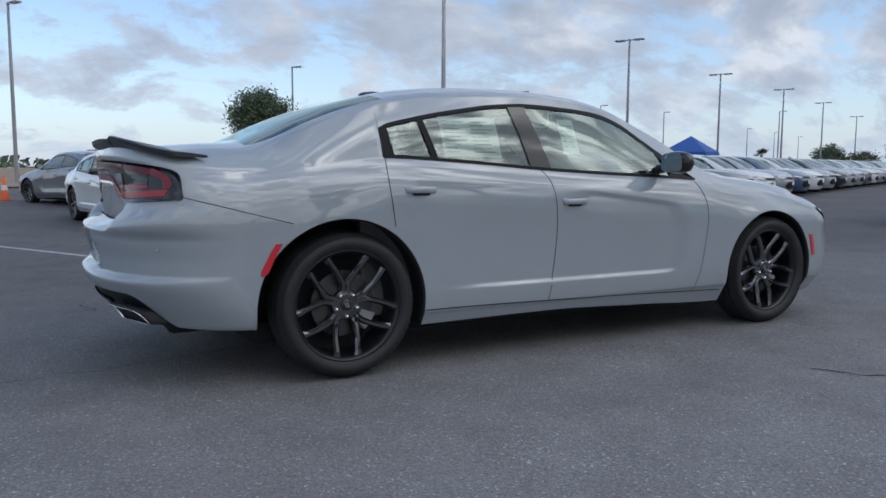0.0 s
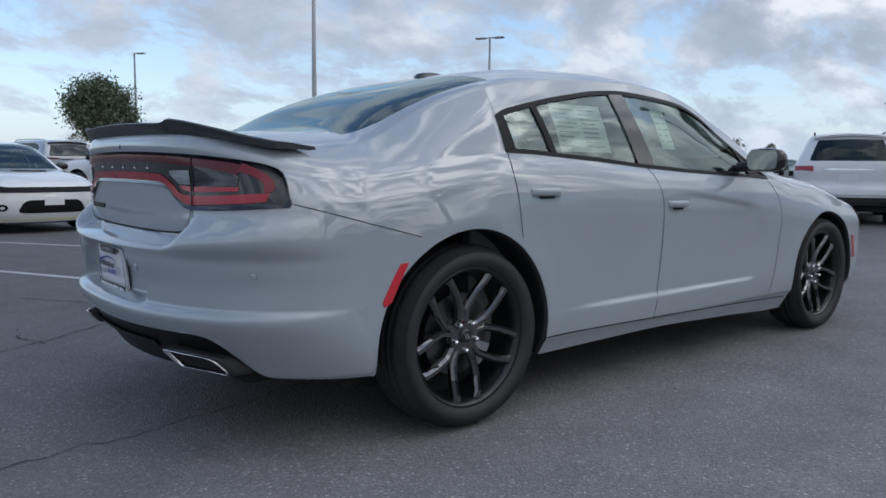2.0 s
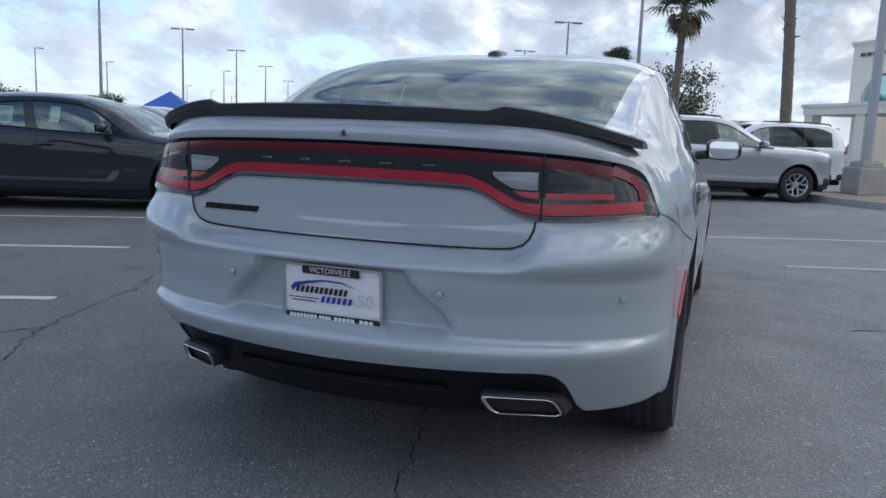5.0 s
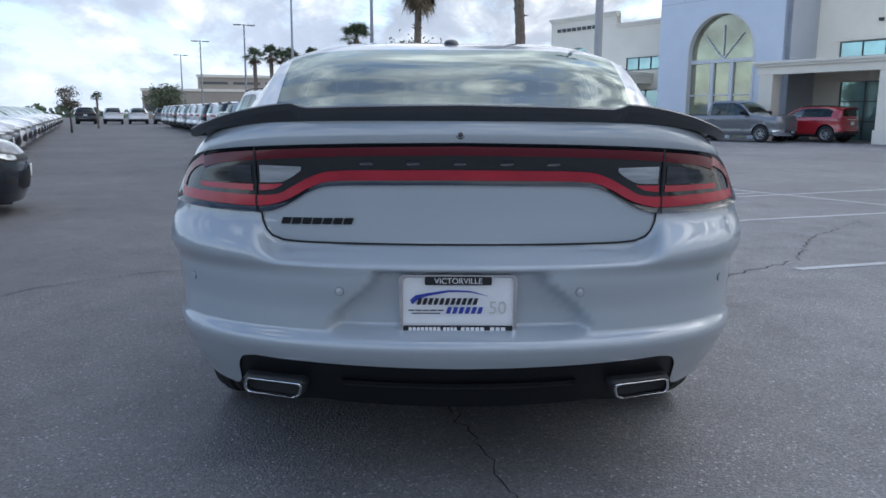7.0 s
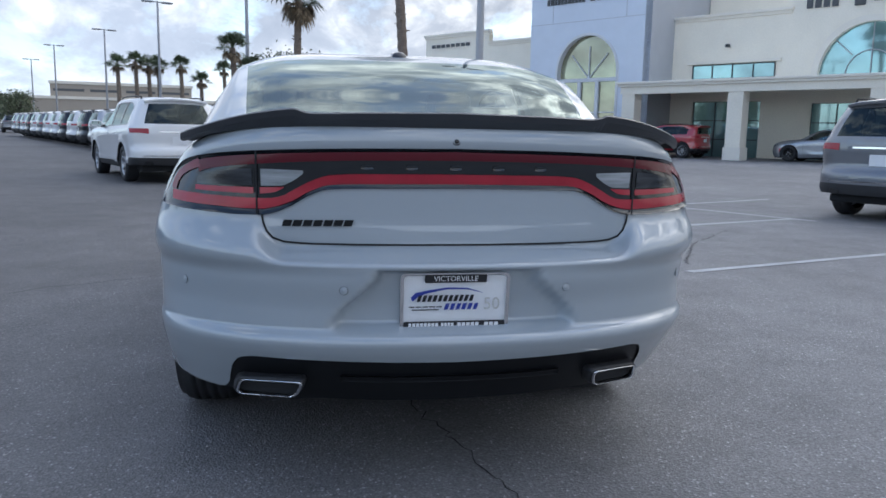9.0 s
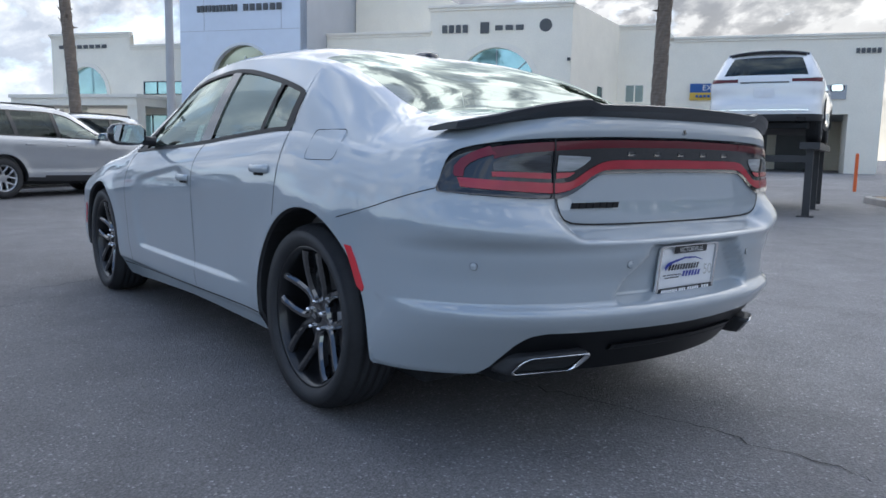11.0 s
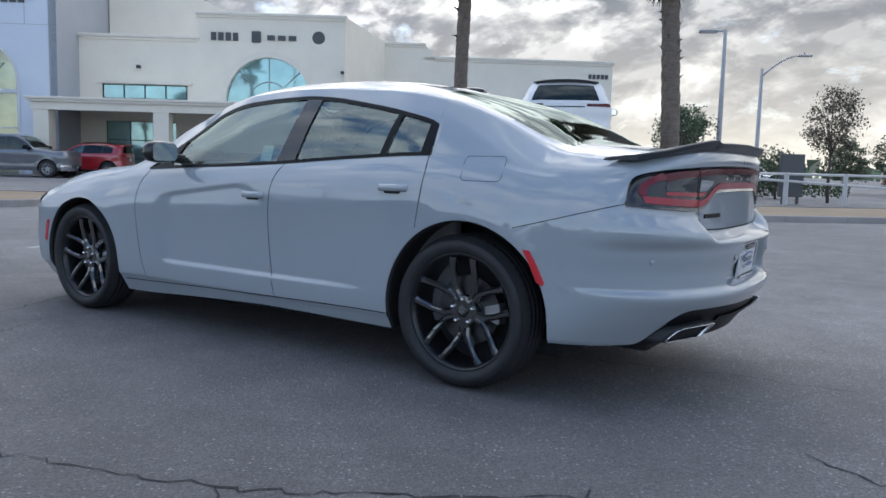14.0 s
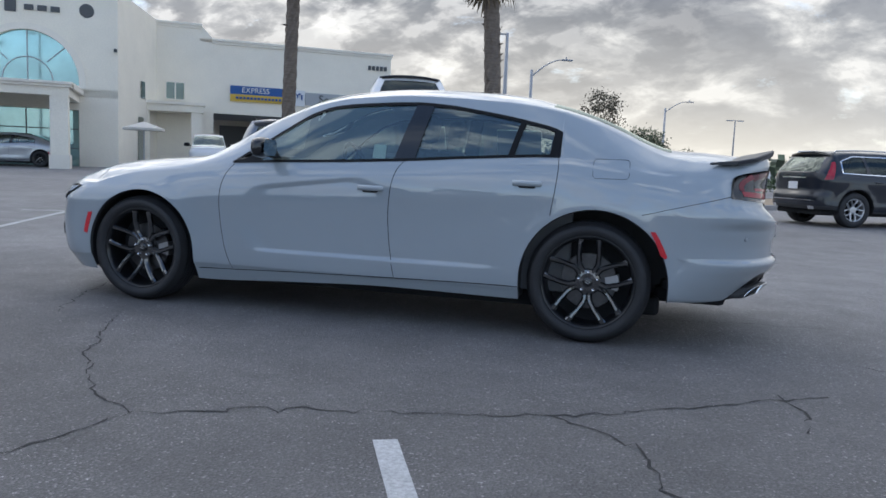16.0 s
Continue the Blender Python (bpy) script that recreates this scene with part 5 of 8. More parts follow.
class Shell:
    """The skin of a vehicle as one grid of columns (rear middle, round the corner, along the side, to the nose) and rows."""

    def __init__(self, S, step):
        self.S = S
        k = S.setdefault("n", 2.5)
        self.pow = k if callable(k) else (lambda z, k=k: np.zeros_like(np.asarray(z, float)) + k)
        a_r, a_f = S["a_r"], S["a_f"]
        self.x0, self.x1 = S["xr0"] + a_r, S["xf0"] - a_f
        cols = []
        nr, nf = max(8, int((1.7 if step < 0.025 else 0.95) / step)), max(6, int(0.6 / step))
        for k in range(nr):
            cols.append(("r", math.pi / 2 * (k / nr) ** 0.92, 0))
        keep = sorted(x for x in S["keep"] if self.x0 < x < self.x1)
        xs = []
        edges = [self.x0] + keep + [self.x1]
        for a, b in zip(edges, edges[1:]):
            m = max(1, round((b - a) / step))
            xs += [a + (b - a) * k / m for k in range(m)]
        xs.append(self.x1)
        for x in xs:
            if abs(x - S["dlo"][0]) < 1e-6:
                cols.append(("s", x, 0))
                cols.append(("s", x, 1))
            elif abs(x - S["dlo"][1]) < 1e-6:
                cols.append(("s", x, 1))
                cols.append(("s", x, 0))
            else:
                cols.append(("s", x, 1 if S["dlo"][0] < x < S["dlo"][1] else 0))
        for k in range(nf):
            cols.append(("f", math.pi / 2 * (1 - ((k + 1) / nf) ** 1.0), 0))
        self.cols = cols
        self.nA, self.nB, self.nC = max(14, int(0.82 / step * (3.2 if step < 0.025 else 1.25))), max(5, int(0.3 / step)), max(6, int(0.36 / step))
        self.build()

    def width(self, x, z):
        S = self.S
        T = S["z_end"](x)
        zz = z + (1.035 - T) * smooth01((z - 0.45) / 0.4)
        b = S["prof"](zz)
        for cx, cz, R in S["arches"]:
            d = np.hypot(x - cx, z - cz)
            b = b + S["flare"] * np.exp(-((np.maximum(d - R, 0)) / 0.075) ** 2) * smooth01((z - 0.1) / 0.3)
        if "taper" in S:
            b = b - S["taper"](x)
        if "scallop" in S:
            b = b - S["scallop"](x, z)
        return b

    def upper(self, x, t):
        """A point of the side above the belt: t from 0 at the belt to 1 at the edge of the roof."""
        S = self.S
        zb, ze, yr = S["z_end"](x), S["ze"](x), S["yr"](x)
        yb = self.width(x, zb)
        return yb + (yr - yb) * t + S.get("bulge", 0.014) * np.sin(math.pi * np.clip(t, 0, 1)), zb + (ze - zb) * t

    def side_y(self, x, z):
        S = self.S
        zb, ze = S["z_end"](x), S["ze"](x)
        t = (z - zb) / (ze - zb)
        return self.upper(x, t)[0]

    def rear_x(self, y, z):
        S = self.S
        B = self.width(self.x0, z)
        q = np.clip(np.abs(y) / B, 0, 0.9999)
        n = self.pow(z)
        return S["xr"](z, np.abs(y)) + S["a_r"] * (1 - (1 - q ** n) ** (1 / n))

    def front_x(self, y, z):
        S = self.S
        B = self.width(self.x1, z)
        q = np.clip(np.abs(y) / B, 0, 0.9999)
        return S["xf"](z) - S["a_f"] * (1 - (1 - q ** S["nf"]) ** (1 / S["nf"]))

    def build(self):
        S = self.S
        nA, nB, nC = self.nA, self.nB, self.nC
        nc = len(self.cols)
        P = np.zeros((nc, nA + nB + nC + 1, 3))
        for i, (kind, par, dl) in enumerate(self.cols):
            v = np.linspace(0, 1, nA + 1)
            t = np.linspace(0, 1, nB + 1)[1:]
            q = np.linspace(0, 1, nC + 1)[1:]
            if "glass" in S:
                g, jb = float(S["glass"](par if kind == "s" else self.x0 if kind == "r" else self.x1)), 3
                k = np.arange(1, nC + 1)
                q = np.where(k <= jb, (1 - g) * k / jb, 1 - g + g * (k - jb) / (nC - jb))
            if kind == "s":
                x = par
                z = S["zbot"](x) + v * (S["z_end"](x) - S["zbot"](x))
                if "row_break" in S:
                    zk = S["row_break"]
                    zs = np.where(v < 0.25, S["zbot"](x) + v / 0.25 * (zk - S["zbot"](x)), zk + (v - 0.25) / 0.75 * (S["z_end"](x) - zk))
                    z = zs + (z - zs) * float(smooth01((x - self.x0) / 0.5))
                X = np.full_like(z, x)
                for x0k, fn in S["shut"]:
                    X = X + max(0.0, 1 - abs(x - x0k) / 0.40) * (fn(z) - x0k)
                X = X + (S["xr"](z, np.full_like(z, 0.9)) + S["a_r"] - self.x0) * max(0.0, 1 - (x - self.x0) / 0.35)
                X = X + (S["xf"](z) - S["a_f"] - self.x1) * max(0.0, 1 - (self.x1 - x) / 0.35)
                P[i, : nA + 1] = np.c_[X, self.width(X, z), z]
                t0 = 0.0
                if dl:
                    zb, ze = float(S["z_end"](x)), float(S["ze"](x))
                    t0 = float(np.clip((S["zt"](x) - zb) / (ze - zb), 0, 0.97))
                tt = t0 + (1 - t0) * (t - t[0]) / (1 - t[0]) if dl else t
                xb = np.full_like(tt, x) if dl else x + (X[-1] - x) * (1 - t)
                z = self.upper(x, tt)[1]
                y = self.upper(xb, tt)[0]
                P[i, nA + 1: nA + nB + 1] = np.c_[xb, y, z]
                yr, ze, zr = float(S["yr"](x)), float(S["ze"](x)), float(S["zr"](x))
                y = yr * (1 - q)
                P[i, nA + nB + 1:] = np.c_[np.full_like(q, x), y, zr - (zr - ze) * (y / yr) ** S.get("crown", 2.3)]
            else:
                rear = kind == "r"
                nn = float(self.pow(0.5)) if rear else S["nf"]
                sn, cs = superpow(math.sin(par), nn), superpow(math.cos(par), nn)
                xe = self.x0 if rear else self.x1
                yc = 0.93 * sn
                zb0 = float((S["zbot_r"] if rear else S["zbot_f"])(yc))
                ze0 = float((S["zend_r"] if rear else S["zend_f"])(yc))
                z = zb0 + v * (ze0 - zb0)
                if rear and "row_break" in S:
                    zk = S["row_break"]
                    z = np.where(v < 0.25, zb0 + v / 0.25 * (zk - zb0), zk + (v - 0.25) / 0.75 * (ze0 - zk))
                B = self.width(xe, z)
                if rear:
                    nz = self.pow(z)
                    sn, cs = np.abs(math.sin(par)) ** (2 / nz), np.abs(math.cos(par)) ** (2 / nz)
                y = B * sn
                X = S["xr"](z, y) + S["a_r"] * (1 - cs) if rear else S["xf"](z) - S["a_f"] * (1 - cs)
                P[i, : nA + 1] = np.c_[X, y, z]
                if rear:
                    sn, cs = sn[-1], cs[-1]
                yt = float(S["yr"](xe)) * sn
                xt = S["xr_top"] + (self.x0 - S["xr_top"]) * (1 - cs) if rear else S["xf_top"] - (S["xf_top"] - self.x1) * (1 - cs)
                zt = float((S["ztop_r"] if rear else S["ztop_f"])(yt))
                a, b = P[i, nA], np.array([xt, yt, zt])
                bul = S.get("bulge_r", 0.012) * np.sin(math.pi * t)
                P[i, nA + 1: nA + nB + 1] = a + (b - a) * t[:, None] + np.c_[-bul * math.cos(par) * (1 if rear else -1), bul * math.sin(par), np.zeros_like(t)]
                xs = self.x0 - (self.x0 - S["xr_top"]) * math.cos(par) * 0.995 if rear else self.x1 + (S["xf_top"] - self.x1) * math.cos(par) * 0.995
                X, y = xt + (xs - xt) * q, yt * (1 - q)
                zc = float(S["zr"](xs))
                P[i, nA + nB + 1:] = np.c_[X, y, zc - (zc - zt) * (1 - q) ** S.get("crown", 2.3)]
        # wheel openings
        keepf = np.ones((nc - 1, nA + nB + nC), bool)
        A = P[:, : nA + 1]
        for cx, cz, R in S["arches"]:
            dx, dz = A[..., 0] - cx, A[..., 2] - cz
            d = np.where(dz > 0, np.hypot(dx, dz), np.abs(dx))
            ins = d < R
            ins &= np.abs(A[..., 1]) > 0.3
            full = ins[:-1, :-1] & ins[1:, :-1] & ins[:-1, 1:] & ins[1:, 1:]
            keepf[:, :nA] &= ~full
            used = np.zeros_like(ins)
            kp = keepf[:, :nA]
            for di in (0, 1):
                for dj in (0, 1):
                    used[di: di + kp.shape[0], dj: dj + kp.shape[1]] |= kp
            mv = ins & used
            s = np.where(d > 1e-6, R / np.maximum(d, 1e-6), 1)
            nx = np.where(dz > 0, cx + dx * s, cx + np.sign(dx) * R)
            nz = np.where(dz > 0, cz + dz * s, A[..., 2])
            A[..., 0] = np.where(mv, nx, A[..., 0])
            A[..., 2] = np.where(mv, nz, A[..., 2])
            A[..., 1] = np.where(mv, self.width(A[..., 0], A[..., 2]), A[..., 1])
        P[:, : nA + 1] = A
        for i in range(nc - 1):
            if self.cols[i][0] == "s" and self.cols[i + 1][0] == "s" and abs(self.cols[i][1] - self.cols[i + 1][1]) < 1e-9:
                keepf[i] = False
            if self.cols[i][2] and self.cols[i + 1][2]:
                keepf[i, nA] = False
        self.P, self.keepf = P, keepf
        du, dv = np.zeros_like(P), np.zeros_like(P)
        du[1:-1], du[0], du[-1] = P[2:] - P[:-2], P[1] - P[0], P[-1] - P[-2]
        for i in range(nc - 1):
            if abs(P[i, :, 0] - P[i + 1, :, 0]).max() < 1e-9:
                du[i], du[i + 1] = P[i] - P[i - 1], P[i + 2] - P[i + 1]
        dv[:, 1:-1], dv[:, 0], dv[:, -1] = P[:, 2:] - P[:, :-2], P[:, 1] - P[:, 0], P[:, -1] - P[:, -2]
        N = np.cross(dv, du)
        N[0, :, 1] = 0
        N[-1, :, 1] = 0
        N[:, -1, 1] = 0
        ln = np.linalg.norm(N, axis=2, keepdims=True)
        N = N / np.maximum(ln, 1e-9)
        bad = ln[..., 0] < 1e-7
        N[bad] = (0, 0, 1)
        self.N = N

    def pieces(self, classify, materials, root, both=True, labels=None):
        """Makes a mesh per panel name and side; names that end in * join both sides in one mesh."""
        nc, nr = self.P.shape[:2]
        bins = {}
        for i in range(nc - 1):
            for j in range(nr - 1):
                if self.keepf[i, j]:
                    c = (self.P[i, j] + self.P[i + 1, j] + self.P[i, j + 1] + self.P[i + 1, j + 1]) / 4
                    bins.setdefault(classify(i, j, c), []).append((i, j))
        made = {}
        flat, nrm = self.P.reshape(-1, 3), self.N.reshape(-1, 3)
        for name, cells in bins.items():
            if name is None:
                continue
            idx = {}
            faces = []
            for i, j in cells:
                q = [i * nr + j, (i + 1) * nr + j, (i + 1) * nr + j + 1, i * nr + j + 1]
                q = [idx.setdefault(k, len(idx)) for k in q]
                faces.append(tuple(q[::-1]))
            keys = list(idx)
            V, Nn = flat[keys], nrm[keys]
            mirror = np.array([1, -1, 1])
            base = name.rstrip("*")
            label = (labels or {}).get(base, "")
            if name.endswith("*"):
                F = faces + [tuple(k + len(V) for k in f[::-1]) for f in faces]
                made[base] = [self.emit(base, np.r_[V, V * mirror], F, np.r_[Nn, Nn * mirror], materials[base], root, label)]
            else:
                made[base] = [self.emit(base, V, faces, Nn, materials[base], root, label),
                              self.emit(base, V * mirror, [f[::-1] for f in faces], Nn * mirror, materials[base], root, label)]
        return made

    def emit(self, name, V, F, N, material, root, label):
        me = bpy.data.meshes.new(name)
        me.from_pydata(V.tolist(), [], F)
        me.materials.append(material)
        me.shade_smooth()
        me.normals_split_custom_set_from_vertices(N.tolist())
        ob = new(name, me)
        ob.parent = root
        if label:
            ob["label"] = label
        return ob

    # ---- patches that lie on the skin
    def side_patch(self, name, xl, xr, zlo, zhi, off, material, root, nu=14, nv=8, sides=(1, -1), label=""):
        out = []
        for s in sides:
            V, F = [], []
            for j in range(nv + 1):
                v = j / nv
                a, b = xl[0] + (xl[1] - xl[0]) * v, xr[0] + (xr[1] - xr[0]) * v
                for i in range(nu + 1):
                    x = a + (b - a) * i / nu
                    z = float(zlo(x)) + v * (float(zhi(x)) - float(zlo(x)))
                    V.append((x, s * (float(self.side_y(x, z)) + off), z))
            for j in range(nv):
                for i in range(nu):
                    k = j * (nu + 1) + i
                    f = (k, k + nu + 1, k + nu + 2, k + 1)
                    F.append(f if s > 0 else f[::-1])
            out.append(piece(name, V, F, material, root, label, smooth=True))
        return out

    def rear_point(self, y, z, off=0.0):
        x = float(self.rear_x(y, z))
        e = 0.004
        gy = (float(self.rear_x(y + e, z)) - float(self.rear_x(y - e, z))) / (2 * e)
        n = Vector((-1, gy, 0)).normalized()
        return Vector((x, y, z)) + n * off

    def rear_strip(self, name, y0, y1, zlo, zhi, off, material, root, nu=40, nv=5, label="", mirror=False, thick=0.0):
        out = []
        for s in ((1, -1) if mirror else (1,)):
            V, F = [], []
            for j in range(nv + 1):
                for i in range(nu + 1):
                    y = y0 + (y1 - y0) * i / nu
                    lo, hi = float(zlo(abs(y))), float(zhi(abs(y)))
                    V.append(self.rear_point(s * y, lo + (hi - lo) * j / nv, off))
            for j in range(nv):
                for i in range(nu):
                    k = j * (nu + 1) + i
                    f = (k, k + nu + 1, k + nu + 2, k + 1)
                    F.append(f[::-1] if s > 0 else f)
            if thick:
                m = len(V)
                rim = [i for i in range(nu + 1)] + [j * (nu + 1) + nu for j in range(1, nv + 1)] + [nv * (nu + 1) + i for i in range(nu - 1, -1, -1)] + [j * (nu + 1) for j in range(nv - 1, 0, -1)]
                for k in rim:
                    p = V[k]
                    V.append(p + Vector((thick, -0.3 * thick * (1 if p.y > 0 else -1) if abs(p.y) > 0.7 else 0, 0)))
                for a in range(len(rim)):
                    b = (a + 1) % len(rim)
                    f = (rim[a], rim[b], m + b, m + a)
                    F.append(f if s > 0 else f[::-1])
            out.append(piece(name, V, F, material, root, label, smooth=True))
        return out

    def front_strip(self, name, y0, y1, zlo, zhi, off, material, root, nu=10, nv=4, label="", mirror=False):
        """A patch that lies on the nose between y0 and y1."""
        for s in ((1, -1) if mirror else (1,)):
            V, F = [], []
            for j in range(nv + 1):
                for i in range(nu + 1):
                    y = y0 + (y1 - y0) * i / nu
                    lo, hi = float(zlo(abs(y))), float(zhi(abs(y)))
                    z = lo + (hi - lo) * j / nv
                    V.append((float(self.front_x(y, z)) + off, s * (y + (0.5 * off if y > 0.5 else 0)), z))
            for j in range(nv):
                for i in range(nu):
                    k = j * (nu + 1) + i
                    f = (k, k + 1, k + nu + 2, k + nu + 1)
                    F.append(f if s > 0 else f[::-1])
            piece(name, V, F, material, root, label, smooth=True)

    def seam(self, name, pts, w, root, point, material=None, closed=False, mirror=True):
        """A dark gap line: pts are (a, b) on the skin, which point() turns into places."""
        for s in ((1, -1) if mirror else (1,)):
            Q = [Vector(point(a, b, s)) for a, b in pts]
            V, F = [], []
            m = len(Q)
            for i, p in enumerate(Q):
                d = (Q[(i + 1) % m if closed else min(i + 1, m - 1)] - Q[(i - 1) % m if closed else max(i - 1, 0)]).normalized()
                nrm = Vector((0, s, 0)) if abs(p.y) > 0.7 and p.x > -0.8 else Vector((-1, 0, 0.15))
                side = d.cross(nrm).normalized() * (w / 2)
                V += [p - side, p + side]
            for i in range(m if closed else m - 1):
                a, b = 2 * i, 2 * ((i + 1) % m)
                F.append((a, a + 1, b + 1, b))
            piece(name, V, F, material or dark_void, root)


def wheel_arch_liner(shell, root):
    for cx, cz, R in shell.S["arches"]:
        for s in (1, -1):
            V, F = [], []
            angs = [-0.35 + (math.pi + 0.7) * k / 30 for k in range(31)]
            for a in angs:
                x, z = cx + R * math.cos(a), cz + R * math.sin(a)
                if z < cz:
                    x = cx + R * (1 if math.cos(a) > 0 else -1)
                z = max(z, float(shell.S["zbot"](x)) + 0.004)
                y = float(shell.width(x, z)) - 0.003
                for yy, rr in ((y, 1.0), (y - 0.012, 0.985), (y - 0.10, 1.02), (0.50, 1.02)):
                    V.append((cx + (x - cx) * rr, s * yy, cz + (z - cz) * rr))
            for k in range(30):
                for j in range(3):
                    a = k * 4 + j
                    f = (a, a + 1, a + 5, a + 4)
                    F.append(f if s > 0 else f[::-1])
            b = len(V)
            V += [(cx + R * 1.02 * math.cos(a), s * 0.52, max(0.28, cz + R * 1.02 * math.sin(a))) for a in np.linspace(-0.35, math.pi + 0.35, 21)]
            F.append(tuple(range(b, b + 21)) if s < 0 else tuple(range(b, b + 21))[::-1])
            piece("wheel_arch_liner", V, F, black_plastic, root, smooth=False)


def beam(points, w, dpt):
    """A spoke: a bar of width w and depth along y, along points (x, y, z, scale)."""
    V, F = [], []
    for i, (x, y, z, k) in enumerate(points):
        a = points[max(i - 1, 0)]
        b = points[min(i + 1, len(points) - 1)]
        dx, dz = b[0] - a[0], b[2] - a[2]
        l = math.hypot(dx, dz)
        nx, nz = -dz / l, dx / l
        h = w * k / 2
        for sgn, dep, wk in ((-1, -dpt, 0.8), (-1, -0.011, 1.0), (-0.42, 0.0, 1.0), (0.42, 0.0, 1.0), (1, -0.011, 1.0), (1, -dpt, 0.8)):
            V.append((x + nx * h * sgn * wk, y + dep, z + nz * h * sgn * wk))
    m = 6
    for i in range(len(points) - 1):
        for j in range(m):
            a, b = i * m + j, i * m + (j + 1) % m
            F.append((a, a + m, b + m, b))
    F.append(tuple(range(m)))
    F.append(tuple(range((len(points) - 1) * m, len(points) * m))[::-1])
    return V, F


def make_wheel(name, R, rim_r, width, rim_mat, spokes, twin, n=40, detail=True, split=0.3):
    """A wheel about the y axis, its outer face towards +y, built at the origin as a part with tyre, rim and so on."""
    root = new(name)
    root.empty_display_size = 0.1
    h = width / 2
    tyre = [(rim_r + 0.004, h - 0.020), (rim_r + 0.012, h - 0.008), (rim_r + 0.030, h), (rim_r + 0.065, h + 0.002), (R - 0.028, h - 0.006), (R - 0.010, h - 0.022), (R - 0.003, h - 0.045)]
    for gy in (0.055, 0.02, -0.02, -0.055):
        k = gy * width / 0.245
        tyre += [(R, k + 0.009), (R - 0.007, k + 0.005), (R - 0.007, k - 0.005), (R, k - 0.009)]
    tyre += [(R - 0.003, -h + 0.045), (R - 0.028, -h + 0.006), (rim_r + 0.03, -h)]
    v, f = lathe(tyre, n, "y")
    f = [q[::-1] for q in f]
    if detail:
        # grooves across the shoulders of the tread
        for k, (x, y, z) in enumerate(v):
            r = math.hypot(x, z)
            if R - 0.012 < r < R - 0.001 and abs(y) > 0.3 * width and round(math.atan2(z, x) * n / (2 * math.pi)) % 2:
                q = 1 - 0.010 / r
                v[k] = (x * q, y, z * q)
    piece("tyre", v, f, rubber, root, smooth=True)
    lip = [(rim_r - 0.022, -h * 0.6), (rim_r - 0.020, h - 0.055), (rim_r - 0.012, h - 0.032), (rim_r - 0.004, h - 0.022), (rim_r + 0.005, h - 0.016), (rim_r + 0.007, h - 0.022)]
    v, f = lathe(lip, n, "y")
    piece("rim", v, f, rim_black if rim_mat is wheel_black else rim_mat, root, smooth=True)
    face = h - 0.040
    V, F = [], []
    for k in range(spokes):
        a = 2 * math.pi * k / spokes + math.pi / 2
        arms = ((-1, 1) if twin else (0,))
        for s in arms:
            pts = []
            for r, da, dy, w in ((0.052, 0.20, -0.020, 1.0), (0.080, 0.155, -0.020, 1.0), (0.105, 0.135, -0.016, 1.0), (0.125, split * 0.43, -0.012, 0.95), (rim_r - 0.095, split * 0.72, 0.000, 0.92), (rim_r - 0.040, split * 0.96, 0.012, 1.0), (rim_r - 0.012, split * 1.05, 0.014, 1.25)):
                t = a + s * da
                pts.append((r * math.cos(t), face + dy, r * math.sin(t), w))
            vv, ff = beam(pts, 0.033 if twin else 0.05, 0.034)
            o = len(V)
            V += vv
            F += [tuple(i + o for i in q) for q in ff]
    hub = [(0.0, face - 0.018), (0.050, face - 0.018), (0.072, face - 0.022), (0.080, face - 0.036), (0.08, face - 0.07)]
    vv, ff = lathe(hub, 20, "y")
    o = len(V)
    V += vv
    F += [tuple(i + o for i in q[::-1]) for q in ff]
    piece("spokes", V, F, spoke_black if rim_mat is wheel_black else rim_mat, root, smooth=False)
    if detail:
        vv, ff = lathe([(0.0, face - 0.006), (0.022, face - 0.007), (0.029, face - 0.011), (0.030, face - 0.022)], 20, "y")
        piece("centre_cap", vv, [q[::-1] for q in ff], black_gloss, root, smooth=True)
        V, F = [], []
        for s in (-0.006, 0.006):
            V += [(s - 0.003 + 0.006, face - 0.0048, 0.012), (s + 0.003 + 0.006, face - 0.0048, 0.012), (s + 0.003 - 0.006, face - 0.0048, -0.012), (s - 0.003 - 0.006, face - 0.0048, -0.012)]
            m = len(V)
            F.append((m - 4, m - 3, m - 2, m - 1))
        piece("cap_mark", V, F, alloy, root)
        for k in range(5):
            a = 2 * math.pi * (k + 0.5) / 5 + math.pi / 2
            vv, ff = lathe([(0.0, 0.016), (0.007, 0.014), (0.0105, 0.006), (0.0105, -0.02)], 8, "y")
            vv = [(x + 0.0575 * math.cos(a), y + face - 0.014, z + 0.0575 * math.sin(a)) for x, y, z in vv]
            piece("lug_nut", vv, [q[::-1] for q in ff], chrome, root, smooth=True)
    if not detail:
        vv, ff = lathe([(0.0, -h * 0.2), (rim_r - 0.02, -h * 0.2)], 24, "y")
        piece("inner_shield", vv, [q[::-1] for q in ff], dark_void, root)
        return root
    bd = [(0.05, 0.012), (0.165, 0.012), (0.168, 0.0), (0.165, -0.012), (0.05, -0.012)]
    vv, ff = lathe(bd, 28, "y")
    piece("brake_disc", vv, [q[::-1] for q in ff], disc_steel, root, smooth=False)
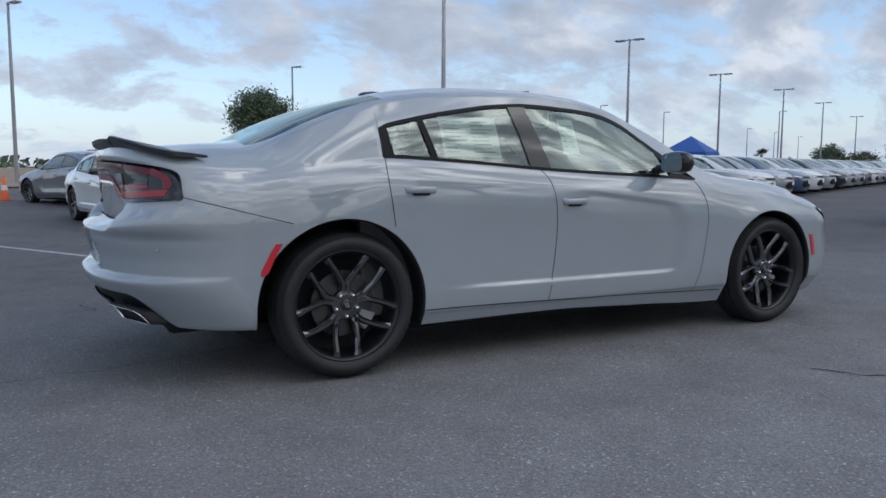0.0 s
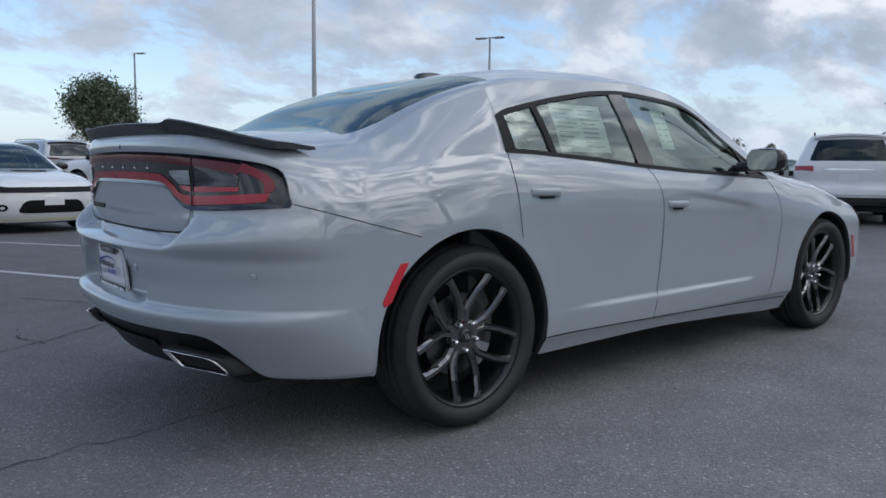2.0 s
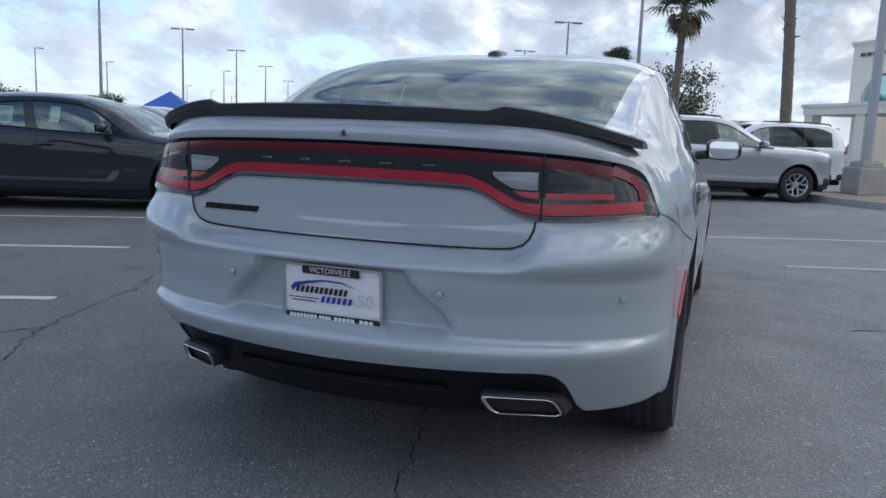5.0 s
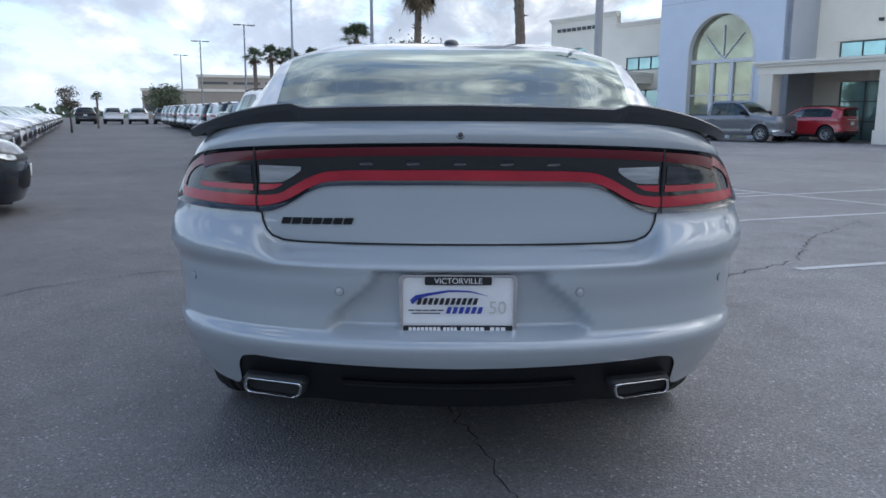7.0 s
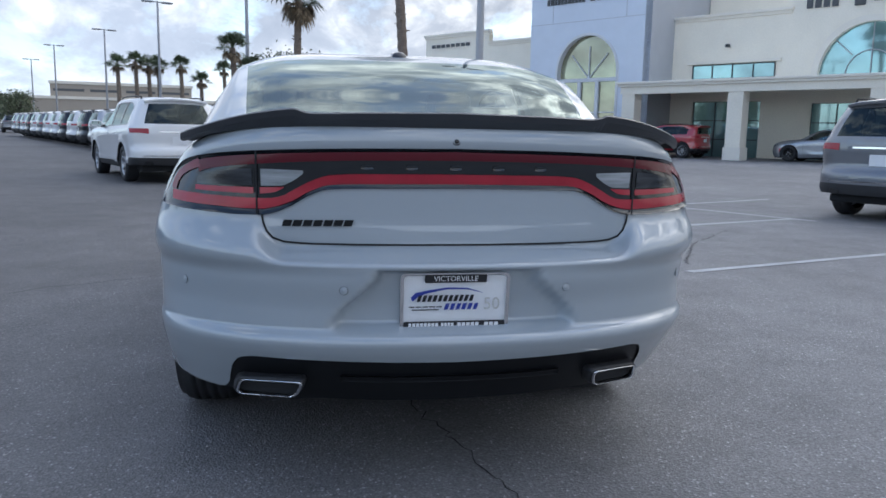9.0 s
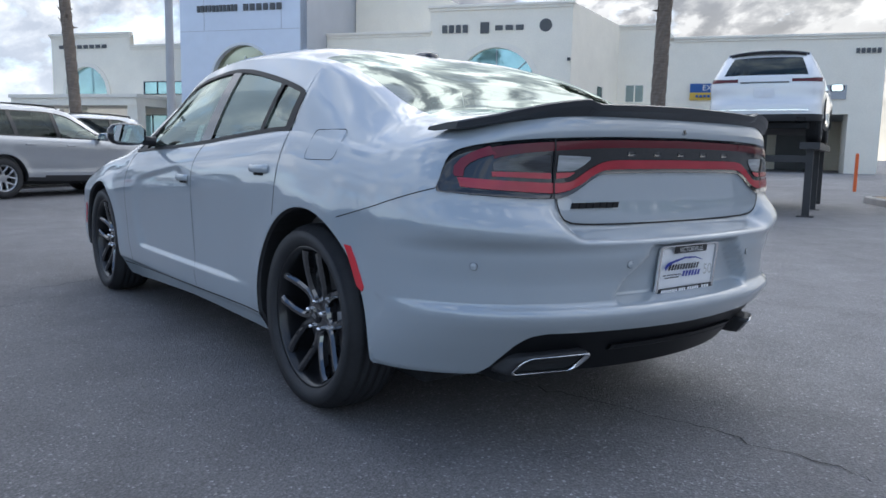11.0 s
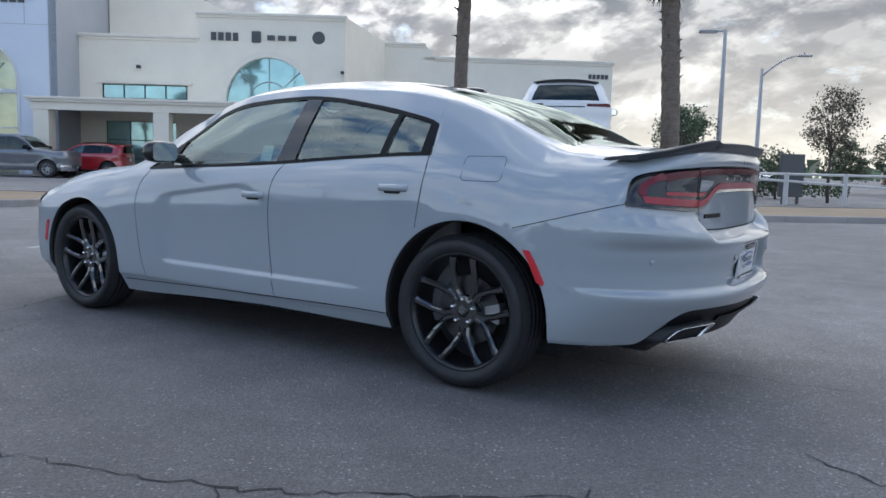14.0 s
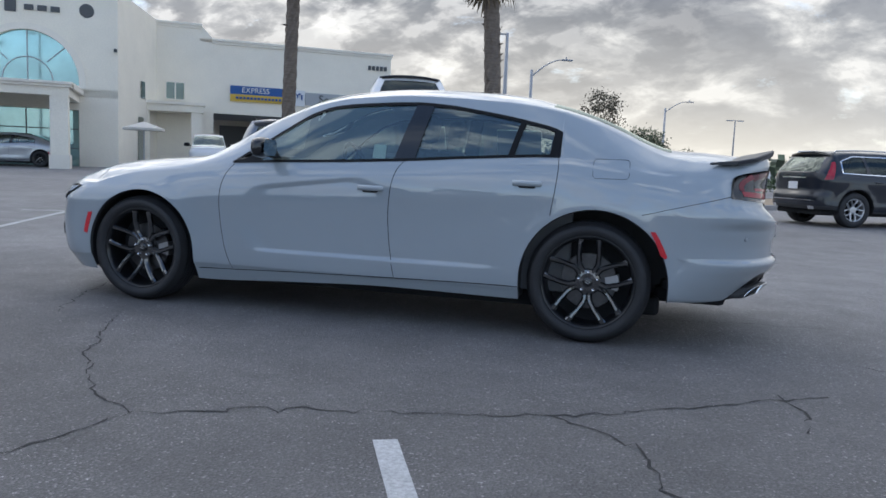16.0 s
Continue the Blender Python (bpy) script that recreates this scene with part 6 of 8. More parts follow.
    if detail:
        V, F = [], []
        for k in range(9):
            a = 0.35 + 0.55 * k / 8 + math.pi
            for r, y in ((0.10, 0.03), (0.178, 0.03), (0.182, -0.03), (0.10, -0.03)):
                V.append((r * math.cos(a), y, r * math.sin(a)))
        for k in range(8):
            for j in range(4):
                F.append((k * 4 + j, k * 4 + (j + 1) % 4, k * 4 + 4 + (j + 1) % 4, k * 4 + 4 + j))
        F += [(0, 1, 2, 3), (35, 34, 33, 32)]
        piece("brake_caliper", V, F, alloy, root)
    vv, ff = lathe([(0.0, -h * 0.55), (rim_r - 0.02, -h * 0.55)], 24, "y")
    piece("inner_shield", vv, [q[::-1] for q in ff], dark_void, root)
    return root


def wheels_for(root, proto, xs, yc, z):
    """Four copies of a wheel under a vehicle; they share their meshes."""
    for x in xs:
        for s in (1, -1):
            c = copy_thing(proto, pose(0, 0, 0))
            c.name = "wheel"
            c.parent = root
            turn = 0 if s > 0 else 180
            c.matrix_basis = pose(x, s * yc, z, 0, 36 if s > 0 else 0, turn)


def remove_thing(ob):
    for o in (*ob.children_recursive, ob):
        bpy.data.objects.remove(o)


def ring_patch(name, outline, point, w, material, root, label=""):
    V, F = [], []
    c = np.mean(np.array(outline), axis=0)
    for a, b in outline:
        V.append(point(a, b))
        V.append(point(c[0] + (a - c[0]) * w, c[1] + (b - c[1]) * w))
    m = len(outline)
    for i in range(m):
        a, b = 2 * i, 2 * ((i + 1) % m)
        F.append((a, b, b + 1, a + 1))
    return piece(name, V, F, material, root, label)


def fill_patch(name, outline, point, material, root, label="", depth=0.0, dirn=(1, 0, 0)):
    V = [Vector(point(a, b)) for a, b in outline]
    c = sum(V, Vector()) / len(V)
    m = len(V)
    F = [(i, (i + 1) % m, m) for i in range(m)]
    W = V + [c]
    if depth:
        W += [v + Vector(dirn) * depth for v in V]
        F += [(i, m + 1 + i, m + 1 + (i + 1) % m, (i + 1) % m) for i in range(m)]
    return piece(name, W, F, material, root, label)


def rounded(cx, cz, w, h, r, n=5):
    out = []
    for sx, sz, a0 in ((1, 1, 0), (-1, 1, 90), (-1, -1, 180), (1, -1, 270)):
        for k in range(n + 1):
            a = radians(a0 + 90 * k / n)
            out.append((cx + sx * (w / 2 - r) + r * math.cos(a), cz + sz * (h / 2 - r) + r * math.sin(a)))
    return out


def mirror_pod(root, paint_m, x, y, z, k=1.0, cap=None, full=True):
    for s in (1, -1):
        V, F = [], []
        secs = [(0.0, 0.55), (0.03, 0.92), (0.09, 1.0), (0.16, 0.98), (0.21, 0.82), (0.235, 0.45)]
        n = 12
        for d, sc in secs:
            for q in range(n):
                a = 2 * math.pi * q / n
                ex = np.sign(math.cos(a)) * abs(math.cos(a)) ** 0.7
                ez = np.sign(math.sin(a)) * abs(math.sin(a)) ** 0.7
                V.append((x + (0.055 * ex * sc + 0.035) * k, s * (y + d * k), z + 0.075 * ez * sc * k))
        for i in range(len(secs) - 1):
            for q in range(n):
                a, b = i * n + q, i * n + (q + 1) % n
                F.append((a, b, b + n, a + n) if s > 0 else (a, a + n, b + n, b))
        F.append(tuple(range(n)) if s < 0 else tuple(range(n))[::-1])
        e = (len(secs) - 1) * n
        F.append(tuple(range(e, e + n)) if s > 0 else tuple(range(e, e + n))[::-1])
        m = piece("door_mirror", V, F, cap or paint_m, root, "black door mirror" if cap else "", smooth=True)
        V = []
        for a, b in rounded(0, 0, 0.19 * k, 0.118 * k, 0.035 * k, 4):
            V.append((x - 0.028 * k, s * (y + 0.118 * k + a), z + b))
        piece("mirror_glass", V, [tuple(range(len(V))) if s < 0 else tuple(range(len(V)))[::-1]], mirror_glass, m)
        if not full:
            continue
        v, f = tube_mesh([(x + 0.03, s * (y - 0.06), z - 0.045 * k), (x + 0.03, s * (y + 0.05), z - 0.03 * k)], 0.028, 8)
        piece("mirror_arm", v, f, black_plastic, m)


def seat(root, x, y, z, w=0.5, bench=False):
    """A car seat: cushion, backrest and headrest, leaning back."""
    s = new("seat_unit")
    s.parent = root
    part("cushion", bevelled_box(x - 0.05, x + 0.48, y - w / 2, y + w / 2, z, z + 0.18, 0.05), seat_cloth, s)
    bm = bevelled_box(-0.07, 0.07, -w / 2, w / 2, 0, 0.66 if not bench else 0.56, 0.05)
    bmesh.ops.transform(bm, matrix=pose(x, y, z + 0.12, 0, -14, 0), verts=bm.verts)
    part("backrest", bm, seat_cloth, s)
    for hy in ((0,) if not bench else (-0.4, 0.4)):
        bm = bevelled_box(-0.05, 0.05, -0.13, 0.13, 0, 0.19, 0.045)
        bmesh.ops.transform(bm, matrix=pose(x - 0.17 + (0.02 if bench else 0), y + hy, z + (0.80 if not bench else 0.67), 0, -6, 0), verts=bm.verts)
        part("headrest", bm, seat_cloth, s)


def cabin(root, xf, xr, seat_z=0.42, floor_z=0.28, belt=0.98, half=0.74, screen=2.45, full=True):
    if not full:
        for x, y, w in ((xf, 0.37, 0.5), (xf, -0.37, 0.5), (xr, 0.0, 1.3)):
            bm = bevelled_box(x - 0.20, x - 0.02, y - w / 2, y + w / 2, seat_z, seat_z + 0.66, 0.04)
            part("seat", bm, seat_cloth, root)
        part("dashboard", bevelled_box(screen - 0.62, screen + 0.08, -half, half, belt - 0.30, belt + 0.03, 0.06), interior_grey, root)
        part("cabin_floor", bevelled_box(xr - 0.5, screen + 0.1, -half, half, floor_z, belt - 0.34), interior_grey, root)
        return
    part("cabin_floor", bevelled_box(xr - 0.5, screen + 0.1, -half, half, floor_z, floor_z + 0.05), interior_grey, root)
    for s in (1, -1):
        part("door_card", bevelled_box(xr - 0.3, screen - 0.1, s * (half + 0.04) - 0.025, s * (half + 0.04) + 0.025, floor_z, belt - 0.01, 0.01), interior_grey, root)
        seat(root, xf, s * 0.37, seat_z)
    seat(root, xr, 0, seat_z + 0.02, 1.34, True)
    part("parcel_shelf", bevelled_box(xr - 0.75, xr - 0.12, -half + 0.05, half - 0.05, belt + 0.02, belt + 0.05, 0.01), interior_grey, root)
    bm = bevelled_box(screen - 0.62, screen + 0.08, -half, half, belt - 0.30, belt + 0.03, 0.06)
    part("dashboard", bm, interior_grey, root)
    st = new("steering_wheel")
    st.parent = root
    pts = [(0, 0.185 * math.cos(a), 0.185 * math.sin(a)) for a in np.linspace(0, 2 * math.pi, 25)]
    v, f = tube_mesh(pts, 0.016, 6)
    m = pose(screen - 0.78, 0.37, belt - 0.02, 0, 22, 0)
    piece("wheel_rim", [tuple(m @ Vector(p)) for p in v], f, black_plastic, st, smooth=True)
    bm = bevelled_box(-0.02, 0.03, -0.17, 0.17, -0.04, 0.04, 0.015)
    bmesh.ops.transform(bm, matrix=m, verts=bm.verts)
    part("wheel_hub", bm, black_plastic, st)
# ---------------------------------------------------------------- the grey sedan


def lower_scallop(x, z):
    """The hollow in the doors: a ledge that rises rearwards, a round front end, a crease along the sill."""
    top = 0.835 + 0.115 * np.clip((2.2 - x) / 0.95, -0.2, 1.2)
    up = smooth01((top - z) / (0.035 + 0.30 * smooth01((1.55 - x) / 0.6)))
    low = smooth01((z - 0.402) / 0.026)
    fore = smooth01((2.30 - 0.10 * ((z - 0.62) / 0.2) ** 2 - x) / 0.16)
    aft = smooth01((x - 0.42) / 0.5)
    return 0.015 * up * low * fore * aft


def sedan_rear(z, y):
    lid = SED_LID(z)
    bump = SED_BUMP(z)
    zt = 0.782 + 0.088 * smooth01((y - 0.50) / 0.10)
    s = smooth01((zt - z) / (zt - 0.735))
    x = lid + (bump - lid) * s
    half = 0.372 - 0.125 * smooth01((z - 0.56) / 0.16)
    rec = smooth01((half - y) / 0.034) * smooth01((z - 0.536) / 0.022) * smooth01((0.726 - z) / 0.014)
    return x + 0.048 * rec


SED_LID = curve_fn((0.2, -1.0), (0.735, -1.003), (0.80, -1.000), (0.88, -0.996), (0.95, -0.996), (1.0, -1.004), (1.06, -1.012), (1.14, -1.010))
SED_BUMP = curve_fn((0.24, -0.96), (0.30, -1.0), (0.38, -1.055), (0.44, -1.090), (0.485, -1.118), (0.508, -1.126), (0.522, -1.122), (0.545, -1.094), (0.60, -1.094), (0.70, -1.110), (0.735, -1.110), (0.9, -1.085))
SEDAN = dict(
    a_r=0.60, xr0=-1.09, a_f=0.50, xf0=3.95, n=lambda z: 2.0 + 0.4 * smooth01((np.asarray(z, float) - 0.30) / 0.25) + 1.4 * smooth01((np.asarray(z, float) - 0.70) / 0.14), nf=2.3, flare=0.010,
    prof=curve_fn((0.18, 0.865), (0.25, 0.900), (0.285, 0.918), (0.30, 0.929), (0.36, 0.936), (0.41, 0.939), (0.45, 0.940), (0.52, 0.941), (0.62, 0.943), (0.72, 0.947), (0.80, 0.950),
                  (0.86, 0.945), (0.93, 0.930), (0.985, 0.908), (1.035, 0.880), (1.09, 0.838), (1.13, 0.80)),
    arches=((-0.025, 0.362, 0.432), (3.022, 0.362, 0.408)),
    z_end=curve_fn((-1.05, 1.02), (-0.74, 0.990), (-0.4, 1.012), (-0.144, 1.050), (0.21, 1.088), (0.68, 1.066), (1.17, 1.032), (1.6, 1.009), (2.07, 0.990), (2.4, 0.972), (2.7, 0.930), (3.2, 0.872), (3.43, 0.835), (3.6, 0.79)),
    ze=curve_fn((-1.0, 1.08), (-0.74, 1.074), (-0.6, 1.088), (-0.42, 1.112), (-0.3, 1.156), (-0.12, 1.246), (0.06, 1.318), (0.24, 1.369), (0.6, 1.420), (1.2, 1.446), (1.6, 1.424), (1.8, 1.386), (2.0, 1.316), (2.22, 1.215), (2.44, 1.090), (2.61, 1.008), (2.75, 0.985), (3.2, 0.940), (3.43, 0.905), (3.6, 0.86)),
    zr=curve_fn((-1.02, 1.137), (-0.9, 1.138), (-0.77, 1.141), (-0.556, 1.158), (-0.43, 1.168), (-0.3, 1.213), (-0.12, 1.299), (0.06, 1.371), (0.24, 1.424), (0.42, 1.467), (0.6, 1.493), (0.8, 1.508), (1.0, 1.515), (1.2, 1.516), (1.4, 1.509), (1.6, 1.492), (1.8, 1.458), (2.0, 1.390), (2.22, 1.287), (2.44, 1.148), (2.61, 1.035), (2.75, 1.022), (3.2, 0.985), (3.43, 0.955), (3.6, 0.915), (3.9, 0.83)),
    yr=curve_fn((-1.0, 0.80), (-0.6, 0.788), (-0.42, 0.752), (-0.3, 0.730), (-0.12, 0.724), (0.06, 0.728), (0.24, 0.733), (0.6, 0.720), (1.2, 0.698), (1.8, 0.672), (2.0, 0.672), (2.22, 0.705), (2.44, 0.745), (2.61, 0.785), (2.75, 0.775), (3.2, 0.745), (3.6, 0.70)),
    zbot=curve_fn((-0.7, 0.285), (-0.46, 0.272), (0.40, 0.228), (1.2, 0.236), (2.0, 0.208), (2.6, 0.182), (3.43, 0.195), (3.6, 0.19)),
    zbot_r=curve_fn((0, 0.444), (0.60, 0.452), (0.65, 0.442), (0.685, 0.410), (0.71, 0.360), (0.73, 0.312), (0.76, 0.289), (0.82, 0.286), (0.93, 0.283)),
    zbot_f=curve_fn((0, 0.19), (0.93, 0.19)),
    zend_r=curve_fn((0, 1.06), (0.7, 1.040), (0.93, 1.0)), zend_f=curve_fn((0, 0.80), (0.7, 0.80), (0.93, 0.80)),
    ztop_r=curve_fn((0, 1.136), (0.5, 1.128), (0.7, 1.105), (0.80, 1.085)), ztop_f=curve_fn((0, 0.865), (0.70, 0.86)),
    xr=sedan_rear, xr_top=-1.008, xf_top=3.78,
    xf=curve_fn((0.15, 3.86), (0.22, 3.90), (0.35, 3.95), (0.5, 3.965), (0.66, 3.945), (0.76, 3.90), (0.84, 3.82)),
    keep=(-0.43, 0.2, 0.209, 0.28, 1.16, 1.75, 2.335, 2.36, 2.62), dlo=(0.2, 2.36),
    zt=curve_fn((0.2, 1.236), (0.238, 1.256), (0.378, 1.292), (0.555, 1.329), (0.736, 1.360), (0.92, 1.387), (1.143, 1.402), (1.489, 1.390), (1.686, 1.371), (1.846, 1.324), (2.008, 1.229), (2.173, 1.111), (2.36, 0.985)),
    shut=((0.209, curve_fn((0.2, 0.30), (0.736, 0.236), (0.786, 0.230), (0.903, 0.214), (1.018, 0.205), (1.09, 0.209))),
          (1.16, curve_fn((0.2, 1.185), (0.302, 1.194), (0.397, 1.212), (0.556, 1.236), (0.697, 1.244), (0.838, 1.234), (0.978, 1.202), (1.032, 1.16))),
          (2.335, curve_fn((0.2, 2.30), (0.277, 2.329), (0.407, 2.377), (0.575, 2.408), (0.706, 2.418), (0.818, 2.410), (0.912, 2.382), (0.972, 2.335)))),
    scallop=lower_scallop, crown=5.0, row_break=0.465,
    glass=curve_fn((-0.6, 0.83), (-0.43, 0.858), (-0.3, 0.897), (-0.12, 0.918), (0.06, 0.926), (0.28, 0.932), (0.6, 0.92), (1.75, 0.90), (2.62, 0.90)), taper=lambda x: 0.024 * smooth01((-0.20 - np.asarray(x, float)) / 0.32))


def lamp_low(y):
    return SED_LAMP_LOW(y)


SED_LAMP_LOW = curve_fn((0, 0.953), (0.30, 0.951), (0.375, 0.948), (0.42, 0.934), (0.48, 0.900), (0.53, 0.879), (0.57, 0.872), (0.62, 0.872), (0.72, 0.877), (0.80, 0.883), (0.872, 0.891))
SED_LAMP_TOP = curve_fn((0, 1.072), (0.28, 1.069), (0.435, 1.065), (0.588, 1.058), (0.68, 1.050), (0.76, 1.037), (0.80, 1.022), (0.824, 1.000), (0.842, 0.965), (0.868, 0.902))
RED_LO_TOP = curve_fn((0, 0.996), (0.30, 0.994), (0.37, 0.990), (0.42, 0.974), (0.47, 0.948), (0.515, 0.925), (0.56, 0.921), (0.70, 0.926), (0.80, 0.933), (0.845, 0.937))
RED_LO_BOT = curve_fn((0, 0.967), (0.30, 0.965), (0.37, 0.962), (0.42, 0.946), (0.48, 0.913), (0.53, 0.896), (0.57, 0.890), (0.70, 0.896), (0.80, 0.904), (0.845, 0.911))
RED_UP_TOP = curve_fn((0, 1.062), (0.28, 1.058), (0.435, 1.054), (0.588, 1.046), (0.68, 1.038), (0.75, 1.025), (0.785, 1.008), (0.806, 0.988), (0.824, 0.955), (0.846, 0.914))
RED_UP_BOT = curve_fn((0, 1.037), (0.28, 1.034), (0.435, 1.029), (0.588, 1.019), (0.68, 1.009), (0.735, 0.996), (0.763, 0.980), (0.785, 0.955), (0.800, 0.928), (0.85, 0.905))


def lamp_units(sh, lamp, cl_mid, cl_top, cr_bot, cr_top):
    """The clear and red chambers behind the lens."""
    sh.rear_strip("reversing_lamp", 0.445, 0.565, cl_mid, cl_top, 0.0088, reverse_lens, lamp, 10, 4, "clear reversing lamp", mirror=True)
    sh.rear_strip("clear_lamp", 0.590, 0.750, cl_mid, cl_top, 0.0088, clear_lens, lamp, 12, 4, "smoked clear lamp", mirror=True)
    sh.rear_strip("red_lamp", 0.50, 0.568, cr_bot, cr_top, 0.0088, red_lens, lamp, 8, 2, mirror=True)
    sh.rear_strip("red_lamp", 0.586, 0.755, cr_bot, cr_top, 0.0088, red_lens, lamp, 12, 2, mirror=True)
    sh.rear_strip("lamp_gap", 0.5745, 0.5795, lambda y: 0.873, lambda y: 1.057, 0.0105, dark_void, lamp, 1, 8, mirror=True)


def sedan(name, paint_m, label, step=0.03, full=True, wheel=None, spoiler_m=None, group=""):
    root = thing(name, label, "car", group=group)
    sh = Shell(SEDAN, step)
    nA, nB = sh.nA, sh.nB

    def kind_of(i, j, c):
        x, y, z = c
        col = sh.cols[i]
        if j < nA:
            if col[0] == "r" and y < 0.572 and z > 0.777:
                return "trunk_lid*"
            if col[0] == "r" or x < sh.x0 + 0.02:
                seam_z = 0.781 + (-0.303 - x) * 0.263
                return "rear_bumper*" if z < min(seam_z, 0.93) else "quarter_panel"
            if col[0] == "f":
                return "front_bumper*"
            if x < -0.303 and z < 0.781 + (-0.303 - x) * 0.263:
                return "rear_bumper*"
            xb = col[1]
            if 0.42 < x < 2.58 and z < 0.298:
                return "side_sill"
            return "quarter_panel" if xb < 0.209 - 1e-6 else "rear_door" if xb < 1.16 - 1e-6 else "front_door" if xb < 2.335 - 1e-6 else "front_fender"
        if col[0] == "r":
            return "trunk_lid*" if y < 0.60 else "quarter_panel"
        if col[0] == "f":
            return "bonnet*"
        if j < nA + nB:
            xb = col[1]
            return "quarter_panel" if xb < 0.2 - 1e-6 else "roof*" if xb < 2.36 - 1e-6 else "front_fender"
        q = y / float(SEDAN["yr"](x))
        if x < -0.43:
            return "trunk_lid*" if q < 0.76 else "quarter_panel"
        if x < 0.28:
            return "rear_window*" if q < float(SEDAN["glass"](x)) else "quarter_panel"
        if x < 1.75:
            return "roof*"
        if x < 2.62:
            return "windscreen*" if q < 0.90 else "roof*"
        return "bonnet*"

    mats = {k: paint_m for k in ("trunk_lid", "rear_bumper", "quarter_panel", "front_bumper", "rear_door", "front_door", "front_fender", "bonnet", "roof", "side_sill")}
    mats["rear_window"], mats["windscreen"] = dark_glass, screen_glass
    made = sh.pieces(kind_of, mats, root)
    for o in made["rear_window"] + made["windscreen"]:
        o.visible_shadow = False
    doors = made["rear_door"] + made["front_door"]

    def side_pt(off=0.0012):
        def at(x, z, s):
            if x >= sh.x0:
                return (x, s * (float(sh.width(x, z)) + off), z)
            lo, hi = 0.3, float(sh.width(sh.x0, z)) * 0.9999
            for _ in range(30):
                y = (lo + hi) / 2
                lo, hi = (y, hi) if float(sh.rear_x(y, z)) < x else (lo, y)
            p = sh.rear_point(s * lo, z, off)
            return (p.x, p.y, p.z)
        return at

    def rear_pt(off=0.0012):
        return lambda y, z, s: sh.rear_point(s * y, z, off)

    wheel_arch_liner(sh, root)
    # gaps between panels
    for x0k, fn in SEDAN["shut"]:
        z0, z1 = (0.745, 1.086) if x0k < 1 else (0.298, 1.030) if x0k < 2 else (0.278, 0.965)
        sh.seam("shut_line", [(float(fn(z)), z) for z in np.linspace(z0, z1, 26)], 0.0042, root, side_pt())
    sill = curve_fn((0.42, 0.309), (0.64, 0.308), (1.18, 0.300), (1.755, 0.288), (2.37, 0.268), (2.585, 0.262))
    sh.seam("sill_line", [(x, float(sill(x))) for x in np.linspace(0.41, 2.585, 30)], 0.006, root, side_pt())
    sh.seam("bumper_line", [(x, 0.781 + (-0.303 - x) * 0.263) for x in np.linspace(-0.285, -0.80, 16)], 0.0034, root, side_pt())
    sh.seam("filler_flap_line", [(-0.097 + a, 1.030 + b) for a, b in rounded(0, 0, 0.205, 0.112, 0.022)], 0.0024, root,
            lambda x, z, s: (x, s * (float(sh.width(x, z) if z < float(SEDAN["z_end"](x)) else sh.side_y(x, z)) + 0.0015), z), closed=True, mirror=False)
    sh.seam("lid_line", [(y, z) for y, z in [(0.599, 1.108), (0.594, 1.07), (0.588, 1.033), (0.571, 0.924), (0.565, 0.877), (0.561, 0.850), (0.552, 0.825), (0.535, 0.806), (0.503, 0.794), (0.46, 0.790), (0.417, 0.788), (0.3, 0.786), (0.2, 0.785), (0.1, 0.784), (0.0, 0.784)]], 0.006, root, rear_pt(0.0045))
    # rear lamps: a black lens band across the back with a red loop in it
    lamp = new("rear_lamp_band")
    lamp.parent = root
    lamp["label"] = "black lens band across the back with a red light loop"
    sh.rear_strip("lens", -0.868, 0.868, lamp_low, SED_LAMP_TOP, 0.006, lamp_black, lamp, 150 if full else 30, 6, thick=0.004)
    sh.rear_strip("red_loop_lower", -0.828, 0.828, RED_LO_BOT, RED_LO_TOP, 0.0085, red_lens, lamp, 80 if full else 30, 4, "red light bar")
    sh.rear_strip("red_loop_upper", -0.745, 0.745, RED_UP_BOT, RED_UP_TOP, 0.0085, red_lens_dark, lamp, 140 if full else 30, 4, "dark red light bar")
    cl_top = curve_fn((0.44, 1.003), (0.588, 1.006), (0.68, 0.998), (0.735, 0.987), (0.765, 0.970))
    cl_mid = curve_fn((0.44, 0.997), (0.475, 0.972), (0.51, 0.958), (0.57, 0.957), (0.752, 0.957))
    cr_bot = curve_fn((0.50, 0.952), (0.53, 0.938), (0.58, 0.934), (0.76, 0.940))
    cr_top = curve_fn((0.50, 0.954), (0.53, 0.953), (0.58, 0.952), (0.76, 0.954))
    loop = [(0.824, 0.938, 0.014), (0.823, 0.946, 0.017), (0.817, 0.966, 0.017), (0.803, 0.985, 0.018), (0.782, 1.001, 0.020), (0.759, 1.0125, 0.023), (0.742, 1.0185, 0.027)]
    for s in (1, -1):
        V, F = [], []
        for i, (y, z, w) in enumerate(loop):
            p, q = loop[max(i - 1, 0)], loop[min(i + 1, len(loop) - 1)]
            dy, dz = q[0] - p[0], q[1] - p[1]
            k = w / 2 / math.hypot(dy, dz)
            V += [sh.rear_point(s * min(y - dz * k, 0.862), z + dy * k, 0.0092), sh.rear_point(s * min(y + dz * k, 0.862), z - dy * k, 0.0092)]
        for i in range(len(loop) - 1):
            f = (2 * i, 2 * i + 1, 2 * i + 3, 2 * i + 2)
            F.append(f if s > 0 else f[::-1])
        piece("red_loop_corner", V, F, red_lens_mid, lamp, "red light bar round the corner", smooth=True)
    if full:
        lamp_units(sh, lamp, cl_mid, cl_top, cr_bot, cr_top)
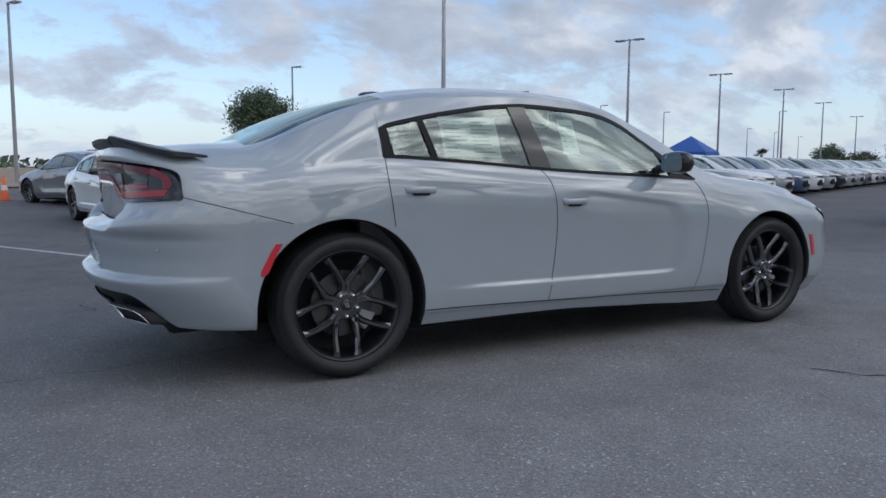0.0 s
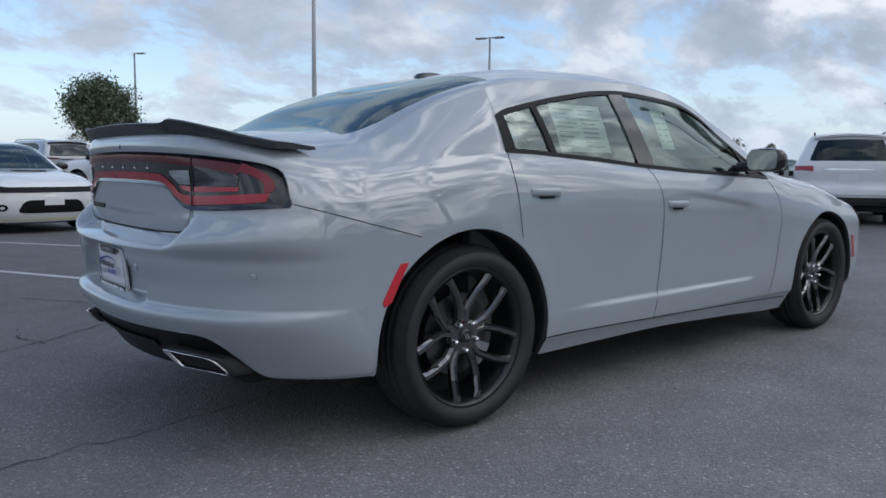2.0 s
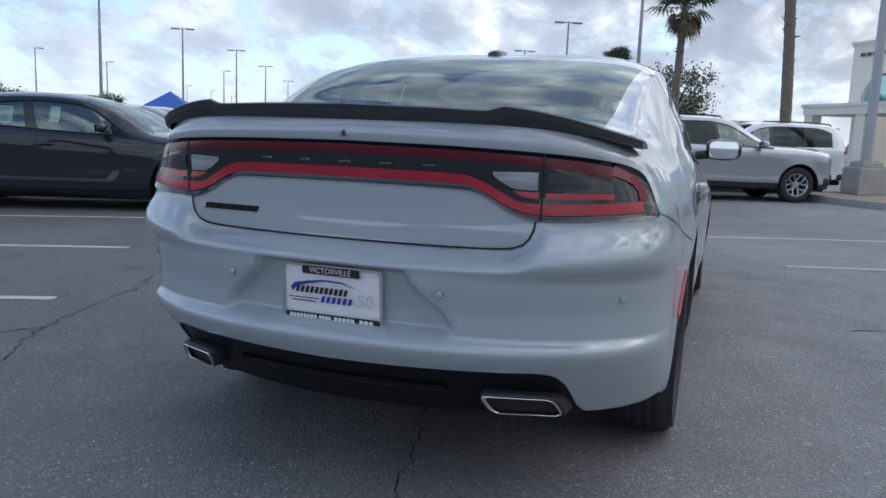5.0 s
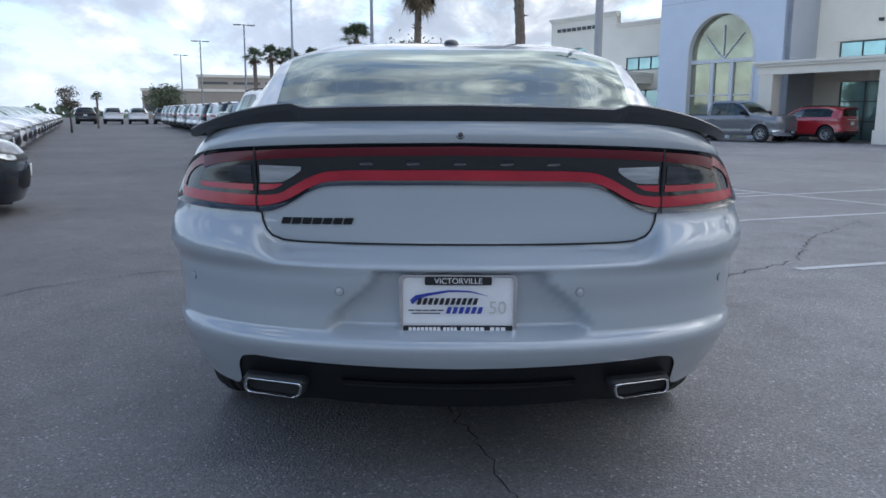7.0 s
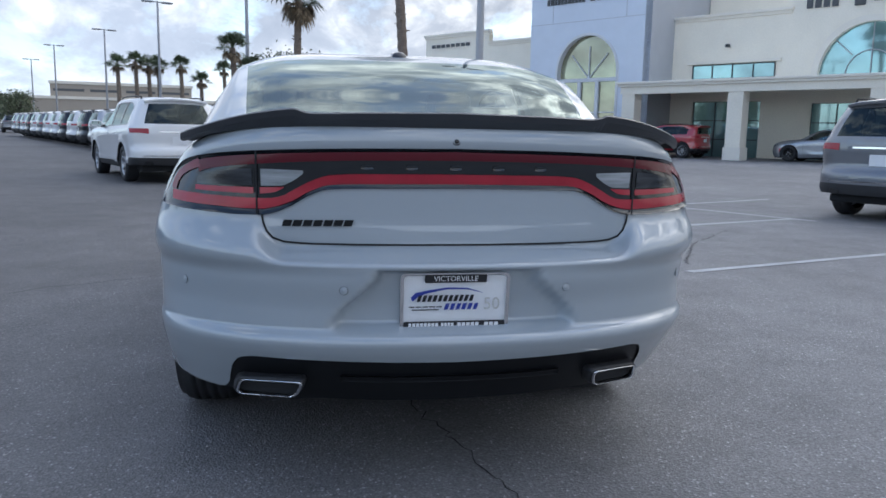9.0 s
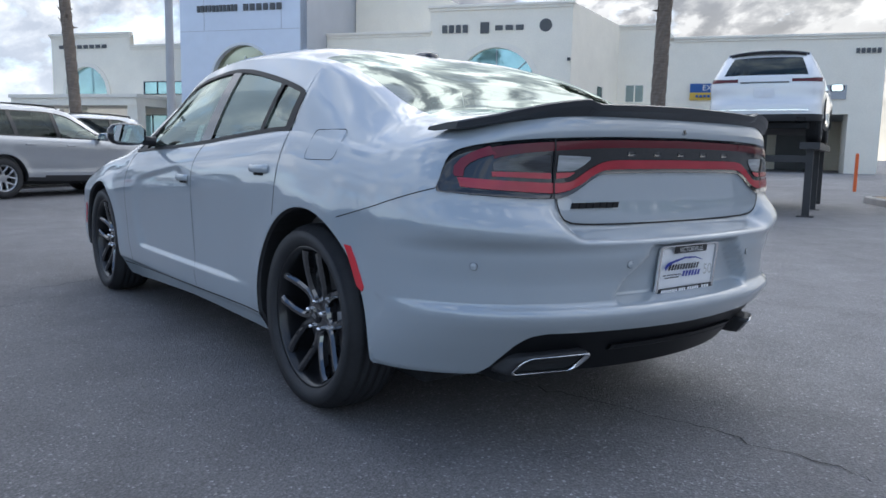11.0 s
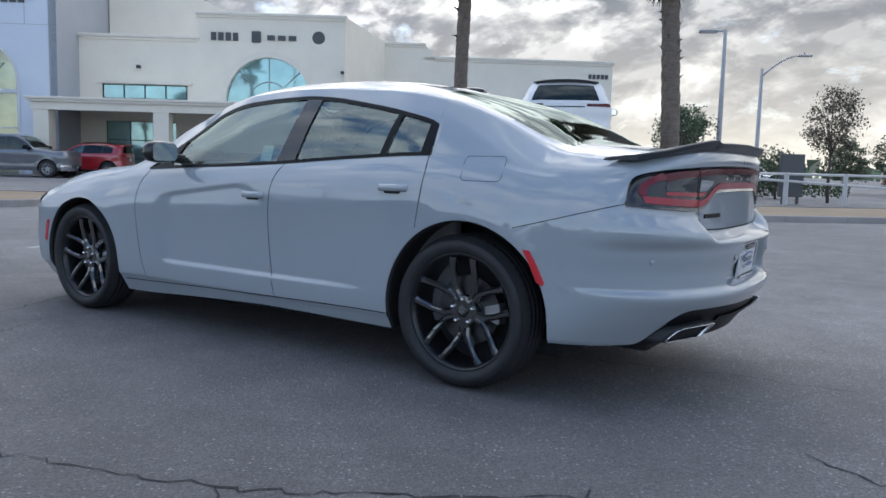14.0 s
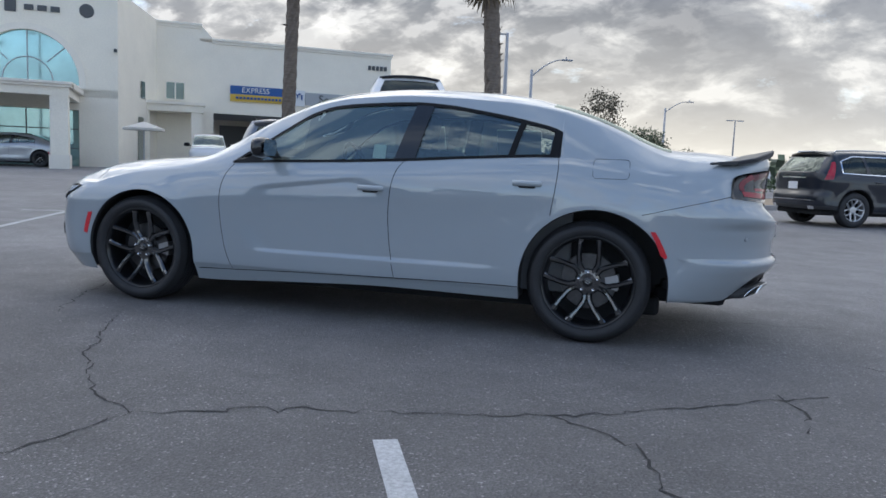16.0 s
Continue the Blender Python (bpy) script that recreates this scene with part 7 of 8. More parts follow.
    # raised letters on the band and the badge, as plain marks
    for k in range(5):
        y = 0.262 - 0.131 * k
        if full:
            sh.rear_strip("band_mark", y - 0.018, y + 0.018, lambda q: 1.008, lambda q: 1.022, 0.0075, lamp_black, lamp, 3, 1, thick=0.002)
    x_n = 7 if full else 1
    for k in range(x_n):
        w = 0.0295 if full else 0.206
        y1 = 0.505 - 0.0295 * k
        pts = [(y1 + 0.003, 0.8405), (y1 - w * 0.86 + 0.003, 0.8405), (y1 - w * 0.86 - 0.003, 0.8585), (y1 - 0.003, 0.8585)]
        fill_patch("badge_mark", pts, lambda p, q: sh.rear_point(p, q, 0.0055), black_satin, root, "", 0.006)
    # number-plate frame
    plate_x = float(sedan_rear(0.62, 0.0)) - 0.014
    pl = new("number_plate")
    pl.parent = root
    pl["label"] = "white dealer plate in a chrome frame"

    def pp(off):
        return lambda a, b: (plate_x - off + (0.622 - b) * 0.10, a, b)
    fill_patch("plate_face", rounded(0.004, 0.624, 0.312, 0.156, 0.01), pp(0.0), plate_white, pl, depth=0.006)
    ring_patch("plate_frame", rounded(0.004, 0.624, 0.330, 0.174, 0.016), pp(0.0085), 0.935, chrome, pl, "chrome frame")
    fill_patch("frame_band", rounded(0.004, 0.694, 0.186, 0.024, 0.004), pp(0.0095), plate_ink, pl)
    fill_patch("frame_band", rounded(0.004, 0.5525, 0.308, 0.022, 0.004), pp(0.0095), plate_ink, pl)

    def bars(cy, cz, w, h, n, m, gap=0.25):
        for k in range(n):
            ww = w / n
            yy = cy + w / 2 - ww * (k + 0.5)
            fill_patch("writing", rounded(yy, cz, ww * (1 - gap), h, 0.001, 1), pp(0.0115), m, pl)

    def strokes(cy, cz, w, h, n, m):
        """Slanted plain bars, one for each letter."""
        ww = w / n
        for k in range(n):
            yy = cy + w / 2 - ww * (k + 0.5)
            fill_patch("writing", [(yy + ww * 0.33 + 0.003, cz - h / 2), (yy - ww * 0.33 + 0.003, cz - h / 2), (yy - ww * 0.33 - 0.003, cz + h / 2), (yy + ww * 0.33 - 0.003, cz + h / 2)], pp(0.0115), m, pl)
    if full:
        for cy, w, n in ((0.098, 0.092, 8), (0.026, 0.040, 4), (-0.037, 0.068, 5), (-0.108, 0.046, 3)):
            bars(cy, 0.5535, w, 0.0105, n, plate_white, 0.22)
        strokes(0.034, 0.635, 0.172, 0.0195, 11, plate_ink)
        strokes(-0.014, 0.609, 0.105, 0.0195, 6, plate_blue)
        bars(0.094, 0.609, 0.102, 0.0035, 5, plate_ink, 0.15)
        bars(0.094, 0.600, 0.080, 0.0035, 1, plate_ink, 0.0)
    up = [(0.138, 0.638), (0.124, 0.652), (0.09, 0.659), (0.03, 0.668), (-0.03, 0.666), (-0.078, 0.651)]
    dn = [(0.132, 0.626), (0.116, 0.640), (0.09, 0.650), (0.03, 0.662), (-0.03, 0.661), (-0.078, 0.650)]
    piece("car_stroke", [pp(0.0095)(*p) for p in up + dn], [(k, k + 1, k + 7, k + 6) for k in range(5)], plate_blue, pl)
    for nm, txt, size, ty, tz, tm in (("anniversary_number", "50", 0.052, -0.106, 0.615, plate_pale), ("frame_lettering", "VICTORVILLE", 0.0225, 0.004, 0.694, plate_white)) if full else ():
        fc = bpy.data.curves.new(nm, "FONT")
        fc.body, fc.size, fc.align_x, fc.align_y = txt, size, "CENTER", "CENTER"
        tmp = bpy.data.objects.new("tmp", fc)
        me = bpy.data.meshes.new_from_object(tmp)
        bpy.data.objects.remove(tmp)
        me.materials.append(tm)
        num = new(nm, me)
        num.parent = pl
        num.matrix_basis = Matrix(((0, 0, -1, plate_x - 0.0125 + (0.622 - tz) * 0.10), (-1, 0, 0, ty), (0, 1, 0, tz), (0, 0, 0, 1)))
    # parking sensors, camera
    for y in (0.333, 0.80) if full else ():
        for s in (1, -1):
            z = 0.665
            o = sh.rear_point(s * y, z, 0.001)
            n = (sh.rear_point(s * y, z, 0.01) - o).normalized()
            v, f = lathe([(0.0, 0.0025), (0.0075, 0.0025), (0.0095, 0.001), (0.0115, 0.003), (0.0125, -0.002)], 14)
            m = n.to_track_quat("Z", "Y").to_matrix().to_4x4()
            m.translation = o
            sensor = piece("parking_sensor", [tuple(m @ Vector(p)) for p in v], f, paint_m, root, smooth=True)
            v, f = lathe([(0.0116, 0.0016), (0.0121, 0.0026), (0.0129, 0.0012)], 14)
            piece("sensor_ring", [tuple(m @ Vector(p)) for p in v], f, black_plastic, sensor, smooth=True)
    v, f = lathe([(0.0, 0.005), (0.007, 0.005), (0.0085, 0.002), (0.0125, 0.0045), (0.0145, -0.012)], 16)
    m = Vector((-1, 0, 0.12)).to_track_quat("Z", "Y").to_matrix().to_4x4()
    m.translation = (-1.0175, 0, 1.094)
    piece("lid_camera", [tuple(m @ Vector(p)) for p in v], f, black_gloss, root, "round black camera", smooth=True)
    # black lower apron and exhausts
    ap_top = curve_fn((0, 0.470), (0.62, 0.470), (0.67, 0.455), (0.705, 0.42), (0.73, 0.37), (0.75, 0.325), (0.78, 0.300))
    sh.rear_strip("rear_apron", -0.742, 0.742, curve_fn((0, 0.292), (0.42, 0.292), (0.50, 0.288), (0.64, 0.288), (0.70, 0.286), (0.78, 0.286)), ap_top, -0.008, black_satin, root, 60, 8, "black plastic lower apron")
    sh.rear_strip("apron_ridge", -0.34, 0.34, lambda y: 0.372, lambda y: 0.392, 0.004, black_satin, root, 30, 3, thick=0.03)
    part("underbody", bevelled_box(-0.42, 3.62, -0.655, 0.655, 0.150, 0.27, 0.03), dark_void, root)
    # added dark box under the tail, blocks light to deepen the shade below
    part("rear_underpan", bevelled_box(-0.80, -0.38, -0.60, 0.60, 0.235, 0.332, 0.03), dark_void, root)
    part("rear_silencer", bevelled_box(-0.62, -0.42, -0.60, 0.60, 0.30, 0.38, 0.03), black_plastic, root)
    for s in (1, -1):
        ex = new("exhaust_tip")
        ex.parent = root
        outl = [(p + 0.35 * (0.347 - q), q - 0.08 * (p - 0.553)) for p, q in rounded(0.553, 0.344, 0.190, 0.066, 0.021, 5)]

        def ep(off, k=1.0):
            def at(a, b):
                a2, b2 = 0.553 + (a - 0.553) * k, 0.340 + (b - 0.340) * k
                return Vector((float(sh.rear_x(a, 0.36)) - 0.047 + (0.348 - b) * 0.75 + off, s * a2, b2))
            return at
        V, F = [], []
        rings = [ep(0.014, 1.0), ep(0.0, 1.02), ep(-0.005, 1.0), ep(-0.003, 0.93), ep(0.012, 0.90)]
        for r in rings:
            V += [r(a, b) for a, b in outl]
        m = len(outl)
        for i in range(len(rings) - 1):
            for k in range(m):
                a, b = i * m + k, i * m + (k + 1) % m
                F.append((a, b, b + m, a + m) if s > 0 else (a, a + m, b + m, b))
        piece("trim_ring", V, F, chrome, ex, "chrome exhaust trim", smooth=True)
        V, F = [], []
        for r in (ep(0.006, 0.985), ep(0.004, 1.05), ep(0.030, 1.12), ep(0.085, 1.16)):
            V += [r(a, b) for a, b in outl]
        for i in range(3):
            for k in range(m):
                a, b = i * m + k, i * m + (k + 1) % m
                F.append((a, a + m, b + m, b) if s > 0 else (a, b, b + m, a + m))
        piece("exhaust_shroud", V, F, black_plastic, ex, "black moulded surround", smooth=True)
        # flat dark cap just inside the tip, painted shade for the unlit pipe
        fill_patch("exhaust_hole", [(a, b) for a, b in outl], ep(0.018, 0.915), dark_void, ex)
    # side reflectors
    for s in (1, -1):
        for pts in ([(-0.338, 0.686), (-0.368, 0.684), (-0.392, 0.645), (-0.418, 0.594), (-0.440, 0.549), (-0.434, 0.533), (-0.405, 0.549), (-0.372, 0.622)],
                    [(3.405, 0.597), (3.440, 0.594), (3.462, 0.53), (3.478, 0.455), (3.450, 0.445), (3.436, 0.50)]):
            fill_patch("side_marker", pts if s > 0 else pts[::-1], lambda a, b: (a, s * (float(sh.width(a, b)) + 0.005), b), red_reflector, root, "red side marker", 0.008, (0, -s, 0))
    # glazing of the sides
    zlo = SEDAN["z_end"]
    zt = SEDAN["zt"]
    lo1 = lambda x: zlo(x) + 0.015
    hi1 = lambda x: np.maximum(zt(x) - 0.018, zlo(x) + 0.017)
    for s in (1, -1):
        d_r, d_f = (doors[0], doors[2]) if s > 0 else (doors[1], doors[3])
        kw = dict(sides=(s,))
        sh.side_patch("belt_trim", (0.205, 0.205), (2.345, 2.345), lambda x: zlo(x) - 0.002, lo1, 0.004, black_satin, root, 40, 2, **kw)
        sh.side_patch("window_trim", (0.2, 0.2), (2.30, 2.30), hi1, lambda x: np.maximum(zt(x) + 0.002, zlo(x) + 0.01), 0.003, black_satin, root, 50, 2, **kw)
        if full:
            sh.side_patch("corner_trim", (0.203, 0.2), (0.262, 0.245), lo1, hi1, 0.003, black_satin, root, 4, 6, **kw)
        sh.side_patch("b_pillar", (1.095, 1.020), (1.232, 1.135), lo1, hi1, 0.003, black_gloss, root, 5, 8, **kw)
        if full:
            sh.side_patch("quarter_bar", (0.474, 0.424), (0.512, 0.458), lo1, hi1, 0.003, black_satin, root, 2, 6, **kw)
        if full:
            sh.side_patch("mirror_patch", (2.155, 2.10), (2.33, 2.14), lo1, hi1, 0.004, black_satin, root, 4, 4, **kw)
        g = sh.side_patch("window_pane", (1.225, 1.13), (2.17, 2.10), lo1, hi1, -0.005, side_glass, d_f, 18, 8, **kw)
        g += sh.side_patch("window_pane", (0.505, 0.452), (1.10, 1.025), lo1, hi1, -0.005, rear_side_glass, d_r, 14, 8, **kw)
        g += sh.side_patch("window_pane", (0.255, 0.240), (0.480, 0.430), lo1, hi1, -0.005, rear_side_glass, d_r, 8, 6, **kw)
        for o in g:
            o.visible_shadow = False
        # handles
        for dob, hx, hz in ((d_r, 0.380, 0.928), (d_f, 1.365, 0.855)):
            V, F = [], []
            n, mseg = 10, 14
            for i in range(mseg + 1):
                u = i / mseg
                x = hx - 0.088 + 0.176 * u
                bow = 0.030 * (math.sin(math.pi * min(1, max(0, u))) ** 0.45)
                yy = float(sh.width(x, hz)) + bow - 0.006
                for k in range(n):
                    a = 2 * math.pi * k / n
                    V.append((x, s * (yy + 0.009 * math.cos(a)), hz + (0.017) * math.sin(a)))
            for i in range(mseg):
                for k in range(n):
                    a, b = i * n + k, i * n + (k + 1) % n
                    f = (a, a + n, b + n, b)
                    F.append(f if s > 0 else f[::-1])
            piece("door_handle", V, F, paint_m, dob, smooth=True)
            if full:
                # dark patch flat on the door skin: painted shade under the handle
                fill_patch("handle_recess", rounded(hx, hz - 0.012, 0.105, 0.034, 0.015), lambda a, b: (a, s * (float(sh.width(a, b)) + 0.0014), b), dark_void, dob)
    mirror_pod(root, paint_m, 2.035, 0.915, 1.080, 0.88, black_gloss, full)
    # aerial fin on the roof
    V, F = [], []
    secs = [(0.60, 0.003), (0.565, 0.014), (0.52, 0.021), (0.47, 0.023), (0.44, 0.020), (0.43, 0.0)]
    for x, h in secs:
        z = float(SEDAN["zr"](x)) - 0.004
        for k in range(7):
            a = math.pi * k / 6
            V.append((x, 0.035 * math.cos(a) * (0.5 + 0.5 * min(1, h / 0.02)), z + (h + 0.004) * math.sin(a) ** 0.7))
    for i in range(len(secs) - 1):
        for k in range(6):
            a = i * 7 + k
            F.append((a, a + 1, a + 8, a + 7))
    piece("roof_aerial", V, F, black_gloss, root, smooth=True)
    # boot-lid spoiler
    lip_top = curve_fn((0, 1.177), (0.28, 1.172), (0.42, 1.168), (0.445, 1.172), (0.468, 1.180), (0.507, 1.177), (0.583, 1.166), (0.675, 1.146), (0.737, 1.128), (0.79, 1.113), (0.815, 1.104))
    V, F = [], []
    ys = np.r_[np.linspace(-0.815, -0.36, 36), np.linspace(-0.33, 0.33, 15), np.linspace(0.36, 0.815, 36)]
    for y in ys:
        a = abs(y)
        dk = float(SEDAN["zr"](-0.95)) - (float(SEDAN["zr"](-0.95)) - 1.085) * (min(a, 0.8) / 0.8) ** SEDAN["crown"]
        xr_ = -1.040 + 0.20 * (a / 0.80) ** 4.0 + 0.04 * max(0.0, (a - 0.72) / 0.1) ** 2
        zt_ = max(float(lip_top(a)), dk + 0.006)
        front = xr_ + 0.135 + 0.05 * smooth01((a - 0.4) / 0.1) - 0.03 * smooth01((a - 0.55) / 0.2)
        zf = float(SEDAN["zr"](front)) - (float(SEDAN["zr"](front)) - float(SEDAN["ze"](max(front, -0.98)))) * (min(a, 0.8) / 0.8) ** SEDAN["crown"]
        V += [(front, y, zf - 0.004), (front - 0.01, y, zf + 0.006), (xr_ + 0.055, y, zf + (zt_ - zf) * 0.66 + 0.004), (xr_ + 0.008, y, zt_), (xr_, y, zt_ - 0.004), (xr_ + 0.006, y, zt_ - 0.022), (xr_ + 0.028, y, dk - 0.006)]
    for i in range(len(ys) - 1):
        for k in range(6):
            a = i * 7 + k
            F.append((a, a + 7, a + 8, a + 1))
    F.append(tuple(range(7)))
    e = (len(ys) - 1) * 7
    F.append(tuple(range(e, e + 7))[::-1])
    piece("spoiler", V, F, spoiler_m or spoiler_black, root, "black spoiler on the boot lid", smooth=False)
    # nose: headlamps, grille, intake
    n_u = 14 if full else 8
    sh.front_strip("headlamp", 0.42, 0.90, curve_fn((0.42, 0.675), (0.6, 0.665), (0.76, 0.668), (0.86, 0.700), (0.90, 0.735)), curve_fn((0.42, 0.735), (0.6, 0.748), (0.76, 0.772), (0.86, 0.785), (0.90, 0.775)), 0.008, black_satin, root, n_u, 4, "dark headlamp", True)
    sh.front_strip("headlamp_lens", 0.60, 0.896, curve_fn((0.6, 0.685), (0.74, 0.683), (0.896, 0.735)), curve_fn((0.6, 0.725), (0.76, 0.757), (0.896, 0.770)), 0.012, head_lens, root, 8, 2, "clear headlamp lens", True)
    if full:
        sh.front_strip("fog_lamp", 0.66, 0.84, curve_fn((0.66, 0.385), (0.84, 0.42)), curve_fn((0.66, 0.47), (0.84, 0.50)), 0.006, black_gloss, root, 6, 3, "", True)
    sh.front_strip("upper_grille", -0.44, 0.44, lambda y: 0.655, lambda y: 0.738, 0.007, black_satin, root, n_u, 3, "black grille")
    sh.front_strip("lower_intake", -0.62, 0.62, curve_fn((0, 0.33), (0.5, 0.33), (0.62, 0.38)), curve_fn((0, 0.57), (0.45, 0.56), (0.62, 0.47)), 0.007, black_satin, root, n_u, 4, "black lower intake")
    part("front_splitter", bevelled_box(3.45, 3.78, -0.62, 0.62, 0.165, 0.20, 0.01), black_plastic, root)
    part("front_plate", bevelled_box(3.972, 3.985, -0.155, 0.155, 0.46, 0.60, 0.004), plate_white, root, "white plate insert")
    cabin(root, 1.33, 0.42, 0.36, 0.27, 0.985, 0.70, 2.45, full)
    if wheel:
        wheels_for(root, wheel, (0.0, 3.052), 0.81, 0.362)
    return root, sh


hero_wheel = make_wheel("wheel_pattern", 0.364, 0.272, 0.245, wheel_black, 5, True, 120, True, 0.40)
hero, hero_shell = sedan("grey_sedan", paint_grey, "glossy battleship-grey four-door sedan with black wheels and black spoiler", 0.022, True, hero_wheel)


def paper_sheet(parent, cx, cz, w, h, s, lines, sh, name="window_sticker"):
    def at(off):
        return lambda a, b: (a, s * (float(sh.side_y(a, b)) - off), b)
    o = fill_patch(name, [(cx - w / 2, cz - h / 2), (cx + w / 2, cz - h / 2), (cx + w / 2, cz), (cx + w / 2, cz + h / 2), (cx - w / 2, cz + h / 2), (cx - w / 2, cz)], at(0.012), paper_white, parent, "white paper price sheet behind the glass")
    random.seed(int(cx * 100))
    for k in range(lines):
        z = cz + h / 2 - h * (k + 1.2) / (lines + 1.5)
        for a0, a1 in ((-0.45, -0.05), (0.02, 0.45)):
            ww = (a1 - a0) * random.uniform(0.5, 1.0)
            x0 = cx + a0 * w
            fill_patch("print_line", [(x0, z - h * 0.012), (x0 + ww * w, z - h * 0.012), (x0 + ww * w, z + h * 0.012), (x0, z + h * 0.012)], at(0.0105), print_grey, o)


paper_sheet(hero, 0.74, 1.205, 0.36, 0.215, -1, 9, hero_shell)
paper_sheet(hero, 1.42, 1.225, 0.12, 0.20, -1, 5, hero_shell, "window_slip")
paper_sheet(hero, 1.34, 1.085, 0.085, 0.085, 1, 3, hero_shell, "window_slip")
# ---------------------------------------------------------------- the other vehicles


def recolour(ob, old, fresh, skip=()):
    """Gives a copy its own paint: its parts still share their meshes."""
    for o in ob.children_recursive:
        for s in o.material_slots:
            if s.material == old:
                s.link = "OBJECT"
                s.material = fresh
    return ob


def suv_spec(k=1.0, back=-1.0, roof=1.70, wb=2.915, belt=1.13, slope=0.30, nose=0.0):
    return dict(
        a_r=0.42, xr0=back, a_f=0.48, xf0=wb + 0.93, n=3.0, nf=2.6, flare=0.014, bulge=0.02, bulge_r=0.02,
        prof=curve_fn((0.2, 0.86), (0.30, 0.90), (0.40, 0.935), (0.46, 0.945), (0.52, 0.935), (0.62, 0.938), (0.76, 0.952), (0.85, 0.955), (0.94, 0.945), (0.99, 0.925), (1.035, 0.895), (1.1, 0.87)),
        arches=((0.0, 0.375, 0.44), (wb, 0.375, 0.44)),
        z_end=curve_fn((back, belt + 0.06), (0.2, belt + 0.03), (1.6, belt), (2.3, belt - 0.02), (2.7, belt - 0.04), (3.3, belt - 0.06), (3.5, belt - 0.09)),
        ze=curve_fn((back, roof - 0.08), (back + 0.5, roof - 0.03), (0.3, roof), (1.1, roof - 0.005), (1.45, roof - 0.05), (1.75, roof - 0.20), (2.05, roof - 0.38), (2.32, belt + 0.04), (2.45, belt + 0.015), (3.0, belt - 0.01), (3.4, belt - 0.04)),
        zr=curve_fn((back, roof - 0.03), (back + 0.5, roof + 0.03), (0.3, roof + 0.06), (1.1, roof + 0.055), (1.45, roof + 0.01), (1.75, roof - 0.14), (2.05, roof - 0.33), (2.32, belt + 0.09), (2.45, belt + 0.06), (3.0, belt + 0.045), (3.4, belt + 0.01)),
        yr=curve_fn((back, 0.66), (0.3, 0.67), (1.4, 0.67), (2.0, 0.72), (2.4, 0.78), (3.4, 0.74)),
        zbot=curve_fn((-0.6, 0.36), (0.4, 0.31), (2.5, 0.29), (3.4, 0.30)), zbot_r=curve_fn((0, 0.36), (0.93, 0.37)), zbot_f=curve_fn((0, 0.28), (0.93, 0.30)),
        zend_r=curve_fn((0, belt + 0.06), (0.93, belt + 0.06)), zend_f=curve_fn((0, belt - 0.10), (0.93, belt - 0.10)),
        ztop_r=curve_fn((0, roof - 0.02), (0.5, roof - 0.04), (0.66, roof - 0.08)), ztop_f=curve_fn((0, belt - 0.03), (0.74, belt - 0.055)),
        xr=lambda z, y: SUV_REAR(z) + (back + 1.0), xr_top=back + slope, xf_top=wb + 0.80,
        xf=curve_fn((0.2, wb + 0.86), (0.35, wb + 0.91), (0.6, wb + 0.93), (0.85, wb + 0.925), (1.0, wb + 0.90), (1.05, wb + 0.87)),
        keep=(back + 0.42 + 0.12, 0.28, 1.02, 1.15, 1.5, 2.02, 2.34), dlo=(back + 0.42 + 0.12, 2.34),
        zt=curve_fn((back + 0.54, roof - 0.20), (back + 0.75, roof - 0.115), (0.0, roof - 0.075), (0.9, roof - 0.075), (1.35, roof - 0.13), (1.7, roof - 0.29), (2.0, roof - 0.46), (2.34, belt - 0.01)),
        shut=((0.28, curve_fn((0.3, 0.46), (0.75, 0.38), (0.9, 0.28), (1.3, 0.28))), (1.15, curve_fn((0.3, 1.2), (0.8, 1.2), (1.3, 1.15))), (2.02, curve_fn((0.3, 2.2), (0.8, 2.2), (1.2, 2.12)))))


SUV_REAR = curve_fn((0.3, -0.93), (0.42, -0.985), (0.55, -1.005), (0.66, -1.0), (0.72, -0.965), (0.80, -0.95), (1.0, -0.955), (1.1, -0.95), (1.25, -0.93))


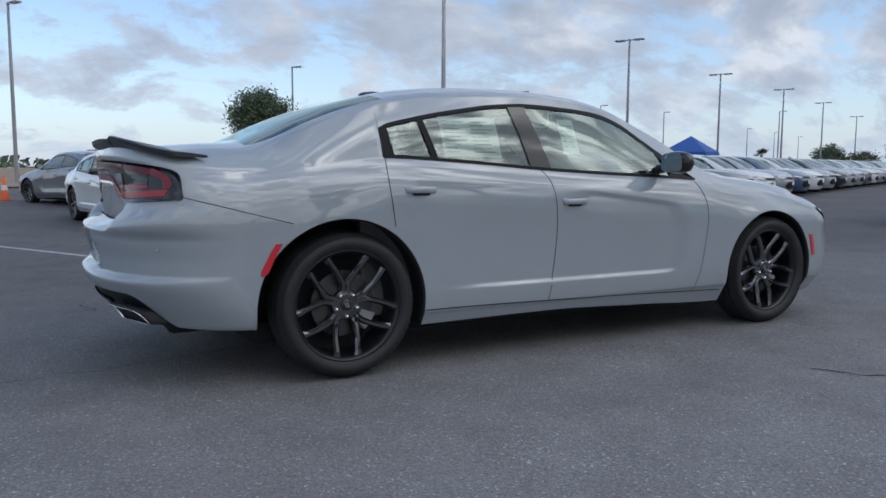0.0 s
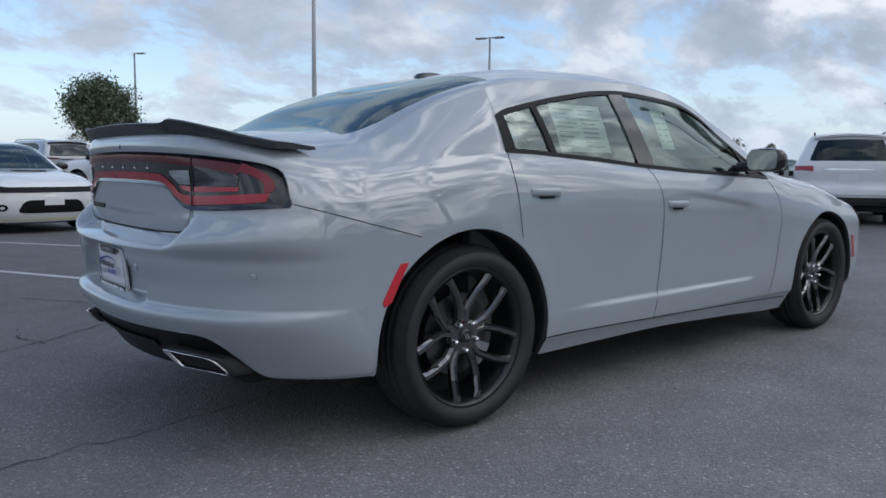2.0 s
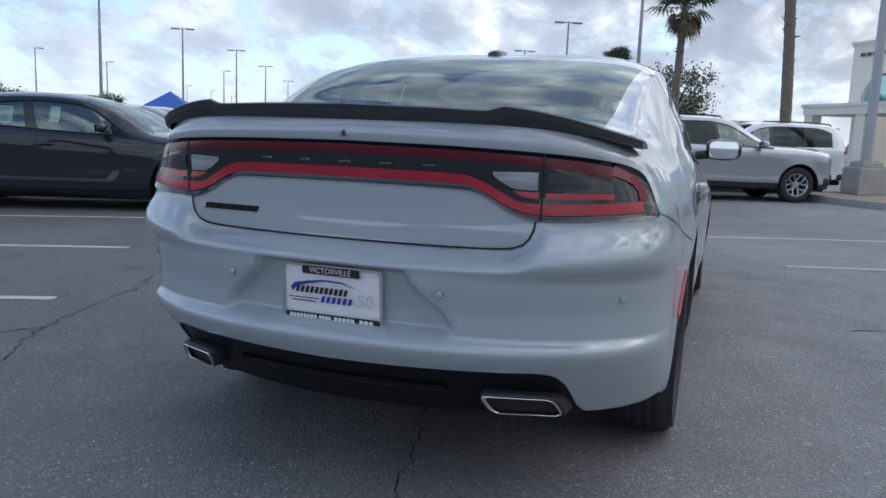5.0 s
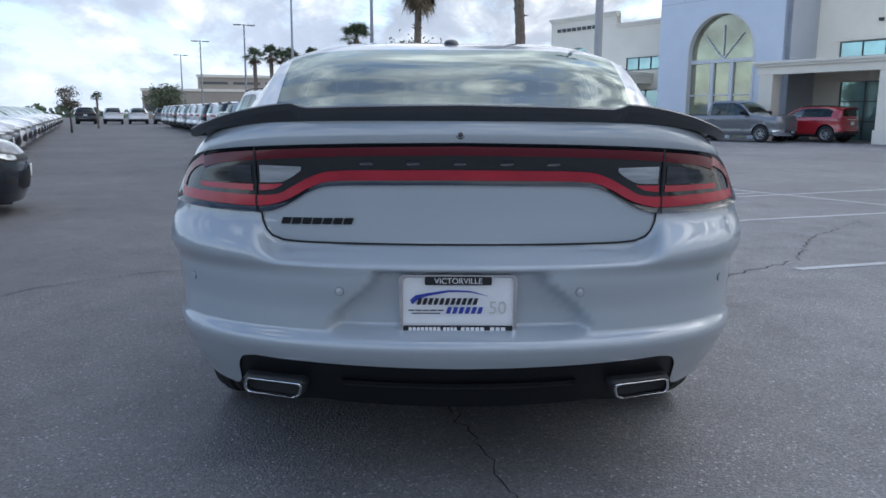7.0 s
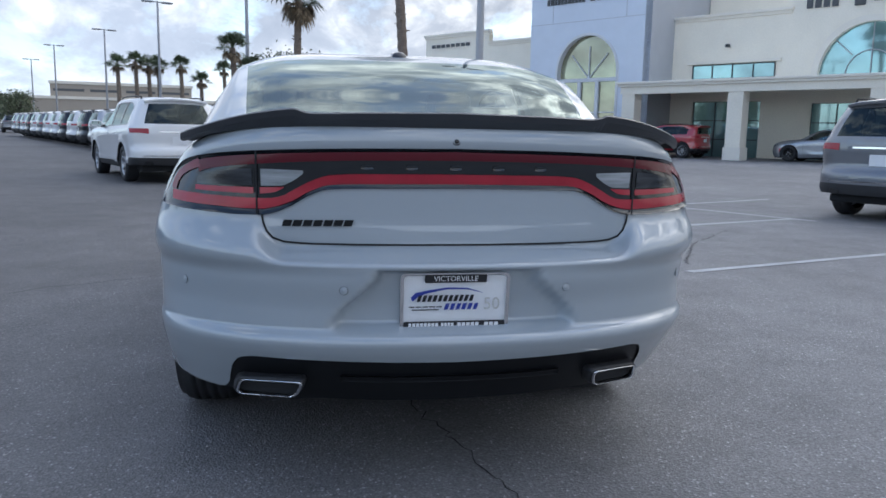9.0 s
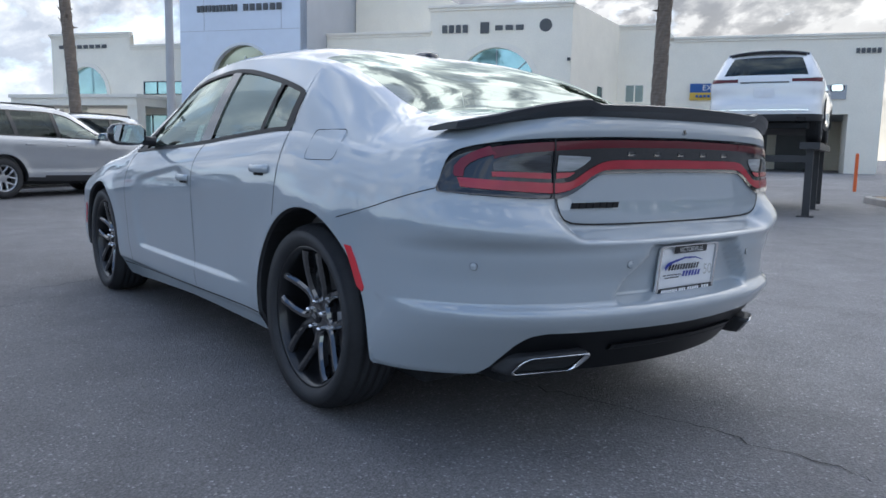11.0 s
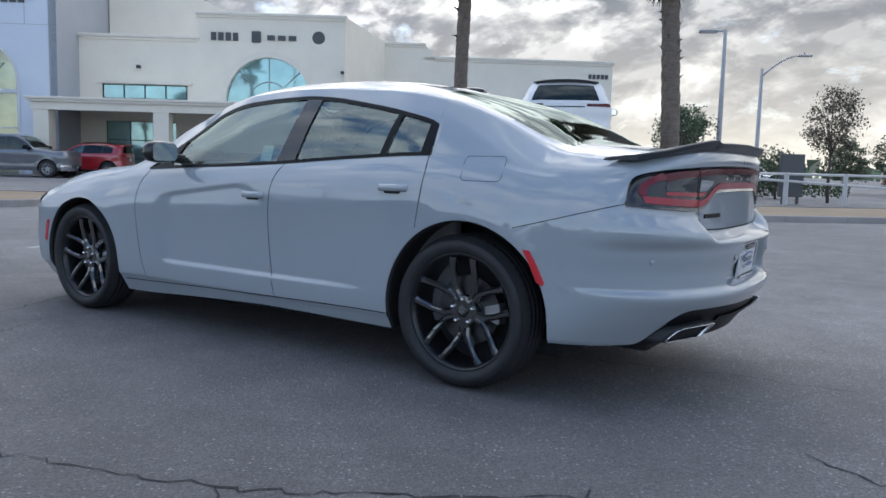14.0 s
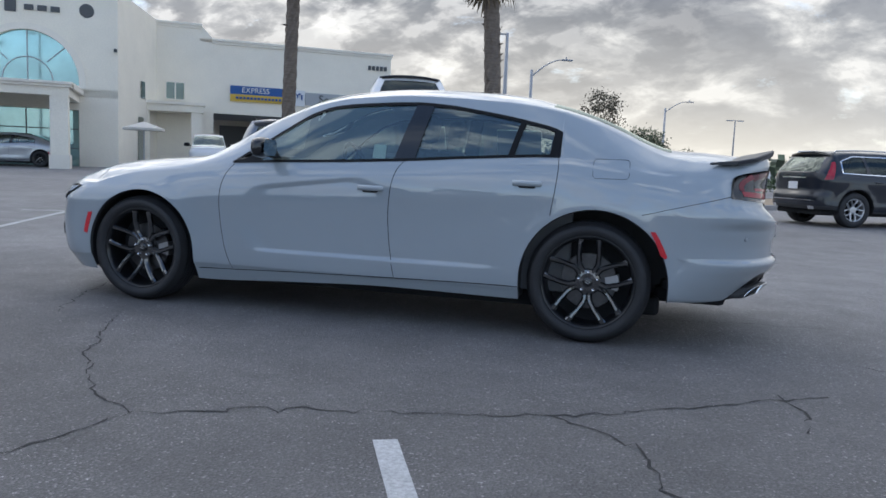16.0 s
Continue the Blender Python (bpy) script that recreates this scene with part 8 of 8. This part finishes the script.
def suv(name, spec, paint_m, label, step=0.06, wheel=None, dark_below=0.52, lamps="wide", rails=True, belt=1.13, roof=1.70, back=-1.0, wb=2.915, group="", chrome_bar=True, spoiler=True):
    root = thing(name, label, "car", group=group)
    sh = Shell(spec, step)
    nA, nB = sh.nA, sh.nB

    def kind_of(i, j, c):
        x, y, z = c
        col = sh.cols[i]
        if z < dark_below and j < nA and (col[0] != "s" or z < dark_below - 0.12):
            return "lower_cladding*"
        if j < nA:
            if col[0] == "r":
                return "tailgate*" if y < 0.70 and z > 0.70 else "rear_bumper*" if z < 0.72 else "quarter_panel"
            if col[0] == "f":
                return "front_bumper*"
            xb = col[1]
            return "quarter_panel" if xb < 0.28 - 1e-6 else "rear_door" if xb < 1.15 - 1e-6 else "front_door" if xb < 2.02 - 1e-6 else "front_fender"
        if col[0] == "r":
            if j < nA + nB:
                t = (j - nA + 0.5) / nB
                return "rear_window*" if 0.06 < t < 0.86 and col[1] < 0.70 else "tailgate*"
            return "roof*"
        if col[0] == "f":
            return "bonnet*"
        if j < nA + nB:
            return "quarter_panel" if col[1] < spec["dlo"][0] - 1e-6 else "roof*" if col[1] < 2.34 - 1e-6 else "front_fender"
        q = y / float(spec["yr"](x))
        if x < 1.5:
            return "roof*"
        return ("windscreen*" if q < 0.92 else "roof*") if x < 2.34 else "bonnet*"

    mats = {k: paint_m for k in ("tailgate", "rear_bumper", "quarter_panel", "front_bumper", "rear_door", "front_door", "front_fender", "bonnet", "roof")}
    mats["rear_window"], mats["windscreen"], mats["lower_cladding"] = privacy_glass, screen_glass, black_plastic
    sh.pieces(kind_of, mats, root)
    wheel_arch_liner(sh, root)
    zlo, zt = spec["z_end"], spec["zt"]
    lo, hi = (lambda x: zlo(x) + 0.012), (lambda x: np.maximum(zt(x) - 0.012, zlo(x) + 0.014))
    d0 = spec["dlo"][0]
    for s in (1, -1):
        kw = dict(sides=(s,))
        edge = chrome if lamps == "tall" else black_gloss
        sh.side_patch("window_trim", (d0, d0), (2.33, 2.33), hi, lambda x: np.maximum(zt(x) + 0.010, zlo(x) + 0.02), 0.006, edge, root, 24, 1, **kw)
        sh.side_patch("belt_trim", (d0, d0), (2.33, 2.33), lambda x: zlo(x) - 0.008, lo, 0.007, edge, root, 16, 1, **kw)
        if lamps == "tall":
            sh.side_patch("rear_trim", (d0, d0), (d0 + 0.03, d0 + 0.03), lo, hi, 0.006, chrome, root, 1, 6, **kw)
        sh.side_patch("pillar", (1.10, 1.06), (1.20, 1.14), lo, hi, 0.004, black_gloss, root, 2, 4, **kw)
        sh.side_patch("pillar", (0.24, 0.18), (0.33, 0.26), lo, hi, 0.004, black_gloss, root, 2, 4, **kw)
        g = sh.side_patch("window_pane", (1.19, 1.13), (2.32, 2.26), lo, hi, -0.004, side_glass, root, 12, 5, **kw)
        g += sh.side_patch("window_pane", (0.32, 0.25), (1.11, 1.07), lo, hi, -0.004, privacy_glass, root, 10, 5, **kw)
        g += sh.side_patch("window_pane", (d0, d0), (0.25, 0.19), lo, hi, -0.004, privacy_glass, root, 10, 5, **kw)
        for o in g:
            o.visible_shadow = False
        for hx, hz in ((0.5, belt - 0.13), (1.36, belt - 0.14)):
            y = float(sh.width(hx, hz))
            part("door_handle", bevelled_box(hx - 0.09, hx + 0.09, s * y - 0.012 if s > 0 else s * y - 0.028, s * y + 0.028 if s > 0 else s * y + 0.012, hz - 0.014, hz + 0.014, 0.01), paint_m, root)
        if rails:
            pts = [(x, s * (float(spec["yr"](x)) - 0.05), float(spec["ze"](x)) + 0.055) for x in np.linspace(back + 0.55, 1.25, 8)]
            v, f = tube_mesh([(pts[0][0] - 0.05, pts[0][1], pts[0][2] - 0.05)] + pts + [(pts[-1][0] + 0.05, pts[-1][1], pts[-1][2] - 0.05)], 0.016, 6)
            piece("roof_rail", v, f, black_satin if lamps == "wide" else alloy, root, smooth=True)
        # rear lamps
        if lamps == "wide":
            sh.rear_strip("rear_lamp", 0.60, 0.925, lambda y: 0.985 + 0.02 * smooth01((y - 0.5) / 0.3), lambda y: 1.085 + 0.01 * (y > 0.6), 0.008, red_lens, root, 12, 3, "red rear lamp", mirror=s > 0) if s > 0 else None
        elif lamps == "thin":
            sh.rear_strip("rear_lamp", 0.44, 0.90, lambda y: 1.04, lambda y: 1.095 + 0.02 * smooth01((y - 0.6) / 0.3), 0.008, red_lens_dark, root, 12, 3, "thin dark red rear lamp", mirror=s > 0) if s > 0 else None
        else:
            V, F = [], []
            cr = sum(1 for c in sh.cols if c[0] == "r")
            rows = list(range(int(nA * 0.80), nA + nB - 1))
            for k, j in enumerate(rows):
                t = k / (len(rows) - 1)
                # the lamp leans forward as it climbs and narrows to its tip
                for c in (cr - 7.5 + 4.0 * t, cr - 5.2 + 3.4 * t, cr - 3.0 + 2.6 * t):
                    i = int(c)
                    a, b = sh.P[i, j] + sh.N[i, j] * 0.010, sh.P[i + 1, j] + sh.N[i + 1, j] * 0.010
                    V.append(tuple((a + (b - a) * (c - i)) * np.array((1, s, 1))))
            for k in range(len(rows) - 1):
                for q in (0, 1):
                    e = k * 3 + q
                    f = (e, e + 3, e + 4, e + 1)
                    F.append(f if s > 0 else f[::-1])
            piece("rear_lamp", V, F, red_lens, root, "tall red rear lamp")
        fill_patch("headlamp", [(s * a, b) for a, b in ((0.55, 0.90), (0.70, 0.925), (0.84, 0.93), (0.87, 0.88), (0.80, 0.82), (0.55, 0.82))], lambda a, b: (float(sh.front_x(a, b)) + 0.008, a, b), head_lens, root)
        fill_patch("exhaust_tip", rounded(s * 0.62, 0.40, 0.15, 0.07, 0.02), lambda a, b: (float(sh.rear_x(a, b)) - 0.008, a, b), chrome if lamps == "tall" else black_gloss, root)
    if chrome_bar:
        sh.rear_strip("bumper_trim", -0.72, 0.72, lambda y: 0.545, lambda y: 0.56, 0.012, chrome, root, 20, 1)
        sh.rear_strip("gate_trim", -0.40, 0.40, lambda y: 1.02, lambda y: 1.045, 0.010, chrome if lamps != "thin" else black_gloss, root, 10, 1)
    fill_patch("number_plate", rounded(0, 0.86, 0.32, 0.16, 0.01), lambda a, b: (float(sh.rear_x(a, b)) - 0.012, a, b), plate_white, root, "white dealer plate")
    fill_patch("grille", rounded(0, 0.86, 0.90, 0.11, 0.03), lambda a, b: (float(sh.front_x(a, b)) + 0.006, a, b), black_gloss, root)
    fill_patch("lower_intake", rounded(0, 0.50, 1.0, 0.16, 0.04), lambda a, b: (float(sh.front_x(a, b)) + 0.006, a, b), black_plastic, root)
    if spoiler:
        V, F = [], []
        for y in np.linspace(-0.62, 0.62, 13):
            zc = roof - 0.015 - 0.05 * (abs(y) / 0.62) ** 2.5
            x = spec["xr_top"] - 0.10 + 0.06 * (abs(y) / 0.62) ** 3
            V += [(x + 0.22, y, zc + 0.03), (x, y, zc + 0.005), (x + 0.01, y, zc - 0.03), (x + 0.14, y, zc - 0.05)]
        for i in range(12):
            for k in range(4):
                a, b = i * 4 + k, i * 4 + (k + 1) % 4
                F.append((a, a + 4, b + 4, b))
        F += [(0, 1, 2, 3), (51, 50, 49, 48)]
        piece("roof_spoiler", V, F, paint_m if lamps == "wide" else black_gloss, root)
    part("underbody", bevelled_box(back + 0.2, wb + 0.7, -0.74, 0.74, 0.24, 0.36, 0.03), dark_void, root)
    mirror_pod(root, paint_m, 2.02, 0.93, belt + 0.05, 1.1, black_satin if lamps != "wide" else None, step < 0.05)
    cabin(root, 1.25, 0.3, 0.55, 0.42, belt - 0.03, 0.70, 2.2, step < 0.05)
    if wheel:
        wheels_for(root, wheel, (0.0, wb), 0.80, 0.375)
    return root


suv_wheel = make_wheel("suv_wheel_pattern", 0.376, 0.238, 0.255, alloy, 5, True, 32, False, 0.34)
dark_wheel = make_wheel("dark_wheel_pattern", 0.364, 0.255, 0.245, wheel_black, 5, True, 24, False, 0.34)
SUV_A = suv_spec()


def place(ob, x, y, heading, z=None):
    ob.matrix_basis = pose(x, y, ground_z(x, y) + 0.002 if z is None else z, 0, 0, heading)
    return ob


silver_suv = suv("suv", SUV_A, paint_silver, "silver-grey large SUV with alloy wheels, parked nose to the kerb", 0.045, suv_wheel)
place(silver_suv, 14.17, 0.55, -65)
ROWDIR = (0.91, 0.415)


def more_suv(src, old, fresh, label, x, y, heading, group=""):
    c = copy_thing(src, pose(0, 0, 0))
    if fresh is not old:
        recolour(c, old, fresh)
    tagged(c, label, "car", group)
    return place(c, x, y, heading)


tones = [(paint_silver, "silver-grey"), (paint_steel, "dark grey metallic"), (paint_white, "white"), (paint_black, "black"), (paint_white, "white"), (paint_steel, "dark grey metallic"),
         (paint_white, "white"), (paint_silver, "silver-grey"), (paint_black, "black"), (paint_white, "white"), (paint_black, "black"), (paint_white, "white"), (paint_white, "white"),
         (paint_steel, "dark grey metallic"), (paint_white, "white"), (paint_black, "black")]
silver_suv["group"] = "SUVs in a row"
far_suv = suv("suv", suv_spec(), paint_silver, "silver-grey large SUV with alloy wheels in a row of parked SUVs", 0.09, dark_wheel, group="SUVs in a row")
place(far_suv, 14.05 + 2.85 * 18 * ROWDIR[0], 0.42 + 2.85 * 18 * ROWDIR[1], -65)
for k in range(2, 18):
    pm, word = tones[k % len(tones)]
    src = silver_suv if k < 3 else far_suv
    more_suv(src, paint_silver, pm, f"{word} large SUV in a row of parked SUVs", 14.05 + 2.85 * k * ROWDIR[0], 0.42 + 2.85 * k * ROWDIR[1], -65, "SUVs in a row")
white_suv = more_suv(silver_suv, paint_silver, paint_white, "white large SUV with silver wheels standing in the aisle", 13.9, 3.35, 24)
white_suv["group"] = ""
right_suv = more_suv(silver_suv, paint_silver, paint_steel, "steel-grey large SUV with red rear lamps", 6.55, -8.20, -62)
right_suv["group"] = ""
# second rank on the other side of the aisle, seen past the boot
cross_spec = suv_spec(back=-0.93, roof=1.60, wb=2.72, belt=1.08, slope=0.36)
cross = suv("suv", cross_spec, paint_white, "white mid-size SUV with thin red rear lamps and silver wheels", 0.06, suv_wheel, 0.50, "thin", True, 1.08, 1.60, -0.93, 2.72)
place(cross, 6.1, 18.2, 115)
for x, y, h, pm, lb in ((4.3, 23.2, 106, paint_silver, "silver mid-size SUV with a dark rear window"), (11.6, 22.4, 113, paint_silver, "silver mid-size SUV parked behind the bays"),
                        (14.6, 23.8, 113, paint_steel, "dark grey mid-size SUV parked behind the bays"), (17.6, 25.2, 113, paint_black, "black mid-size SUV parked behind the bays")):
    more_suv(cross, paint_white, pm, lb, x, y, h)
for x, y, h, pm, lb in ((73.4, 34.7, 22, paint_black, "black SUV parked at the far end of the aisle"), (74.4, 32.4, 22, paint_white, "white SUV parked at the far end of the aisle"),
                        (75.2, 30.2, 22, paint_white, "white SUV parked beside others at the far end"), (76.0, 27.9, 22, paint_steel, "dark grey SUV parked at the far end of the aisle")):
    more_suv(cross, paint_white, pm, lb, x, y, h)
# dark luxury crossover and the white one on the display ramp
tall_spec = suv_spec(back=-0.90, roof=1.585, wb=2.78, belt=1.10, slope=0.42)
dark_cross = suv("crossover", tall_spec, paint_black, "black crossover with tall red lamps and chrome exhaust tips", 0.05, suv_wheel, 0.46, "tall", True, 1.10, 1.585, -0.90, 2.78)
place(dark_cross, -4.11, -13.29, 206)
display = suv("display_suv", suv_spec(back=-0.92, roof=1.60, wb=2.75, belt=1.10, slope=0.40), paint_white, "white crossover with black roof spoiler standing on a black display ramp", 0.05, suv_wheel, 0.50, "thin", False, 1.10, 1.60, -0.92, 2.75)
RAMP = (5.15, -11.25, -66)
display.matrix_basis = pose(RAMP[0], RAMP[1], 1.30, 0, 0, RAMP[2])


for o in display.children:
    if o.name.split(".")[0] == "roof":
        o.data.materials[0] = paint_black


def display_ramp():
    r = thing("display_ramp", "black steel display ramp with legs under a white crossover", "ramp", RAMP[0], RAMP[1], ground_z(RAMP[0], RAMP[1]), RAMP[2])
    for s in (1, -1):
        box("track", -0.9, 3.7, s * 0.80 - 0.16, s * 0.80 + 0.16, 1.18, 1.298, steel_black, r)
        for x in (-0.7, 1.4, 3.4):
            box("leg", x - 0.06, x + 0.06, s * 0.80 - 0.06, s * 0.80 + 0.06, 0.0, 1.18, steel_black, r)
            box("foot", x - 0.14, x + 0.14, s * 0.80 - 0.14, s * 0.80 + 0.14, 0.0, 0.02, steel_black, r)
    for x in (-0.7, 3.4):
        box("cross_beam", x - 0.05, x + 0.05, -0.74, 0.74, 0.95, 1.07, steel_black, r)


display_ramp()
# sedans: near ones are full copies, the long row is a lighter build
white_sedan = recolour(copy_thing(hero, pose(0, 0, 0)), paint_grey, paint_white)
tagged(white_sedan, "white four-door sedan with black wheels and black grille", "car")
recolour(white_sedan, head_lens, lamp_black)
hero_shell.front_strip("lip_guard", -0.78, 0.78, lambda y: 0.222, lambda y: 0.240, 0.010, guard_yellow, white_sedan, 20, 2, "yellow shipping guard along the lip")
for o in list(white_sedan.children):
    if o.name.split(".")[0] in ("lower_intake", "fog_lamp", "upper_grille", "headlamp_lens"):
        bpy.data.objects.remove(o)
hero_shell.front_strip("grille_band", -0.60, 0.60, curve_fn((0, 0.668), (0.44, 0.664), (0.60, 0.672)), curve_fn((0, 0.752), (0.44, 0.752), (0.60, 0.752)), 0.011, black_satin, white_sedan, 20, 3, "black grille band between the lamps")
hero_shell.front_strip("lower_intake", -0.52, 0.52, curve_fn((0, 0.335), (0.44, 0.335), (0.52, 0.36)), curve_fn((0, 0.545), (0.36, 0.545), (0.46, 0.50), (0.52, 0.40)), 0.008, black_satin, white_sedan, 20, 4, "black lower intake")
for s in (1, -1):
    ring_patch("fog_vent", [(s * (0.735 + 0.070 * math.cos(a)), 0.425 + 0.055 * math.sin(a)) for a in np.linspace(0, 2 * math.pi, 20, endpoint=False)],
               lambda a, b: (float(hero_shell.front_x(a, b)) + 0.008, a, b), 0.45, black_satin, white_sedan, "round black fog-lamp vent")
part("bonnet_scoop", bevelled_box(2.98, 3.14, -0.26, 0.26, 0.98, 1.014, 0.006), black_plastic, white_sedan, "black bonnet scoop")
place(white_sedan, 0.42, 14.35, -79)
dark_sedan = recolour(copy_thing(hero, pose(0, 0, 0)), paint_grey, paint_black)
tagged(dark_sedan, "black four-door sedan with paper price sheets in its windows", "car")
recolour(dark_sedan, wheel_black, alloy)
recolour(dark_sedan, spoke_black, alloy)
recolour(dark_sedan, rim_black, alloy)
place(dark_sedan, 4.61, 8.66, -64)
low_sedan, _ = sedan("sedan", paint_grey, "grey four-door sedan nose to the aisle in a long row", 0.075, False, dark_wheel, group="sedans in a row")
H = (math.cos(radians(-65)), math.sin(radians(-65)))
row_tones = [(paint_grey, "grey"), (paint_steel, "dark grey"), (paint_silver, "silver"), (paint_white, "white"), (paint_black, "black"), (paint_silver, "silver"), (paint_white, "white"), (paint_blue, "dark blue"), (paint_grey, "grey")]
first = True
for k in range(-1, 22):
    nx, ny = 12.9 + 2.62 * k * ROWDIR[0], 9.1 + 2.62 * k * ROWDIR[1]
    pm, word = row_tones[(k * 5 + 9) % len(row_tones)]
    if first:
        c, first = low_sedan, False
    else:
        c = copy_thing(low_sedan, pose(0, 0, 0))
        recolour(c, paint_grey, pm)
        tagged(c, f"{word} four-door sedan nose to the aisle in a long row", "car", "sedans in a row")
    place(c, nx - 3.95 * H[0], ny - 3.95 * H[1], -65)
for x, y, h, pm, lb in ((0.7, 18.0, 113, paint_steel, "grey four-door sedan parked facing away"),
                        (5.6, 37.5, -67, paint_red, "red four-door sedan behind another red car"),
                        (27.0, -24.0, 35.6, paint_silver, "silver four-door sedan in front of the showroom"),
                        (-9.0, -66, 40, paint_white, "white sedan parked beyond the road"), (-14.0, -68, 40, paint_silver, "silver sedan parked beyond the road"), (-18.0, -70.0, 40, paint_white, "white sedan parked beyond the road"),
                        (-22.0, -72.0, 40, paint_steel, "dark grey sedan parked beyond the road"), (9.2, -44.0, 130, paint_white, "white sedan parked beyond the street lamp")):
    c = recolour(copy_thing(low_sedan, pose(0, 0, 0)), paint_grey, pm)
    tagged(c, lb, "car")
    c["group"] = ""
    place(c, x, y, h)
# small red SUV by the showroom
box_spec = suv_spec(back=-0.78, roof=1.60, wb=2.57, belt=1.12, slope=0.14)
red_suv = suv("small_suv", box_spec, paint_red, "bright red small SUV parked in front of the showroom", 0.07, suv_wheel, 0.50, "wide", True, 1.12, 1.60, -0.78, 2.57)
place(red_suv, 32.36, -18.4, 35.6)
more_suv(red_suv, paint_red, paint_red, "bright red small SUV parked in a far rank of cars", 7.6, 30.6, 96)


def pickup(name, paint_m, label, x, y, heading, src=None):
    """A crew-cab pickup: cab, open bed with walls and tailgate, wheels."""
    if src:
        c = copy_thing(src, pose(0, 0, 0))
        recolour(c, paint_steel, paint_m)
        tagged(c, label, "pickup")
        return place(c, x, y, heading)
    r = thing(name, label, "pickup")
    sp = suv_spec(back=-1.15, roof=1.84, wb=3.57, belt=1.24, slope=0.02)
    sp["ze"] = curve_fn((-1.2, 1.25), (0.70, 1.25), (0.74, 1.27), (0.80, 1.78), (1.0, 1.86), (2.0, 1.86), (2.3, 1.78), (2.6, 1.60), (2.98, 1.28), (3.1, 1.25), (3.9, 1.17))
    sp["zr"] = curve_fn((-1.2, 1.22), (0.70, 1.22), (0.74, 1.24), (0.80, 1.82), (1.0, 1.91), (2.0, 1.91), (2.3, 1.83), (2.6, 1.65), (2.98, 1.32), (3.1, 1.29), (3.9, 1.2))
    sp["z_end"] = curve_fn((-1.2, 1.20), (0.7, 1.20), (2.9, 1.20), (3.6, 1.14), (4.0, 1.08))
    sp["ztop_r"], sp["zend_r"] = curve_fn((0, 1.24), (0.9, 1.24)), curve_fn((0, 1.2), (0.93, 1.2))
    sp["yr"] = curve_fn((-1.2, 0.90), (0.70, 0.90), (0.80, 0.74), (2.3, 0.72), (2.98, 0.80), (4.0, 0.78))
    sp["xf"] = curve_fn((0.2, 4.45), (0.5, 4.50), (0.9, 4.50), (1.1, 4.42))
    sp["dlo"], sp["keep"] = (0.90, 2.98), (0.74, 0.80, 0.90, 1.9, 2.3, 2.98)
    sp["zt"] = curve_fn((0.90, 1.76), (2.0, 1.77), (2.3, 1.70), (2.6, 1.52), (2.98, 1.2))
    sp["shut"] = ()
    sh = Shell(sp, 0.08)

    def kind_of(i, j, c):
        xx, yy, z = c
        col = sh.cols[i]
        if j < sh.nA:
            return ("rear_bumper*" if col[0] == "r" else "front_bumper*") if z < 0.55 and col[0] != "s" else "bed_side" if col[0] == "r" or xx < 0.74 else "cab_side" if xx < 3.0 else "front_end*"
        if col[0] == "r" or xx < 0.74:
            return "bed_cover*"
        if xx < 0.80:
            return "back_window*"
        if j < sh.nA + sh.nB:
            return "cab_roof*"
        return "cab_roof*" if xx < 2.3 else "windscreen*" if xx < 2.98 else "bonnet*"
    mats = {k: paint_m for k in ("bed_side", "cab_side", "front_end", "cab_roof", "bonnet")}
    mats.update(rear_bumper=chrome, front_bumper=chrome, bed_cover=black_plastic, back_window=dark_glass, windscreen=screen_glass)
    sh.pieces(kind_of, mats, r)
    wheel_arch_liner(sh, r)
    lo, hi = (lambda q: sp["z_end"](q) + 0.012), (lambda q: np.maximum(sp["zt"](q) - 0.01, sp["z_end"](q) + 0.014))
    sh.side_patch("window_pane", (0.92, 0.92), (1.80, 1.80), lo, hi, 0.0, dark_glass, r, 8, 4)
    sh.side_patch("window_pane", (1.90, 1.90), (2.95, 2.95), lo, hi, 0.0, dark_glass, r, 10, 4)
    sh.side_patch("pillar", (1.80, 1.80), (1.90, 1.90), lo, hi, 0.004, black_gloss, r, 2, 4)
    sh.rear_strip("rear_lamp", 0.80, 0.92, lambda q: 0.86, lambda q: 1.14, 0.008, red_lens, r, 6, 3, mirror=True)
    part("underbody", bevelled_box(-1.0, 4.2, -0.74, 0.74, 0.30, 0.45, 0.03), dark_void, r)
    mirror_pod(r, paint_m, 2.70, 0.95, 1.32, 1.3, black_satin)
    wheels_for(r, suv_wheel, (0.0, 3.57), 0.84, 0.375)
    return place(r, x, y, heading)


truck = pickup("pickup", paint_steel, "grey crew-cab pickup parked in front of the showroom", 35.05, -13.26, 215.6)
pickup("pickup", paint_white, "white pickup parked by the service lane", 23.7, -32.6, 122, truck)
pickup("pickup", paint_maroon, "dark red pickup beyond the white rail", 0.2, -44.0, 217, truck)
pickup("pickup", paint_red, "bright red pickup parked behind a white SUV", 3.2, 41.5, 113, truck)
behind = more_suv(silver_suv, paint_silver, paint_white, "white large SUV with dark glass beside the lamp island", 0, 0, 0)
behind["group"] = ""
place(behind, 18.6, -2.7, 115)
dark16 = more_suv(far_suv, paint_silver, paint_black, "dark SUV waiting at the service lane", 11.6, -17.2, -72)
dark16["group"] = ""
for w in (suv_wheel, dark_wheel):
    remove_thing(w)
remove_thing(hero_wheel)
